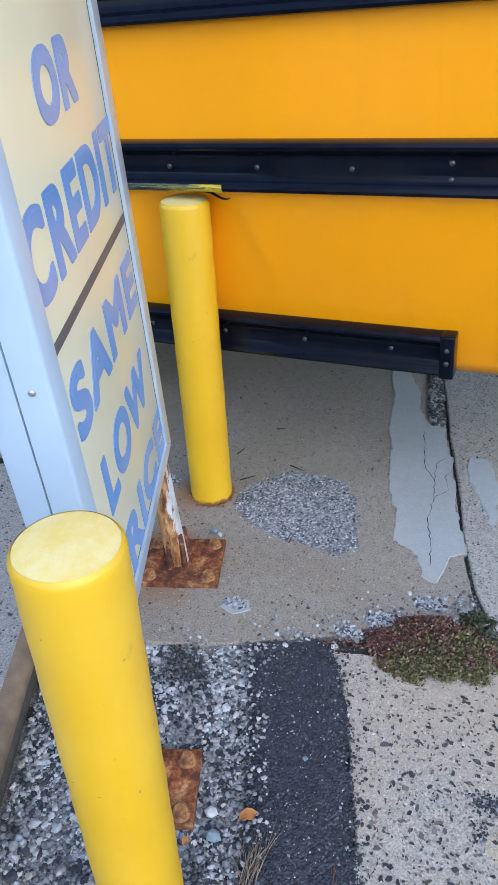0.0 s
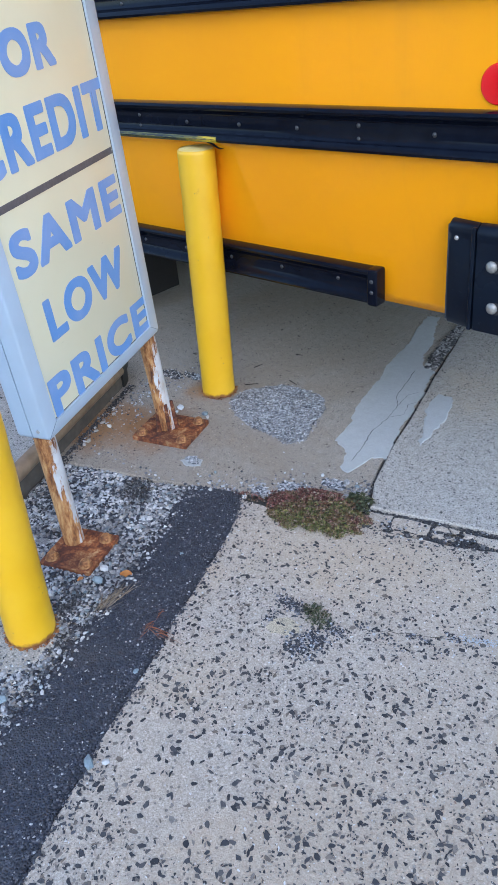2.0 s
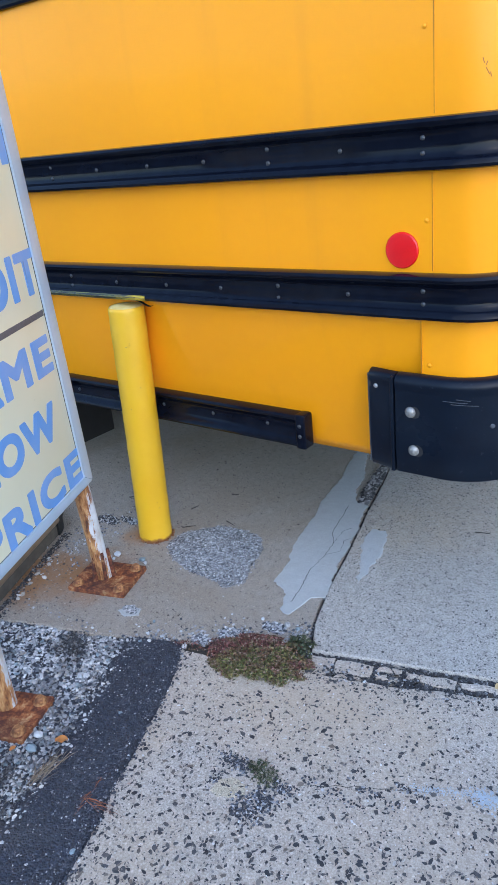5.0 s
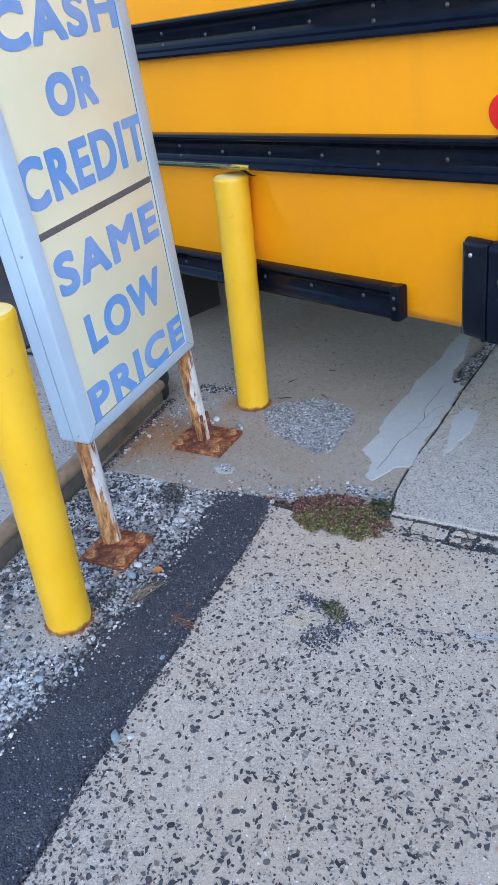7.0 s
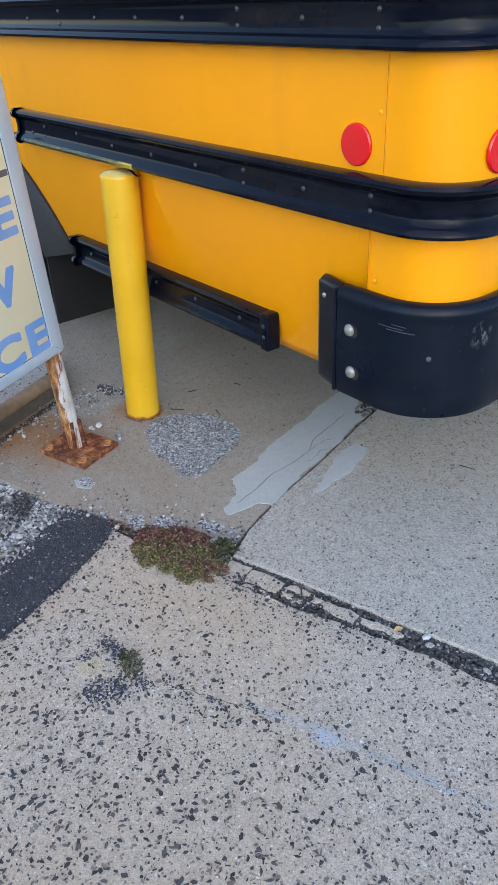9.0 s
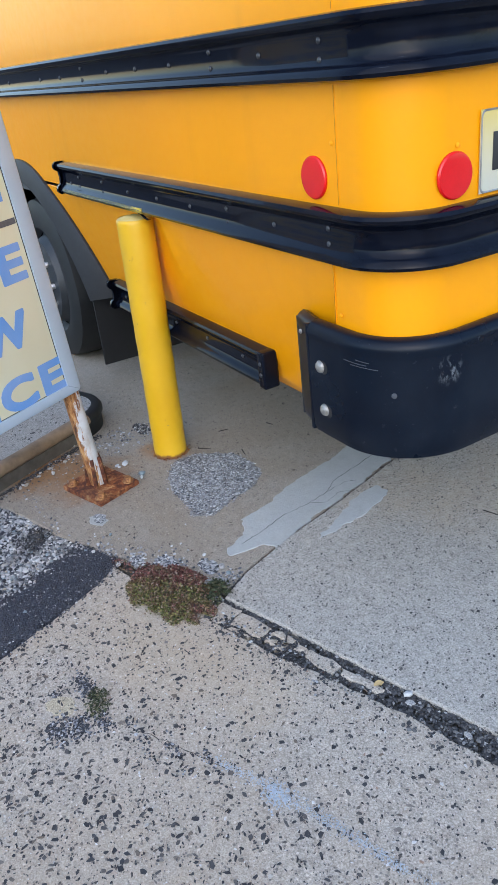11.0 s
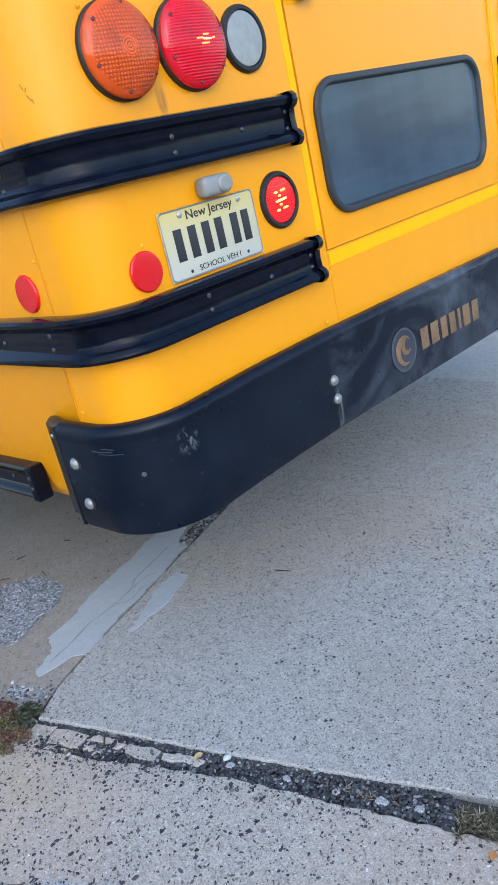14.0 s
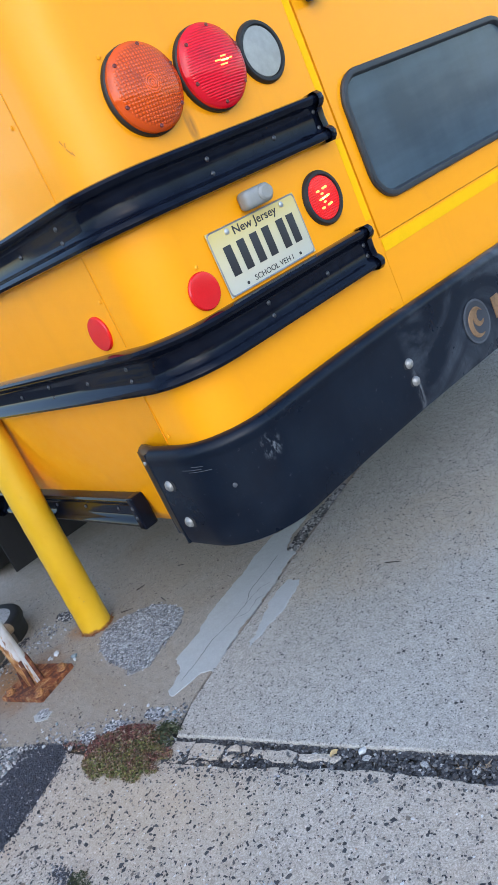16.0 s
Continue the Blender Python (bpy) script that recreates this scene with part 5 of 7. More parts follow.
sign_part("sign_panel", box((-W2 + fw - 0.004, 0.030, 0.022), (W2 - fw + 0.004, TOP - fw + 0.004, 0.040), 0.002), M_FACE, "faded cream plastic panel")
sign_part("back_panel", box((-W2 + fw - 0.004, 0.030, -0.040), (W2 - fw + 0.004, TOP - fw + 0.004, -0.022), 0.002), M_FACE)
bm = bmesh.new()
for x0, x1, y0, y1 in ((-W2 + fw, -W2 + fw + 0.003, 0.037, TOP - fw), (W2 - fw - 0.003, W2 - fw, 0.037, TOP - fw), (-W2 + fw, W2 - fw, 0.035, 0.038)):
    add_box(bm, (x0, y0, 0.0400), (x1, y1, 0.0405))
sign_part("gasket", bm, M_INK, "thin dark panel gasket")
for words, cx, cy, w, hh in (("CASH", 0.019, 1.010, 0.494, 0.100), ("OR", 0.002, 0.852, 0.203, 0.096), ("CREDIT", -0.003, 0.687, 0.566, 0.123), ("SAME", 0.004, 0.457, 0.498, 0.110), ("LOW", 0.006, 0.273, 0.391, 0.112), ("PRICE", 0.009, 0.088, 0.532, 0.106)):
    # heavy strokes: thin letters laid over themselves, each copy a little aside and a hair higher
    bm = bmesh.new()
    me = text_mesh("letters", words, w - 0.014, hh - 0.012, M_BLUE, 0.0, 0.0012, 1.13)
    for k in range(28):
        a = 2 * math.pi * k / 28
        q = (abs(math.cos(a)) ** 5 + abs(math.sin(a)) ** 5) ** -0.2
        one = me.copy()
        one.transform(Matrix.Translation((0.0068 * q * math.cos(a), 0.0060 * q * math.sin(a), 0.00002 * k)))
        bm.from_mesh(one)
        bpy.data.meshes.remove(one)
    bpy.data.meshes.remove(me)
    sign_part("letters", bm, M_BLUE, "faded blue letters", Matrix.Translation((cx, cy, 0.0402)))
sign_part("rule", box((-0.269, 0.560, 0.0402), (0.264, 0.577, 0.0410)), M_RULE, "dark printed rule")
for x, y, z in ((-W2 - 0.001, 0.03, 0.022), (-W2 - 0.001, 0.545, 0.022), (W2 + 0.001, 0.5, 0.022)):
    sign_part("screw", lathe([(0.005, -0.002), (0.005, 0.001), (0.003, 0.0025), (0, 0.003)], 12, "X", (0, 0, 0)), M_STEEL, "", Matrix.Translation((x, y, z)) @ (Matrix.Rotation(math.pi, 4, "Y") if x < 0 else Matrix()))
for x, lean in ((-0.287, 0.0), (0.300, 0.062)):
    bm = lathe([(0.0, -0.362), (0.028, -0.362), (0.028, -0.33), (0.0274, -0.18), (0.028, -0.09), (0.0274, 0.03), (0.0, 0.03)], 28, "Z")
    for v in bm.verts:
        v.co.x -= lean * v.co.z
        v.co.y += 0.05 * v.co.z
    part("post", bm, M_RPOST, sign, "steel post, white paint flaking to rust", at=Matrix.Translation((x, 0, 0.006)) @ Matrix.Rotation(radians(-90), 4, "X"))



def base_plate(cx, cy, w, d, turn, z, fins=0):
    ob = root("base_plate", pose(cx, cy, z, 0, 0, turn), "rusty square steel base plate bolted to the ground", "base plate", "sign base plates")
    bm = box((-w / 2, -d / 2, -0.012), (w / 2, d / 2, 0.010), 0.003, 2)
    bmesh.ops.subdivide_edges(bm, edges=list(bm.edges), cuts=3, use_grid_fill=True)
    for v in bm.verts:
        v.co += Vector((noise.noise(v.co * 30), noise.noise(v.co * 30 + Vector((5, 0, 0))), 0.4 * noise.noise(v.co * 22 + Vector((0, 9, 0))))) * 0.0022
    part("plate", bm, M_RUST, ob)
    for x, y in ((-1, -1), (1, -1), (-1, 1), (1, 1)):
        b = part("bolt", lathe([(0.020, 0.009), (0.020, 0.013), (0.014, 0.015), (0.014, 0.022), (0.010, 0.027), (0, 0.028)], 14), M_BOLT_RUST, ob, "rusted anchor bolt", at=Matrix.Translation((x * (w / 2 - 0.026), y * (d / 2 - 0.026), 0)))
    for k in range(fins):
        a = radians(25 + 360 * k / fins)
        q = Matrix.Translation((-0.011, -0.004, 0)) @ Matrix.Rotation(a, 4, "Z")
        fin = box((0.020, -0.006, 0.006), (0.041, 0.006, 0.115), 0.004, 2)
        for v in fin.verts:
            v.co.x -= 0.10 * max(0.0, v.co.z - 0.01)
        part("gusset", fin, M_DARKRUST, ob, "dark rusted weld fin", at=q)
    return ob


base_plate(0.090, 0.742, 0.205, 0.175, 19, 0.006, 5)
base_plate(0.350, 0.160, 0.158, 0.163, 21.5, -0.006)

# ---- weeds, grass and loose small things ----


def weed(name, cx, cy, rx, ry, turn, n, material, label, high, seed, leaf=0.006):
    h = Heap()
    r = random.Random(seed)
    c, s = math.cos(turn), math.sin(turn)
    for _ in range(n):
        a, q = r.uniform(0, 6.28), math.sqrt(r.random())
        if noise.noise(Vector((math.cos(a) * 2.6 + seed, math.sin(a) * 2.6, 0))) * 0.55 + 0.83 + r.gauss(0, 0.07) < q:
            continue
        px, py = rx * q * math.cos(a), ry * q * math.sin(a)
        x, y = cx + px * c - py * s, cy + px * s + py * c
        top = high * (1 - q * q) * r.uniform(0.3, 1.1) + 0.004
        lean = Vector((r.uniform(-1, 1), r.uniform(-1, 1), 0)) * leaf * 1.6
        p = Vector((x, y, top * r.uniform(0.35, 1.0)))
        h.blade(p, p + lean + Vector((0, 0, r.uniform(-0.3, 0.9) * leaf)), leaf * r.uniform(0.25, 0.5), leaf * 0.2, r)
        if r.random() < 0.12:
            h.blade((x, y, 0.0), p, 0.0008, 0.002, r)
    return thing(name, h.mesh(name, material), label, "weed", kind="stuff", true=True)


weed("weed_mat", 0.772, 0.690, 0.158, 0.108, 0.25, 21000, M_WEED, "low creeping weed turning red among green", 0.046, 3, 0.0048)
weed("weed_mat", 0.655, 0.672, 0.085, 0.050, 0.5, 420, M_WEED, "sparse red runners of the creeping weed", 0.010, 12, 0.0055)
weed("weed_mat", 0.845, 0.790, 0.050, 0.060, 0.9, 520, M_GREENWEED, "green weed at the slab corner", 0.035, 5, 0.008)
weed("weed_mat", 1.022, 0.372, 0.050, 0.030, -0.3, 420, M_GREENWEED, "green moss growing in the worn hole", 0.010, 6, 0.005)
weed("weed_mat", 0.560, 0.628, 0.05, 0.02, 0.4, 160, M_WEED, "sparse weed by the asphalt edge", 0.012, 8, 0.005)


def tuft(cx, cy, rx, ry, n, high, label, seed, material, name="grass_tuft"):
    h = Heap()
    r = random.Random(seed)
    for _ in range(n):
        a, q = r.uniform(0, 6.28), math.sqrt(r.random())
        x, y = cx + rx * q * math.cos(a), cy + ry * q * math.sin(a) + 0.28 * rx * q * math.cos(a)
        if noise.noise(Vector((x * 22, y * 22, seed))) * 0.5 + 0.85 < q:
            continue
        lean = r.uniform(0, 6.28)
        out = 0.020 * r.uniform(0.1, 1.2)
        z = high * (0.25 + 0.75 * abs(noise.noise(Vector((x * 45, y * 45, 2))))) * r.uniform(0.3, 1.3)
        base = r.uniform(0.0, 0.5) * z
        h.blade((x, y, base - 0.004), (x + out * math.cos(lean), y + out * math.sin(lean), z), r.uniform(0.0006, 0.0017), r.uniform(-0.004, 0.006), r)
    return thing(name, h.mesh(name, material), label, "grass", kind="stuff")


tuft(2.165, 1.128, 0.20, 0.062, 9500, 0.026, "half-dry grass tuft growing in the joint", 2, M_DRYGRASS)
tuft(1.78, 1.035, 0.10, 0.010, 60, 0.016, "short dry straw in the joint", 4, M_STRAW)


def straw_bundle(a, b, n, wide, label, seed, material):
    """Thin dry stalks lying roughly along a line."""
    h = Heap()
    r = random.Random(seed)
    a, b = Vector((*a, 0)), Vector((*b, 0))
    side = Vector((a.y - b.y, b.x - a.x, 0)).normalized()
    for _ in range(n):
        f = r.random()
        p = a.lerp(b, f * 0.8) + side * r.gauss(0, wide)
        q = p + (b - a) * r.uniform(0.3, 0.7) + side * r.gauss(0, wide * 1.2)
        p.z, q.z = 0.004 + 0.006 * r.random(), 0.006 + 0.012 * r.random()
        h.blade(p, q, r.uniform(0.0006, 0.0012), r.uniform(0.0, 0.006), r)
    return thing("straw_wisp", h.mesh("straw_wisp", material), label, "straw", kind="stuff", true=True)


straw_bundle((0.590, 0.020), (0.575, 0.140), 60, 0.012, "grey-brown dry stalks on the gravel edge", 6, M_STRAW)
straw_bundle((0.722, 0.084), (0.812, 0.086), 16, 0.006, "reddish dry stalk on the asphalt edge", 7, M_REDSTRAW)
straw_bundle((0.722, 0.150), (0.728, 0.070), 10, 0.007, "reddish dry stalk on the asphalt edge", 9, M_REDSTRAW)


def leaf_thing(x, y, z, size, turn, material, label):
    n = 9
    v, f = [], []
    for i in range(n):
        t = i / (n - 1)
        w = size * 0.34 * math.sin(math.pi * min(1, t * 0.92 + 0.06)) ** 0.8
        zc = 0.14 * size * math.sin(t * 2.6)
        v += [(size * (t - 0.5), -w, zc + 0.16 * size * abs(math.sin(5 * t))), (size * (t - 0.5), 0, zc), (size * (t - 0.5), w, zc + 0.12 * size)]
    for i in range(n - 1):
        for j in range(2):
            k = 3 * i + j
            f.append((k, k + 3, k + 4, k + 1))
    me = mesh_of("leaf", v, f, material, True)
    ob = thing("dry_leaf", me, label, "leaf", "fallen leaves", at=pose(x, y, z, 0, 0, turn))
    return ob


leaf_thing(0.545, 0.145, 0.004, 0.035, 30, M_LEAF, "curled orange dry leaf on the gravel edge")
leaf_thing(0.455, 0.060, 0.0, 0.018, 80, M_LEAF, "small brown dry leaf on gravel")
leaf_thing(1.392, 0.920, 0.004, 0.024, 70, M_YLEAF, "curled yellow dry leaf in the joint")
leaf_thing(2.10, 1.045, 0.004, 0.020, 100, M_LEAF, "orange dry leaf by the grass tuft")


def pebble(x, y, z, r, seed, material, label):
    h = Heap()
    h.stone(0, 0, 0, r, 0.65, 0.22, random.Random(seed))
    return thing("pebble", h.mesh("pebble", material), label, "pebble", "loose pebbles", at=pose(x, y, z))


M_PALE = plain("pale_stone", (0.46, 0.47, 0.47), 0.8, 0, 0, 0.2, 60, 0.4)
M_BLUESTONE = plain("bluish_stone", (0.19, 0.245, 0.275), 0.7, 0, 0, 0.25, 60, 0.3)
for i, (x, y, r) in enumerate([(-0.045, 0.862, 0.013), (-0.035, 0.835, 0.007), (-0.052, 0.832, 0.007), (0.065, 0.880, 0.014), (0.090, 0.872, 0.010), (0.115, 0.832, 0.008), (0.155, 0.720, 0.006), (0.372, 0.640, 0.0075), (0.335, 0.600, 0.004), (0.47, 0.86, 0.004), (0.56, 0.80, 0.004), (0.785, 0.845, 0.008), (0.80, 1.05, 0.004), (0.66, 0.83, 0.007)]):
    pebble(x, y, r * 0.5, r, i, M_PALE if i % 4 != 3 else M_STONES, "small pale grey stone lying on concrete")
for i, (x, y, r) in enumerate([(0.500, 0.085, 0.017), (0.475, 0.125, 0.013), (0.955, -0.275, 0.014), (0.98, -0.25, 0.010), (0.835, -0.055, 0.009), (0.44, -0.03, 0.014), (0.66, -0.30, 0.016), (0.25, 0.02, 0.016), (0.60, 0.30, 0.008), (0.434, 0.560, 0.010), (0.415, 0.545, 0.008), (0.545, 0.60, 0.010)]):
    pebble(x, y, r * 0.45, r, 60 + i, M_BLUESTONE if i % 2 == 0 else M_PALE, "bluish grey stone lying loose")
pebble(1.452, 0.957, 0.002, 0.013, 99, M_PALE, "white pebble in the open joint")


def twig(x, y, z, length, turn, label="short dark twig on concrete"):
    bm = lathe([(0, -length / 2), (0.0022, -length / 2), (0.0018, 0), (0.0012, length / 2), (0, length / 2)], 6, "X")
    for v in bm.verts:
        v.co.y += 0.003 * math.sin(v.co.x * 90)
    me = bpy.data.meshes.new("twig")
    bm.to_mesh(me)
    bm.free()
    me.materials.append(M_TWIG)
    return thing("twig", me, label, "twig", "twigs", at=pose(x, y, z, 0, 0, turn))


twig(0.165, 1.250, 0.003, 0.05, -20)
twig(1.021, 1.644, 0.009, 0.05, 14)
twig(0.040, 1.150, 0.003, 0.05, 40)
twig(-0.05, 1.28, 0.003, 0.04, 70)
twig(0.02, 1.45, 0.003, 0.03, 10)
twig(-0.35, 1.22, 0.003, 0.03, 30)

# faded chalk line and an oil spot on the paving
h = Heap()
g = random.Random(9)
for _ in range(520):
    f = 0.30 + 0.70 * g.random() ** 0.8
    x, y = 1.10 + 0.63 * f, 0.385 + 0.308 * f + 0.03 * math.sin(math.pi * f)
    d = abs(f - 0.62)
    x, y = x + g.gauss(0, 0.004), y + g.gauss(0, 0.006 + 0.03 * max(0, 0.25 - d))
    h.flake(x, y, 0.0027, g.uniform(0.0008, 0.0026), g)
for _ in range(620):
    f = 0.32 + 1.05 * g.random() ** 0.9
    x, y = 1.10 + 0.63 * f, 0.385 + 0.308 * f + 0.03 * math.sin(math.pi * min(1.0, max(0.0, f)))
    w = 0.0035 + 0.003 * f
    h.flake(x + g.gauss(0, w), y + g.gauss(0, w), 0.0029, g.uniform(0.0006, 0.0022), g)
for _ in range(230):
    h.flake(1.470 + g.gauss(0, 0.017), 0.586 + g.gauss(0, 0.013), 0.0030, g.uniform(0.001, 0.0034), g)
thing("chalk_mark", h.mesh("chalk", M_SPRAY), "faded pale blue spray mark on the paving", "mark", kind="stuff", true=True)
h = Heap()
for _ in range(170):
    a, q = g.uniform(0, 6.28), abs(g.gauss(0, 0.022))
    h.flake(1.962 + q * math.cos(a), 1.555 + 1.3 * q * math.sin(a), 0.0060, g.uniform(0.001, 0.006), g)
thing("oil_spot", h.mesh("oil", M_STAIN), "small dark oil spot on the slab", "stain", kind="stuff", true=True)

# ---- the school bus, rear corner towards the camera ----
BUS = Matrix.Translation((0.886, 1.534, 0.0033)) @ Matrix.Rotation(-0.0330, 4, "Y") @ Matrix.Rotation(0.0013, 4, "X")
bus = root("school_bus", BUS, "yellow school bus with black rub rails and bumper", "bus")
YS, XR, YF, RC = -0.465, 0.420, 2.070, 0.125     # near side, rear, far side, corner radius
X0 = -6.2


def outline(x_from, y_to, far=False, r=RC, grow=0.0, n=10, step=0.12):
    """Along the near side, round the rear corner and across the rear (and on to the far side)."""
    ys, xr, yf = YS - grow, XR + grow, YF + grow
    pts = []
    xs = xr - r
    if x_from < xs:
        k = max(1, int((xs - x_from) / step))
        pts += [(x_from + (xs - x_from) * i / k, ys, 0, -1) for i in range(k)]
    for i in range(n + 1):
        a = radians(-90 + 90 * i / n)
        pts.append((xs + r * math.cos(a), ys + r + r * math.sin(a), math.cos(a), math.sin(a)))
    y0, y1 = ys + r, (yf - r if far else y_to)
    k = max(1, int((y1 - y0) / step))
    pts += [(xr, y0 + (y1 - y0) * i / k, 1, 0) for i in range(1, k + 1)]
    if far:
        for i in range(1, n + 1):
            a = radians(90 * i / n)
            pts.append((xs + r * math.cos(a), yf - r + r * math.sin(a), math.cos(a), math.sin(a)))
        pts.append((x_from, yf, 0, 1))
    return pts


def far_outline(y_from, x_to):
    pts = [(XR, y_from + (YF - RC - y_from) * i / 4, 1, 0) for i in range(5)]
    for i in range(1, 11):
        a = radians(9 * i)
        pts.append((XR - RC + RC * math.cos(a), YF - RC + RC * math.sin(a), math.cos(a), math.sin(a)))
    pts.append((x_to, YF, 0, 1))
    return pts


D0, D1 = 0.288, 1.348        # the rear door between its gaps
# shell: near side, corner and the rear left of the door
part("side_panel", sweep(outline(X0, D0 - 0.004), [(0, 0.93), (0, 1.25), (0, 1.85), (-0.02, 1.85), (-0.02, 0.93)]), M_BUS, bus, "yellow painted steel side and corner")
part("rear_panel", sweep(far_outline(D1 + 0.004, X0), [(0, 0.70), (0, 1.85), (-0.02, 1.85), (-0.02, 0.70)]), M_BUS, bus, "yellow painted steel rear corner")
part("sill_panel", box((XR - 0.02, D0 - 0.002, 0.70), (XR - 0.001, D1 + 0.002, 0.972)), M_BUS, bus)
part("corner_skirt", sweep(outline(0.205, D0 - 0.003), [(-0.0015, 0.60), (-0.0015, 0.935), (-0.02, 0.935), (-0.02, 0.60)]), M_BUS, bus)

# lower skirt of the near side, drawn in towards its foot, with the dent behind the bollard
AX, AA, AZ, AB = -2.16, 0.69, 0.40, 0.60      # the wheel opening: middle and half sizes


def drawn_in(z):
    return 0.096 * max(0.0, (0.918 - z) / 0.418) ** 1.25


def skirt(x0, x1, n, label=""):
    bm = bmesh.new()
    cols = []
    nz = 16
    for i in range(n):
        x = x0 + i * (x1 - x0) / (n - 1)
        ex = abs(x - AX) / AA
        z_low = max(0.462, AZ + AB * math.sqrt(1 - ex * ex)) if ex < 1 else 0.462
        col = []
        for k in range(nz + 1):
            z = 0.918 - (0.918 - min(z_low, 0.916)) * k / nz
            dent = 0.040 * math.exp(-((x + 0.863) / 0.11) ** 2) * math.exp(-((z - 0.88) / 0.14) ** 2)
            crease = 0.004 * math.exp(-((x + 0.70 - 0.3 * (0.9 - z)) / 0.03) ** 2) * math.exp(-((z - 0.80) / 0.10) ** 2)
            col.append(bm.verts.new((x, YS + drawn_in(z) + dent - crease, z)))
        cols.append(col)
    for a, b in zip(cols, cols[1:]):
        for k in range(nz):
            bm.faces.new((a[k], a[k + 1], b[k + 1], b[k]))
    bmesh.ops.recalc_face_normals(bm, faces=bm.faces)
    part("skirt_panel", bm, M_BUS, bus, label).modifiers.new("thick", "SOLIDIFY").thickness = 0.004


skirt(-1.815, 0.215, 160, "lower yellow side skirt, dented at the bollard")
skirt(X0, -2.505, 120)

# wheel arch flare: a wide rubber band standing out of the drawn-in skirt
bm = bmesh.new()
rings = []
for i in range(61):
    a = radians(173 - 166 * i / 60)
    ca, sa = math.cos(a), math.sin(a)
    inw = drawn_in(AZ + AB * sa)
    wide = 1.0 if ca > 0 else 1.0 - 0.72 * min(1.0, -3 * ca)      # a narrower band on the front half
    rings.append([bm.verts.new((AX + (AA - q * wide) * ca, YS + inw * g - o, AZ + (AB - q * 0.8 * wide) * sa - 0.012 * q / 0.12 * (1 - sa))) for q, o, g in ((0.0, -0.004, 1.0), (0.0, 0.010, 1.0), (0.012, 0.016, 0.9), (0.06, 0.026, 0.62), (0.112, 0.030, 0.42), (0.120, 0.024, 0.42), (0.124, -0.08, 0.5))])
for a, b in zip(rings, rings[1:]):
    for k in range(6):
        bm.faces.new((a[k], a[k + 1], b[k + 1], b[k]))
bmesh.ops.recalc_face_normals(bm, faces=bm.faces)
part("wheel_arch", bm, M_FLARE, bus, "dark grey rubber wheel arch flare")
part("wheel_well", box((-3.0, YS + 0.30, 0.45), (-1.40, YS + 0.85, 0.86)), M_DARK, bus)

wheel = part("wheel", lathe([(0.0, 0.10), (0.09, 0.10), (0.11, 0.06), (0.19, 0.05), (0.215, 0.0), (0.23, -0.01)], 40, "-Y"), M_GREYRUB, bus, "dark painted steel rear wheel", at=Matrix.Translation((AX, YS + 0.05, 0.440)))
part("tyre", lathe([(0.225, 0.0), (0.25, 0.035), (0.33, 0.045), (0.375, 0.025), (0.385, -0.03), (0.385, -0.18), (0.37, -0.23), (0.25, -0.24), (0.22, -0.2)], 56, "-Y"), M_RUBBER, wheel, "black tyre")
part("inner_tyre", lathe([(0.12, -0.28), (0.25, -0.265), (0.375, -0.29), (0.385, -0.34), (0.385, -0.48), (0.36, -0.53), (0.12, -0.54)], 48, "-Y"), M_RUBBER, wheel, "black inner tyre")
for k in range(8):
    a = k * math.pi / 4
    part("wheel_nut", lathe([(0.014, 0.0), (0.014, 0.02), (0.008, 0.028), (0, 0.028)], 6, "-Y"), M_STEEL, wheel, at=Matrix.Translation((0.135 * math.cos(a), -0.055, 0.135 * math.sin(a))))
part("mud_flap", box((-1.612, YS + 0.030, 0.150), (-1.600, YS + 0.48, 0.64), 0.003), M_DARK, bus, "black rubber mud flap")
part("underbody", box((X0, YS + 0.17, 0.52), (XR - 0.08, YF - 0.10, 0.70)), M_DARK, bus, "dark underbody")
part("frame_rail", box((X0, 0.22, 0.46), (-0.10, 0.32, 0.60), 0.01), M_DARK, bus)
part("frame_rail", box((X0, 1.05, 0.46), (-0.10, 1.15, 0.60), 0.01), M_DARK, bus)
part("axle", lathe([(0, -1.0), (0.07, -1.0), (0.07, 1.0), (0, 1.0)], 20, "-Y"), M_DARK, bus, at=Matrix.Translation((AX, (YF + YS) / 2, 0.440)))
# floor, front bulkhead and roof close the body
part("cabin_floor", box((X0, YS + 0.06, 0.84), (XR - 0.07, YF - 0.06, 0.86)), M_INSIDE, bus)
part("bulkhead", box((X0, YS + 0.02, 0.34), (X0 + 0.03, YF - 0.02, 2.6)), M_BUS, bus)
part("far_side_panel", box((X0, YF - 0.02, 0.40), (-0.1, YF - 0.001, 0.705)), M_BUS, bus)
prof = []
for i in range(13):
    a = radians(180 * i / 12)
    prof.append(((YF + YS) / 2 - (YF - YS) / 2 * math.cos(a), 2.48 + 0.28 * math.sin(a)))
bm = bmesh.new()
rows = [[bm.verts.new((x, y, z)) for y, z in prof] for x in (X0, XR - 0.02)]
for k in range(12):
    bm.faces.new((rows[0][k], rows[0][k + 1], rows[1][k + 1], rows[1][k]))
bm.faces.new(rows[1])
bm.faces.new(rows[0][::-1])
bmesh.ops.recalc_face_normals(bm, faces=bm.faces)
part("roof", bm, M_BUS, bus, "rounded yellow roof")
part("upper_panel", sweep(outline(-0.96, 1.0, True), [(0, 1.848), (0, 2.49), (-0.02, 2.49), (-0.02, 1.848)]), M_BUS, bus)
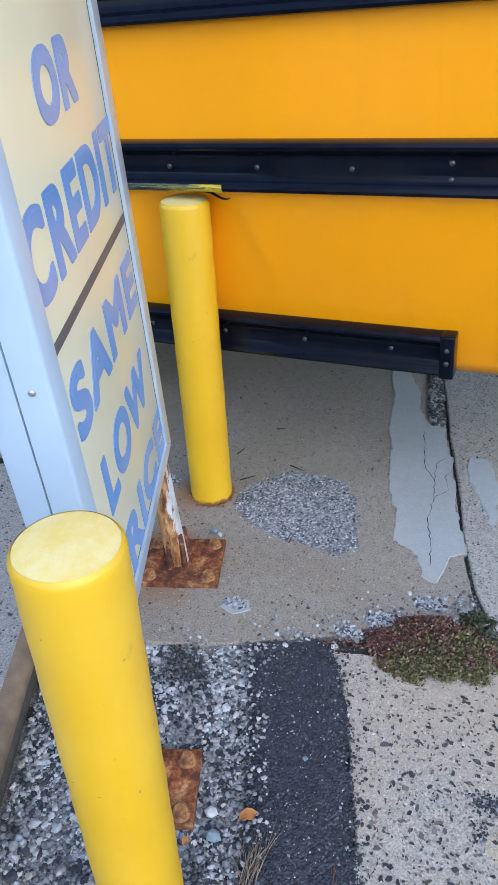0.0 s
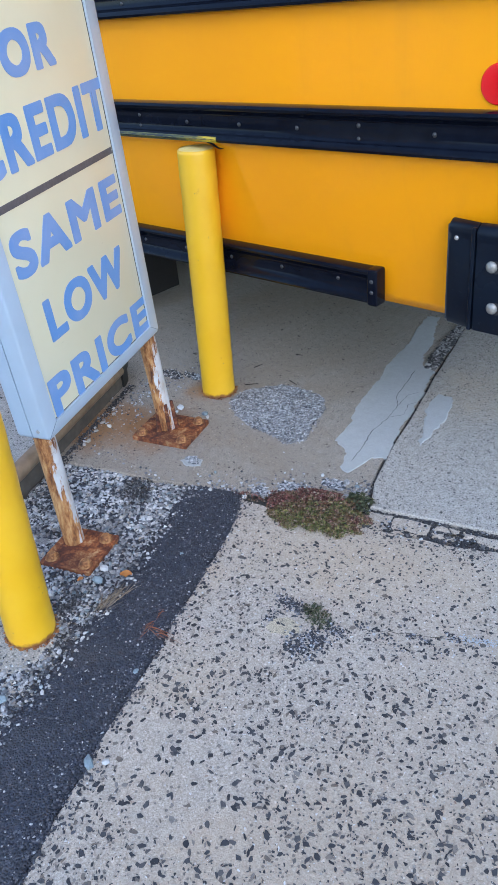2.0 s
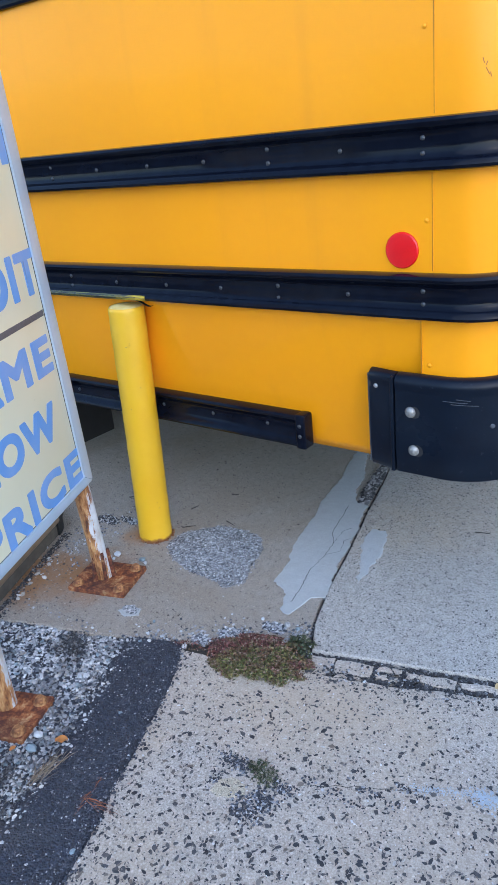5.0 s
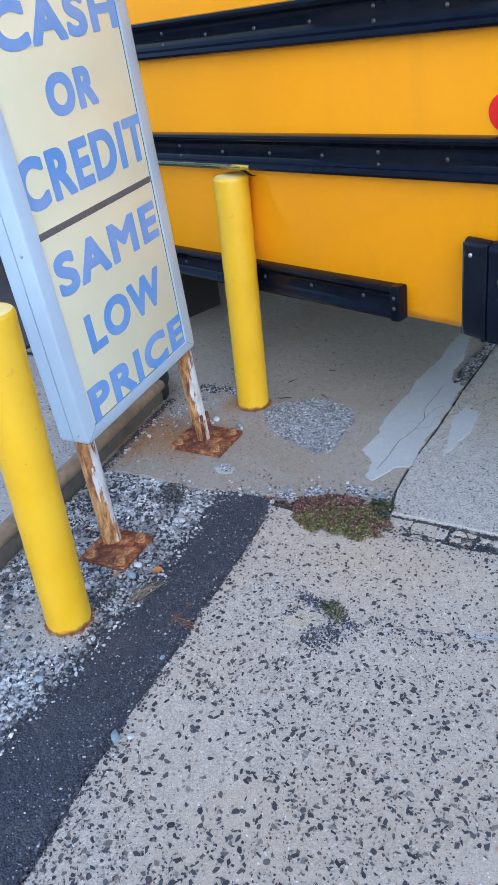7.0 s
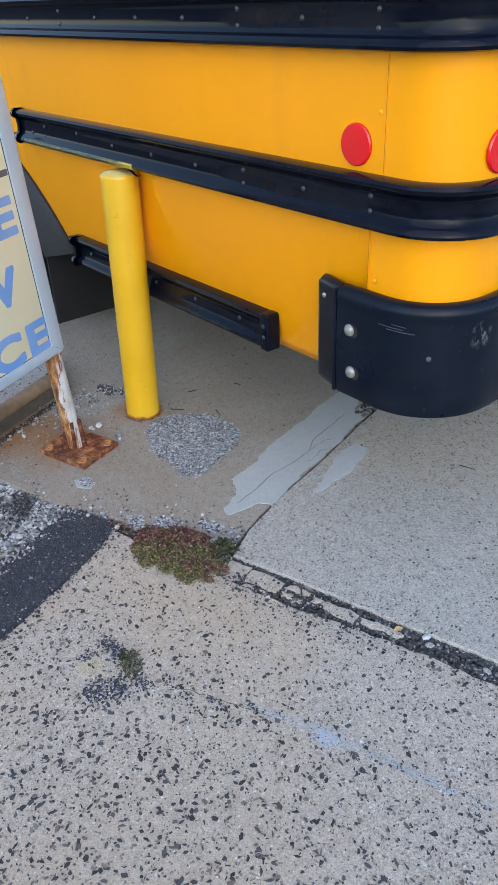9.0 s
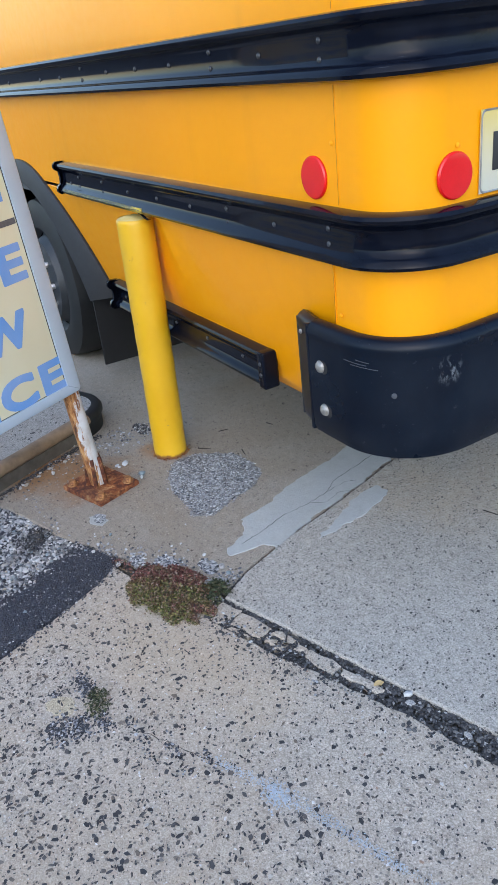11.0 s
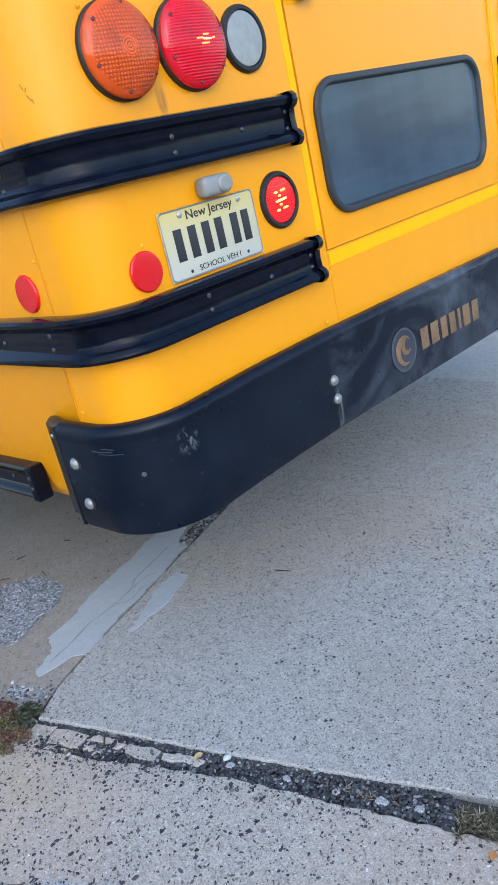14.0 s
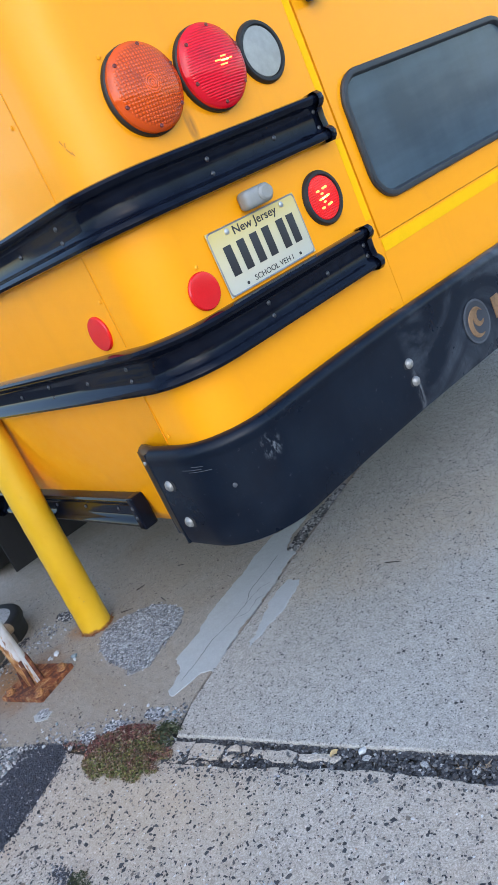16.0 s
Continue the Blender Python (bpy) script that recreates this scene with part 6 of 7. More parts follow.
part("far_upper_panel", box((X0, YF - 0.02, 1.848), (-0.1, YF - 0.001, 2.49)), M_BUS, bus)
# side windows: black frame band with panes
win = part("side_window_band", box((X0, YS - 0.002, 1.800), (-0.96, YS + 0.018, 2.49), 0.003), M_RAIL, bus, "black side window frame")
for k in range(5):
    x1 = -1.04 - k * 0.72
    part("side_pane", box((x1 - 0.62, YS - 0.006, 1.86), (x1, YS - 0.003, 2.42)), M_DARK, win, "dark tinted pane")
    part("window_divider", box((x1 - 0.69, YS - 0.014, 1.80), (x1 - 0.65, YS - 0.003, 2.48), 0.003), M_RAIL, win)
part("window_sill_rail", box((X0, YS - 0.016, 1.800), (-0.96, YS - 0.002, 1.825), 0.004), M_RAIL, win)

# seams of the corner panel with their screws
for z0, z1, x in ((1.375, 1.85, 0.244), (1.028, 1.25, 0.238), (0.77, 0.912, 0.206)):
    part("panel_seam", box((x - 0.0007, YS - 0.0012, z0), (x + 0.0007, YS + 0.0005, z1)), M_YSEAM, bus)
    part("seam_lip", box((x + 0.001, YS - 0.0016, z0), (x + 0.0022, YS + 0.0005, z1)), M_BUS, bus)
for x, z in ((0.222, 1.550), (0.224, 1.145), (0.228, 0.792)):
    part("screw", lathe([(0.0055, 0), (0.0055, 0.001), (0.0035, 0.003), (0.0, 0.0035)], 14, "-Y"), M_BUS, bus, at=Matrix.Translation((x, YS - 0.0012, z)))

for y, z in ((-0.326, 1.586), (-0.323, 1.128), (0.229, 0.790)):
    part("screw", lathe([(0.0055, 0), (0.0055, 0.001), (0.0035, 0.003), (0.0, 0.0035)], 14, "X"), M_BUS, bus, at=Matrix.Translation((XR + 0.0005, y, z)))
# chipped paint on the corner
for deg, z, l, tilt in ((-64, 1.468, 0.012, 0.3), (-61, 1.462, 0.009, -0.4), (-60, 1.447, 0.016, 0.5), (-57, 1.440, 0.010, 0.2)):
    a = radians(deg)
    q = Matrix.Translation((XR - RC + (RC + 0.0004) * math.cos(a), YS + RC + (RC + 0.0004) * math.sin(a), z)) @ Matrix.Rotation(a, 4, "Z") @ Matrix.Rotation(tilt, 4, "X")
    part("paint_chip", box((-0.0005, -0.0009, -l / 2), (0.0005, 0.0009, l / 2), 0.0003, 1), M_CHIP, bus, "rusty chip in the paint", at=q)

# ---- rub rails ----


def rail_profile(z0, z1, k=1.0):
    m = z1 - z0
    half = [(0.0, 0.0), (0.026, 0.0), (0.036, 0.003), (0.040, 0.010), (0.037, 0.018), (0.029, 0.024), (0.021, 0.031), (0.018, 0.040)]
    return [(o * k, z0 + z) for o, z in half] + [(o * k, z1 - z) for o, z in half[::-1]]


def rail_end(parent, x, y, nx, ny, tx, ty, z0, z1):
    """A folded end that closes a rail; t points away from the rail."""
    bm = bmesh.new()
    outer = [(0.0, z0 - 0.004), (0.036, z0 - 0.005), (0.046, z0 + 0.004), (0.048, z0 + 0.016), (0.042, z0 + 0.026), (0.030, z0 + 0.034), (0.028, (z0 + z1) / 2), (0.030, z1 - 0.034), (0.042, z1 - 0.026), (0.048, z1 - 0.016), (0.046, z1 - 0.004), (0.036, z1 + 0.005), (0.0, z1 + 0.004)]
    rows = []
    for d, q in ((-0.012, 1.0), (0.006, 1.0), (0.011, 0.93), (0.012, 0.85)):
        zm = (z0 + z1) / 2
        rows.append([bm.verts.new((x + nx * o * (q if o else 1) + tx * d, y + ny * o * (q if o else 1) + ty * d, zm + (z - zm) * (0.6 + 0.4 * q if q < 1 else 1))) for o, z in outer])
    for a, b in zip(rows, rows[1:]):
        for k in range(len(outer) - 1):
            bm.faces.new((a[k], a[k + 1], b[k + 1], b[k]))
    bm.faces.new(rows[-1])
    bmesh.ops.recalc_face_normals(bm, faces=bm.faces)
    return part("rail_end", bm, M_RAIL, parent)


RIVET = lathe([(0.0062, 0.0), (0.0062, 0.0012), (0.0045, 0.0032), (0.0, 0.004)], 12, "Z")
RIVET_MESH = bpy.data.meshes.new("rivet")
RIVET.to_mesh(RIVET_MESH)
RIVET.free()
RIVET_MESH.materials.append(plain("dull_rivet", (0.07, 0.074, 0.082), 0.4, 0.6, 0.0, 0.2, 200))
RIVET_MESH.polygons.foreach_set("use_smooth", [True] * len(RIVET_MESH.polygons))
ON_SIDE, ON_REAR = Matrix.Rotation(radians(90), 4, "X"), Matrix.Rotation(radians(90), 4, "Y")


def rivets(parent, side=(), rear=(), web=0.018):
    for x, z in side:
        part("rivet", RIVET_MESH, None, parent, at=Matrix.Translation((x, YS - web, z)) @ ON_SIDE)
    for y, z in rear:
        part("rivet", RIVET_MESH, None, parent, at=Matrix.Translation((XR + web, y, z)) @ ON_REAR)


Z0, Z1 = 0.913, 1.023
mid = part("rub_rail", sweep(outline(-1.520, 0.212), rail_profile(Z0, Z1)), M_RAIL, bus, "black steel rub rail round the corner")
rail_end(mid, -1.520, YS, 0, -1, -1, 0, Z0, Z1)
rail_end(mid, XR, 0.212, 1, 0, 0, 1, Z0, Z1)
rivets(mid, [(-1.42, 0.952), (-1.32, 0.980), (-1.32, 0.948), (-1.085, 0.980), (-1.085, 0.948), (-0.860, 0.966), (-0.637, 0.966), (-0.418, 0.965), (-0.211, 0.979), (-0.211, 0.946), (0.011, 0.966), (0.221, 0.982), (0.221, 0.950)], [(-0.186, 0.982), (-0.186, 0.949), (0.032, 0.968), (0.194, 0.982), (0.194, 0.952)])
# the stretch of the rail's lower lip scraped by the bollard
path = [(-1.46 + 0.02 * i, YS, 0, -1) for i in range(38)]
scrape = sweep(path, [(0.020, Z0 - 0.0012), (0.027, Z0 - 0.0012), (0.0372, Z0 + 0.002), (0.0412, Z0 + 0.010), (0.0380, Z0 + 0.0185), (0.036, Z0 + 0.018), (0.039, Z0 + 0.010), (0.0345, Z0 + 0.004)])
part("scrape", scrape, M_SCRAPE, mid, "yellow and green paint scrape on the lower lip")
# a strip of the lip torn loose beside the bollard
bm = bmesh.new()
rows = []
for i in range(11):
    f = i / 10
    x, z = -0.765 + 0.055 * f, Z0 - 0.001 - 0.018 * math.sin(1.9 * f) ** 2
    rows.append([bm.verts.new((x, YS - 0.034 + 0.012 * f + dy, z + dz)) for dy, dz in ((0, 0), (0.006, 0.001), (0.006, 0.005 - 0.003 * f), (0, 0.005 - 0.003 * f))])
for a, b in zip(rows, rows[1:]):
    for k in range(4):
        bm.faces.new((a[k], a[(k + 1) % 4], b[(k + 1) % 4], b[k]))
bm.faces.new(rows[0])
bm.faces.new(rows[-1][::-1])
bmesh.ops.recalc_face_normals(bm, faces=bm.faces)
part("torn_lip", bm, M_RAIL, mid, "black lip strip torn loose")

Z0, Z1 = 1.256, 1.370
toprail = part("rub_rail", sweep(outline(X0, 0.214), rail_profile(Z0, Z1)), M_RAIL, bus, "black steel rub rail below the windows")
rail_end(toprail, XR, 0.214, 1, 0, 0, 1, Z0, Z1)
rivets(toprail, [(-2.4, 1.31), (-1.98, 1.31), (-1.54, 1.31), (-1.31, 1.31), (-1.09, 1.330), (-1.09, 1.296), (-0.870, 1.312), (-0.650, 1.312), (-0.430, 1.312), (-0.210, 1.330), (-0.210, 1.296), (0.008, 1.312), (0.224, 1.327), (0.224, 1.294)], [(-0.184, 1.326), (-0.184, 1.293), (0.036, 1.312), (0.198, 1.332), (0.198, 1.292)])

# lower rail on the skirt
Z0, Z1 = 0.472, 0.578
LOWY = -0.398
lowpath = [(-1.345 + 1.145 * i / 24, LOWY, 0, -1) for i in range(25)]
lowrail = part("rub_rail", sweep(lowpath, [(-0.015 if o == 0 else o * 0.9 - 0.004, z) for o, z in rail_profile(Z0, Z1)]), M_RAIL, bus, "black steel rub rail along the skirt")
rail_end(lowrail, -1.345, LOWY - 0.004, 0, -1, -1, 0, Z0, Z1)
part("rail_end", box((-0.228, LOWY - 0.036, Z0 - 0.002), (-0.194, LOWY + 0.012, Z1 + 0.002), 0.006, 3), M_RAIL, lowrail)
for x in (-1.25, -1.025, -0.800, -0.574, -0.349):
    part("rivet", RIVET_MESH, None, lowrail, at=Matrix.Translation((x, LOWY - 0.0125, 0.527)) @ ON_SIDE)
for z in (0.545, 0.512):
    part("rivet", RIVET_MESH, None, lowrail, at=Matrix.Translation((-0.211, LOWY - 0.036, z)) @ ON_SIDE)

# rails on the far half of the rear
for z0, z1 in ((0.928, 1.032), (1.264, 1.374)):
    r = part("rub_rail", sweep(far_outline(1.398, 0.0), rail_profile(z0, z1)), M_RAIL, bus, "black steel rub rail on the far corner")
    rail_end(r, XR, 1.398, 1, 0, 0, -1, z0, z1)
    rivets(r, (), [(1.50, (z0 + z1) / 2), (1.70, (z0 + z1) / 2)])

# ---- bumper ----
RB = 0.155
bpath = outline(0.150, 0, True, RB, 0.002, 14, 0.10)[:-1] + [(0.20, YF + 0.002, 0, 1)]
bprof = [(0.0, 0.768), (0.014, 0.772), (0.026, 0.769), (0.035, 0.763), (0.040, 0.754), (0.0405, 0.745), (0.0375, 0.736), (0.0372, 0.725), (0.0385, 0.65), (0.039, 0.57), (0.036, 0.515), (0.030, 0.498), (0.018, 0.491), (0.0, 0.491)]


def bump_lift(f, x, y):
    t = max(0.0, min(1.0, (y - YS) / 0.40))
    return 0.010 * t - 0.026 * max(0.0, min(1.0, (y - 0.2) / 1.2))


bumper = part("bumper", sweep(bpath, bprof, True, bump_lift), M_BUMPER, bus, "black steel rear bumper, scuffed and dusty")
part("bumper_end", sweep([(0.054, YS + 0.026, 0, -1), (0.060, YS + 0.024, 0, -1), (0.105, YS + 0.011, 0, -1), (0.143, YS, 0, -1)], [(o * 0.80, z - 0.002) for o, z in bprof], True, lambda f, x, y: -0.004 * (1 - f)), M_BUMPER, bumper, "folded bumper end piece")
part("bumper_gap", box((0.142, YS - 0.024, 0.496), (0.151, YS + 0.0, 0.760)), M_SEAM, bumper)
for z in (0.725, 0.655, 0.59, 0.54):
    part("notch", box((0.0545, YS - 0.006 + 0.004 * (z < 0.7), z - 0.008), (0.064, YS + 0.004, z + 0.010), 0.002), M_INK, bumper, "dark punched notch")
part("end_screw", lathe([(0.006, 0.0), (0.006, 0.002), (0.003, 0.004), (0, 0.004)], 12, "-Y"), M_STEEL, bumper, at=Matrix.Translation((0.080, YS - 0.0135, 0.725)))
part("bumper_flange", box((0.131, YS - 0.0365, 0.496), (0.1425, YS - 0.020, 0.762), 0.004, 3), M_BUMPER, bumper, "folded flange beside the seam")
part("bumper_edge", box((0.050, YS - 0.004, 0.500), (0.0545, YS + 0.02, 0.754)), M_SEAM, bumper, "raw dark inner edge")
CAPB = lathe([(0.017, 0.0), (0.017, 0.002), (0.014, 0.007), (0.008, 0.011), (0, 0.012)], 20, "Z")
CAP_MESH = bpy.data.meshes.new("bolt")
CAPB.to_mesh(CAP_MESH)
CAPB.free()
CAP_MESH.materials.append(M_BOLT)
CAP_MESH.polygons.foreach_set("use_smooth", [True] * len(CAP_MESH.polygons))


def on_corner(deg, out=0.0):
    """A place on the bumper's bend, by its angle from the side, and the way out of it."""
    a = radians(-90 + deg)
    q = RB + 0.0385 + out
    return XR + 0.002 - RB + q * math.cos(a), YS - 0.002 + RB + q * math.sin(a), a


x, y, a = on_corner(40)
part("corner_screw", lathe([(0.006, 0.0), (0.006, 0.002), (0.003, 0.0035), (0, 0.0035)], 12, "X"), M_SCRATCH, bumper, at=Matrix.Translation((x, y, 0.652)) @ Matrix.Rotation(a, 4, "Z"))
for z, d0, d1 in ((0.716, 4, 22), (0.709, 10, 30), (0.722, 14, 24)):
    bm = bmesh.new()
    rows = []
    for k in range(9):
        rows.append([bm.verts.new((*on_corner(d0 + (d1 - d0) * k / 8, o)[:2], z + w - 0.0004 * k)) for o, w in ((-0.001, 0.0), (0.0006, 0.0), (0.0006, 0.0011), (-0.001, 0.0011))])
    for a, b in zip(rows, rows[1:]):
        for k in range(4):
            bm.faces.new((a[k], a[(k + 1) % 4], b[(k + 1) % 4], b[k]))
    bmesh.ops.recalc_face_normals(bm, faces=bm.faces)
    part("scratch", bm, M_SCRATCH, bumper, "pale dry scratch")
for x, z in ((0.193, 0.675), (0.201, 0.570)):
    part("bolt", CAP_MESH, None, bumper, "round pale carriage bolt", at=Matrix.Translation((x, YS - 0.041, z)) @ ON_SIDE @ Matrix.Diagonal((0.88, 0.88, 0.9, 1)))
    part("bolt_slot", lathe([(0.0, 0.0), (0.016, 0.0), (0.016, 0.001), (0, 0.001)], 20, "-Y"), M_INK, bumper, at=Matrix.Translation((x + 0.010, YS - 0.0408, z)))
for y, z in ((0.165, 0.648), (0.166, 0.595), (1.418, 0.638), (1.415, 0.586)):
    part("bolt", CAP_MESH, None, bumper, "round pale carriage bolt", at=Matrix.Translation((XR + 0.041, y, z)) @ ON_REAR @ Matrix.Diagonal((0.85, 0.85, 1, 1)))
    part("bolt_slot", lathe([(0.0, 0.0), (0.012, 0.0), (0.012, 0.001), (0, 0.001)], 18, "X"), M_INK, bumper, at=Matrix.Translation((XR + 0.0408, y - 0.010, z)))
FACE = XR + 0.0415
emb = part("emblem", lathe([(0.066, 0.0), (0.066, 0.003), (0.058, 0.004), (0.056, 0.003), (0, 0.003)], 40, "X", (FACE, 0.510, 0.618)), M_SEAM, bumper, "round worn emblem")
# a rim and two sweeping crescents
for r0, wide, a0, a1, cy, cz in ((0.0635, 0.0, 0, 360, 0.0, 0.0), (0.040, 0.020, 40, 290, 0.006, -0.004), (0.022, 0.018, 60, 320, 0.016, 0.010)):
    bm = bmesh.new()
    k = 36
    rows = []
    for i in range(k + 1):
        a = radians(a0 + (a1 - a0) * i / k)
        w = wide * math.sin(math.pi * i / k) / 2 if wide else 0.0025
        rows.append([bm.verts.new((FACE + o, 0.510 + cy + rr * math.cos(a), 0.618 + cz + rr * math.sin(a))) for rr, o in ((r0 - w - 0.001, 0.003), (r0 - w, 0.0048), (r0 + w, 0.0048), (r0 + w + 0.001, 0.003))])
    for a, b in zip(rows, rows[1:]):
        for q in range(3):
            bm.faces.new((a[q], a[q + 1], b[q + 1], b[q]))
    bmesh.ops.recalc_face_normals(bm, faces=bm.faces)
    part("emblem_arc", bm, M_GOLD if wide else M_SCRATCH, emb, "worn tan relief" if wide else "worn grey rim")
for k, w in enumerate((0.042, 0.044, 0.036, 0.036, 0.016, 0.044, 0.042)):
    y = 0.612 + sum((0.042, 0.044, 0.036, 0.036, 0.016, 0.044, 0.042)[:k]) + 0.0185 * k
    part("badge_bar", box((FACE - 0.001, y, 0.584 - 0.0015 * k), (FACE + 0.002, y + w, 0.650 - 0.001 * k), 0.001), M_GOLD, bumper, "worn tan badge bar")
me = text_mesh("fleet_letters", "WC", 0.10, 0.075, M_WHITEINK, 0.03, 0.0006)
part("fleet_letters", me, M_WHITEINK, bumper, "white painted letters", at=Matrix.Translation((FACE, 1.735, 0.640)) @ Matrix(((0, 0, 1, 0), (1, 0, 0, 0), (0, 1, 0, 0), (0, 0, 0, 1))))
UP_REAR = Matrix(((0, 0, 1, 0), (1, 0, 0, 0), (0, 1, 0, 0), (0, 0, 0, 1)))

# ---- reflectors and lamps ----


def reflector(at):
    return part("reflector", lathe([(0.0, 0.0), (0.0435, 0.0), (0.0435, 0.004), (0.041, 0.007), (0.034, 0.0078), (0.0, 0.0085)], 40, "Z"), M_RED, bus, "round red reflector", at=at)


reflector(Matrix.Translation((0.159, YS, 1.076)) @ ON_SIDE)
reflector(Matrix.Translation((XR, -0.330, 1.075)) @ ON_REAR)


def big_lamp(y, z, material, label, lit):
    body = part("signal_lamp", lathe([(0.0955, 0.0), (0.0955, 0.010), (0.0915, 0.014), (0.0, 0.014)], 48, "X", (XR, y, z)), M_RUBBER, bus, label)
    part("lens", lathe([(0.0920, 0.010), (0.0930, 0.022), (0.087, 0.031), (0.067, 0.040), (0.040, 0.046), (0.0, 0.048)], 56, "X", (0, 0, 0)), material, body, at=Matrix.Translation((XR, y, z)))
    for k in range(6):
        a = radians(60 * k + 20)
        part("lens_screw", lathe([(0.0046, 0.0), (0.0046, 0.003), (0.003, 0.004), (0, 0.003)], 10, "X"), M_LENSCREW, body, at=Matrix.Translation((XR + 0.0315, y + 0.082 * math.cos(a), z + 0.082 * math.sin(a))))
    if lit:
        for k, (y0, w, q) in enumerate(((0.002, 0.024, 0.0), (-0.016, 0.018, 0.002), (0.004, 0.016, 0.0085), (-0.004, 0.022, -0.0085), (0.030, 0.007, 0.001))):
            part("bulb_glow", box((XR + 0.0465, y + y0, z + q - 0.0016), (XR + 0.0493, y + y0 + w, z + q + 0.0016), 0.001), M_GLOW_HOT if k == 0 else M_GLOW, body, "lit bulb behind the lens")
    return body


big_lamp(-0.260, 1.502, M_AMBER, "large round amber warning lamp", False)
big_lamp(-0.058, 1.502, M_REDLENS, "large round red warning lamp, lit", True)
big_lamp(1.760, 1.505, M_REDLENS, "large round red warning lamp", False)


def round_lamp(y, z, material, label, lit, r=0.056):
    body = part("tail_lamp", lathe([(r + 0.013, 0.0), (r + 0.013, 0.006), (r + 0.009, 0.012), (r + 0.002, 0.012), (r, 0.006), (0, 0.006)], 44, "X", (XR, y, z)), M_RUBBER, bus, label)
    part("lens", lathe([(r, 0.005), (r - 0.002, 0.009), (0.02, 0.012), (0, 0.0125)], 44, "X"), material, body, at=Matrix.Translation((XR, y, z)))
    if lit:
        for k, (a, b) in enumerate([(0.0, 0.0), (0.009, 0.001), (-0.009, -0.001)] + [(q, p + 0.1 * q) for p in (0.021, 0.011, 0.0, -0.010, -0.021) for q in (-0.026, -0.017, -0.006, 0.005, 0.014, 0.025) if (p * 1000 + q * 700) % 3 < 1.5]):
            part("led", lathe([(0.0046, 0.0), (0.0032, 0.002), (0, 0.003)], 10, "X"), M_GLOW_HOT if k < 3 else M_GLOW, body, "lit red diode", at=Matrix.Translation((XR + 0.011, y + a, z + b)) @ Matrix.Diagonal((1, 1.7, 0.8, 1)))
    return body


round_lamp(0.133, 1.136, M_TAIL, "round red tail lamp, lit", True, 0.056)
round_lamp(0.120, 1.502, M_CLEAR, "round clear reversing lamp", False, 0.060)
round_lamp(1.455, 1.138, M_TAIL, "round red tail lamp on the far half, lit", True, 0.056)
round_lamp(1.505, 1.505, M_CLEAR, "round clear reversing lamp", False, 0.060)

# ---- number plate ----
PL = Matrix.Translation((XR + 0.003, -0.116, 1.106))
plate = part("number_plate", box((0, -0.1525, -0.076), (0.003, 0.1525, 0.076), 0.0012), M_PLATE, bus, "yellow and cream state number plate", at=PL)
rim = bmesh.new()
a, b = rounded_rect(0.305, 0.152, 0.012), rounded_rect(0.297, 0.144, 0.010)
va = [rim.verts.new((0.0034, y, z)) for y, z in a]
vb = [rim.verts.new((0.0046, y * 0.985, z * 0.985)) for y, z in a]
vc = [rim.verts.new((0.0034, y, z)) for y, z in b]
for k in range(len(va)):
    j = (k + 1) % len(va)
    rim.faces.new((va[k], va[j], vb[j], vb[k]))
    rim.faces.new((vb[k], vb[j], vc[j], vc[k]))
bmesh.ops.recalc_face_normals(rim, faces=rim.faces)
part("plate_rim", rim, M_BOLT, plate)
part("plate_letters", text_mesh("state", "New Jersey", 0.150, 0.026, M_INK, 0.012, 0.0005), M_INK, plate, "black printed words", at=Matrix.Translation((0.0033, 0.004, 0.055)) @ UP_REAR)
part("plate_letters", text_mesh("class", "SCHOOL VEH I", 0.138, 0.013, M_INK, 0.004, 0.0005), M_INK, plate, "small black printed words", at=Matrix.Translation((0.0033, 0.004, -0.060)) @ UP_REAR)
for y in (-0.108, -0.064, -0.020, 0.022, 0.074, 0.112):
    part("plate_bar", box((0.003, y - 0.0125, -0.036), (0.0042, y + 0.0125, 0.034), 0.0008), M_INK, plate, "dark embossed bar")
for y, z in ((-0.09, 0.062), (0.10, 0.062)):
    part("plate_screw", lathe([(0.007, 0.0), (0.007, 0.002), (0.004, 0.004), (0, 0.004)], 12, "X"), M_STEEL, plate, at=Matrix.Translation((0.0034, y, z)))
for y, z in ((-0.09, -0.062), (0.10, -0.062)):
    part("plate_hole", lathe([(0.004, 0.0), (0.004, 0.0006), (0, 0.0006)], 10, "X"), M_INK, plate, at=Matrix.Translation((0.0034, y, z)))
lampbox = bmesh.new()
add_box(lampbox, (XR, -0.140, 1.188), (XR + 0.040, -0.052, 1.232), 0.016, 4)
lamp = part("plate_lamp", lampbox, M_GREYBOX, bus, "grey plastic number plate lamp")
part("lamp_cap", lathe([(0.0, 0.010), (0.014, 0.010), (0.0185, 0.006), (0.0195, -0.006), (0.0, -0.006)], 24, "X"), M_GREYBOX, lamp, "oval end cap", at=Matrix.Translation((XR + 0.036, -0.078, 1.210)) @ Matrix.Diagonal((1, 1.25, 1, 1)))

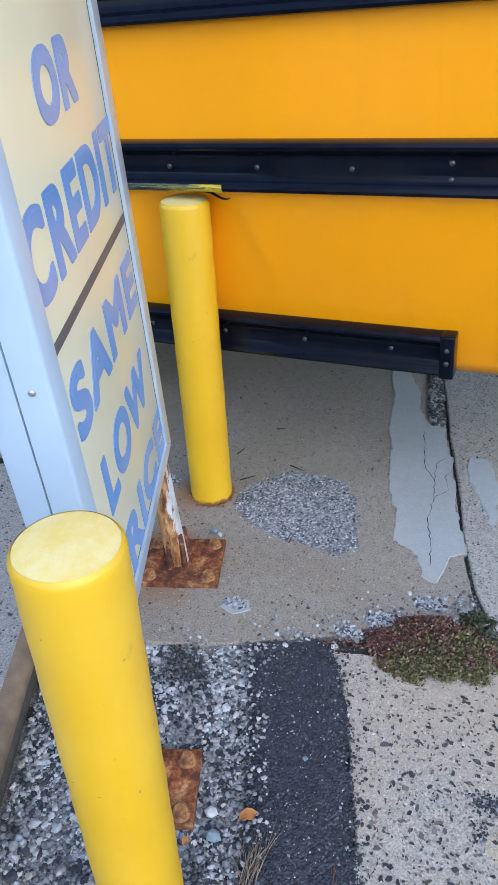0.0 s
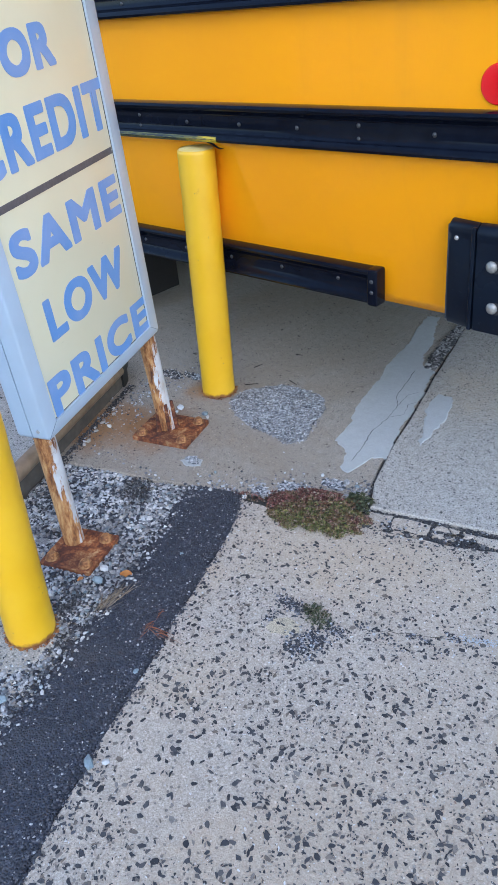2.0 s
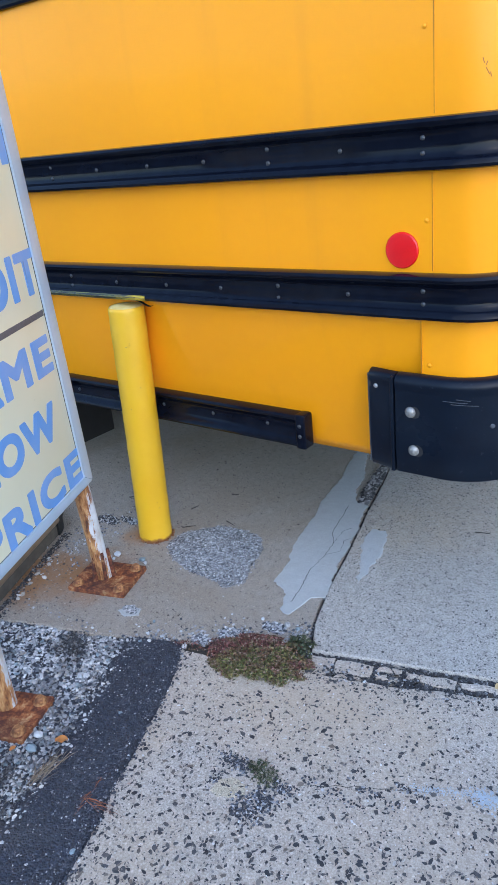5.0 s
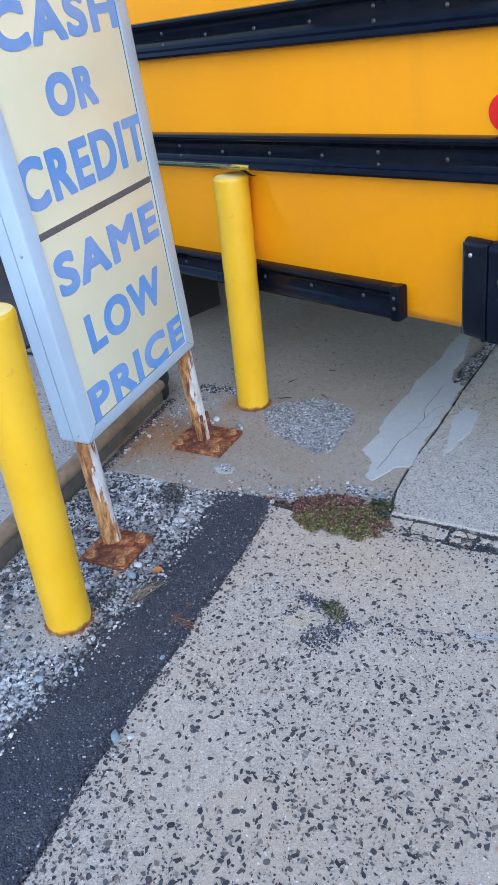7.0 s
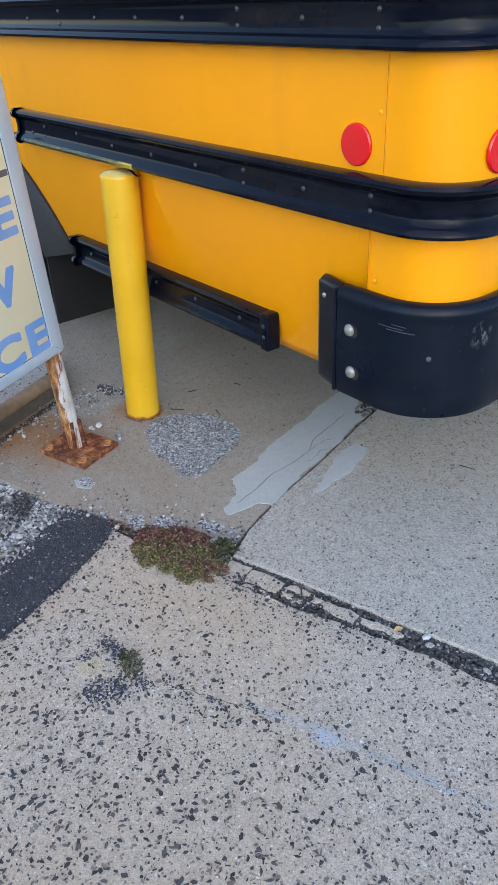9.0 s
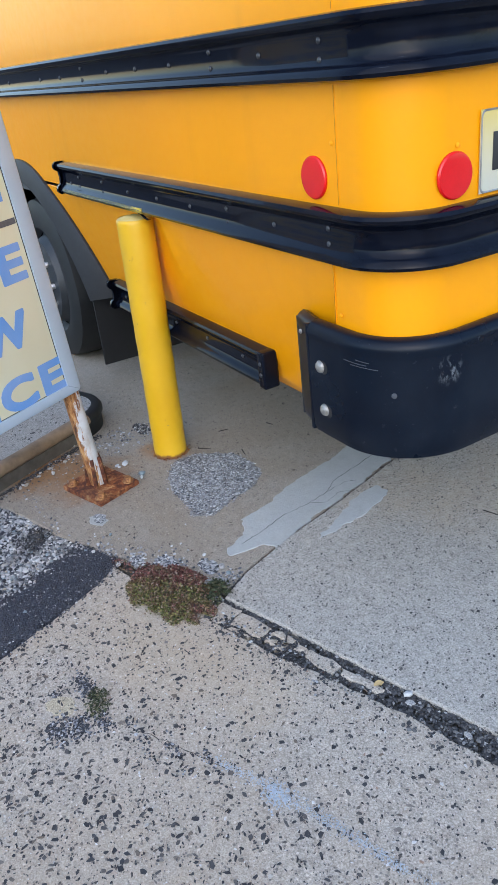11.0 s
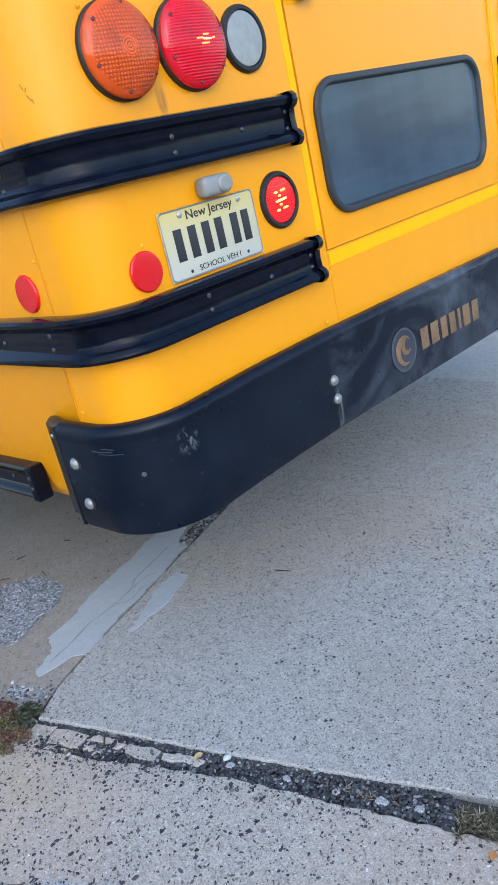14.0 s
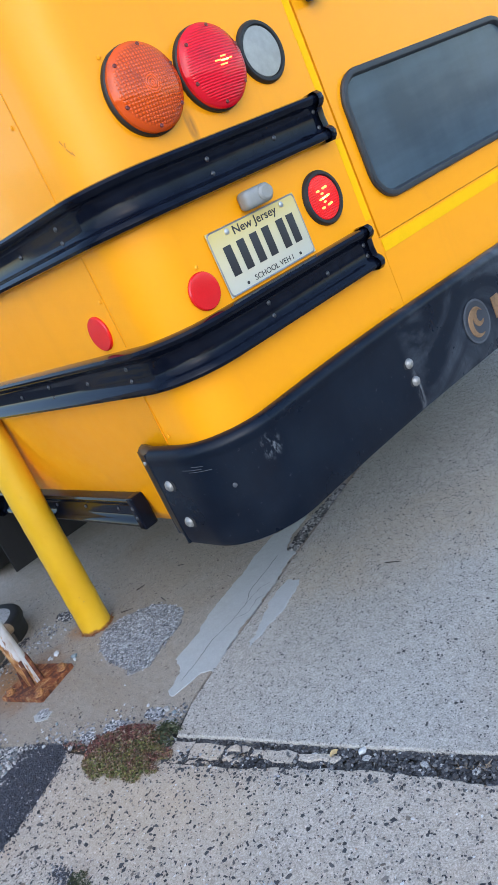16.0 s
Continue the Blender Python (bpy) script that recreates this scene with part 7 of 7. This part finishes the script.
# ---- rear emergency door ----
DOOR_Z0, DOOR_Z1 = 0.974, 2.40
door = part("gap_liner", box((XR - 0.018, D0 - 0.004, 0.972), (XR - 0.010, D1 + 0.004, 1.02)), M_SEAM, bus)
wy, wz, ww, wh, wr = 0.780, 1.223, 0.870, 0.322, 0.075     # window centre and size
bm = bmesh.new()
n = 72
angs = sorted({2 * math.pi * k / n for k in range(n)} | {math.atan2(sz, sy) % (2 * math.pi) for sy, sz in ((D1 - 0.004 - wy, DOOR_Z1 - wz), (D0 + 0.004 - wy, DOOR_Z1 - wz), (D0 + 0.004 - wy, DOOR_Z0 - wz), (D1 - 0.004 - wy, DOOR_Z0 - wz))})


def ray_rect(a, y0, y1, z0, z1):
    c, s = math.cos(a), math.sin(a)
    t = min(((y1 if c > 0 else y0) / c) if abs(c) > 1e-9 else 1e9, ((z1 if s > 0 else z0) / s) if abs(s) > 1e-9 else 1e9)
    return c * t, s * t


def ray_round(a, w, h, r):
    c, s = math.cos(a), math.sin(a)
    lo, hi = 0.0, 2.0
    for _ in range(40):
        t = (lo + hi) / 2
        y, z = abs(c * t), abs(s * t)
        qy, qz = max(0, y - (w / 2 - r)), max(0, z - (h / 2 - r))
        if math.hypot(qy, qz) < r and y < w / 2 and z < h / 2:
            lo = t
        else:
            hi = t
    return c * lo, s * lo


rows = []
for a in angs:
    yo, zo = ray_rect(a, D0 + 0.004 - wy, D1 - 0.004 - wy, DOOR_Z0 - wz, DOOR_Z1 - wz)
    yi, zi = ray_round(a, ww, wh, wr)
    rows.append([bm.verts.new((XR - 0.012, wy + yo, wz + zo)), bm.verts.new((XR, wy + yo, wz + zo)), bm.verts.new((XR, wy + yi, wz + zi)), bm.verts.new((XR - 0.012, wy + yi, wz + zi))])
for k in range(len(rows)):
    a, b = rows[k], rows[(k + 1) % len(rows)]
    for j in range(3):
        bm.faces.new((a[j], b[j], b[j + 1], a[j + 1]))
bmesh.ops.recalc_face_normals(bm, faces=bm.faces)
door = part("rear_door", bm, M_BUS, bus, "yellow rear emergency door")
ring = bmesh.new()
cs = [(0.0, 0.012), (0.008, 0.014), (0.014, 0.011), (0.016, 0.005), (0.015, -0.002), (0.009, -0.007), (0.0, -0.009), (-0.008, -0.008), (-0.008, 0.010)]
rows = []
outer = rounded_rect(ww, wh, wr, 10)
for k, (y, z) in enumerate(outer):
    p, q = outer[k - 1], outer[(k + 1) % len(outer)]
    t = Vector((q[0] - p[0], q[1] - p[1])).normalized()
    ny, nz = t.y, -t.x
    rows.append([ring.verts.new((XR + o, wy + y + ny * s, wz + z + nz * s)) for o, s in cs])
for k in range(len(rows)):
    a, b = rows[k], rows[(k + 1) % len(rows)]
    for j in range(len(cs)):
        ring.faces.new((a[j], b[j], b[(j + 1) % len(cs)], a[(j + 1) % len(cs)]))
bmesh.ops.recalc_face_normals(ring, faces=ring.faces)
part("window_rubber", ring, M_GREYRUB, door, "thick grey-black rubber window surround")
pane = bmesh.new()
pts = rounded_rect(ww - 0.016, wh - 0.016, wr - 0.008, 8)
f0 = [pane.verts.new((XR + 0.002, wy + y, wz + z)) for y, z in pts]
f1 = [pane.verts.new((XR - 0.003, wy + y, wz + z)) for y, z in pts]
pane.faces.new(f0)
pane.faces.new(f1[::-1])
for k in range(len(f0)):
    j = (k + 1) % len(f0)
    pane.faces.new((f0[k], f1[k], f1[j], f0[j]))
bmesh.ops.recalc_face_normals(pane, faces=pane.faces)
part("pane", pane, M_GLASS, door, "smudged glass pane with sky reflections in its colour", smooth=False)
TAPE = XR + 0.0006
part("reflective_tape", box((XR - 0.001, D0 - 0.030, 1.03), (TAPE, D0 - 0.006, 1.25)), M_STRIP, bus, "bright yellow reflective tape")
part("reflective_tape", box((XR - 0.001, D0 - 0.030, 1.372), (TAPE, D0 - 0.006, 1.85)), M_STRIP, bus, "bright yellow reflective tape")
part("reflective_tape", box((XR - 0.002, D0 + 0.002, 0.932), (TAPE, D1 - 0.004, 0.966)), M_STRIP, bus, "bright yellow reflective tape")
part("reflective_tape", box((XR - 0.001, D1 + 0.008, 0.95), (TAPE, D1 + 0.036, 1.85)), M_STRIP, bus, "bright yellow reflective tape")
part("panel_seam", box((XR - 0.001, D1 + 0.002, 0.80), (XR + 0.0008, D1 + 0.005, 0.972)), M_SEAM, bus)
hinge = lathe([(0, 0.98), (0.006, 0.98), (0.006, 1.85), (0, 1.85)], 10)
part("door_hinge", hinge, M_BUS, bus, at=Matrix.Translation((XR + 0.002, D1 + 0.001, 0)))
bm = box((XR + 0.012, 0.326, 1.575), (XR + 0.034, 0.382, 1.640), 0.008, 3)
add_box(bm, (XR - 0.002, 0.336, 1.600), (XR + 0.014, 0.372, 1.636), 0.003)
part("door_handle", bm, M_RUBBER, door, "black plastic door handle")
# dim seats seen through the rear pane
for k in range(2):
    part("seat_back", box((-0.60, 0.05 + k * 0.75, 0.86), (-0.50, 0.60 + k * 0.75, 1.42), 0.03), M_INSIDE, bus, "dim grey seat back")

# stickers on the far half of the rear
access = part("access_sign", box((XR, 1.655, 1.070), (XR + 0.0012, 1.805, 1.220), 0.0), M_SIGNBLUE, bus, "blue wheelchair access sign")
part("sign_border", box((XR - 0.0005, 1.647, 1.062), (XR + 0.0006, 1.813, 1.228), 0.0), M_WHITEINK, access, "thin white border")
sym = bmesh.new()
k = 24
rows = [[sym.verts.new((XR + 0.0016, 1.728 + rr * math.cos(radians(150 + 230 * i / k)), 1.122 + rr * math.sin(radians(150 + 230 * i / k)))) for rr in (0.026, 0.033)] for i in range(k + 1)]
for a, b in zip(rows, rows[1:]):
    sym.faces.new((a[0], a[1], b[1], b[0]))
for y0, z0, y1, z1 in ((1.714, 1.132, 1.724, 1.190), (1.714, 1.129, 1.756, 1.138), (1.748, 1.099, 1.758, 1.136)):
    q = [sym.verts.new((XR + 0.0016, y, z)) for y, z in ((y0, z0), (y1, z0), (y1, z1), (y0, z1))]
    sym.faces.new(q)
bmesh.ops.recalc_face_normals(sym, faces=sym.faces)
part("symbol", sym, M_WHITEINK, access, "white wheelchair symbol", smooth=False)
sticker = part("sticker", box((XR, 1.630, 0.768), (XR + 0.001, 1.850, 0.806)), M_WHITEINK, bus, "small pale printed sticker")
part("sticker_bar", box((XR + 0.001, 1.645, 0.776), (XR + 0.0014, 1.735, 0.798)), M_RED, sticker)
part("sticker_bar", box((XR + 0.001, 1.750, 0.776), (XR + 0.0014, 1.835, 0.798)), M_SIGNBLUE, sticker)

# ---- the far side of the lot, which the paint and glass mirror ----


def far_trees(name, x0, x1, y0, y1, n, seed, label, high=4.6):
    h = Heap()
    r = random.Random(seed)
    for k in range(n):
        f = (k + r.random()) / n
        cx, cy = x0 + (x1 - x0) * f, y0 + (y1 - y0) * f + r.uniform(-1.5, 1.5)
        top = high + 0.28 * high * noise.noise(Vector((f * 17, seed, 0))) + r.uniform(-0.7, 0.5)
        for _ in range(46):
            z = top * math.sqrt(r.random())
            spread = 1.3 * (1.15 - z / top)
            p = Vector((cx + r.gauss(0, spread), cy + r.gauss(0, spread), z))
            h.blade(p, p + Vector((r.uniform(-0.7, 0.7), r.uniform(-0.7, 0.7), r.uniform(0.0, 0.5))), r.uniform(0.2, 0.45), 0.1, r)
    return thing(name, h.mesh(name, M_TREES), label, "trees", kind="stuff")


far_trees("far_woods", -40, 46, -27, -30, 110, 5, "dark row of distant trees across the lot", 2.9)
far_trees("far_woods", 36, 38, -26, 34, 70, 8, "dark row of distant trees beyond the lot")
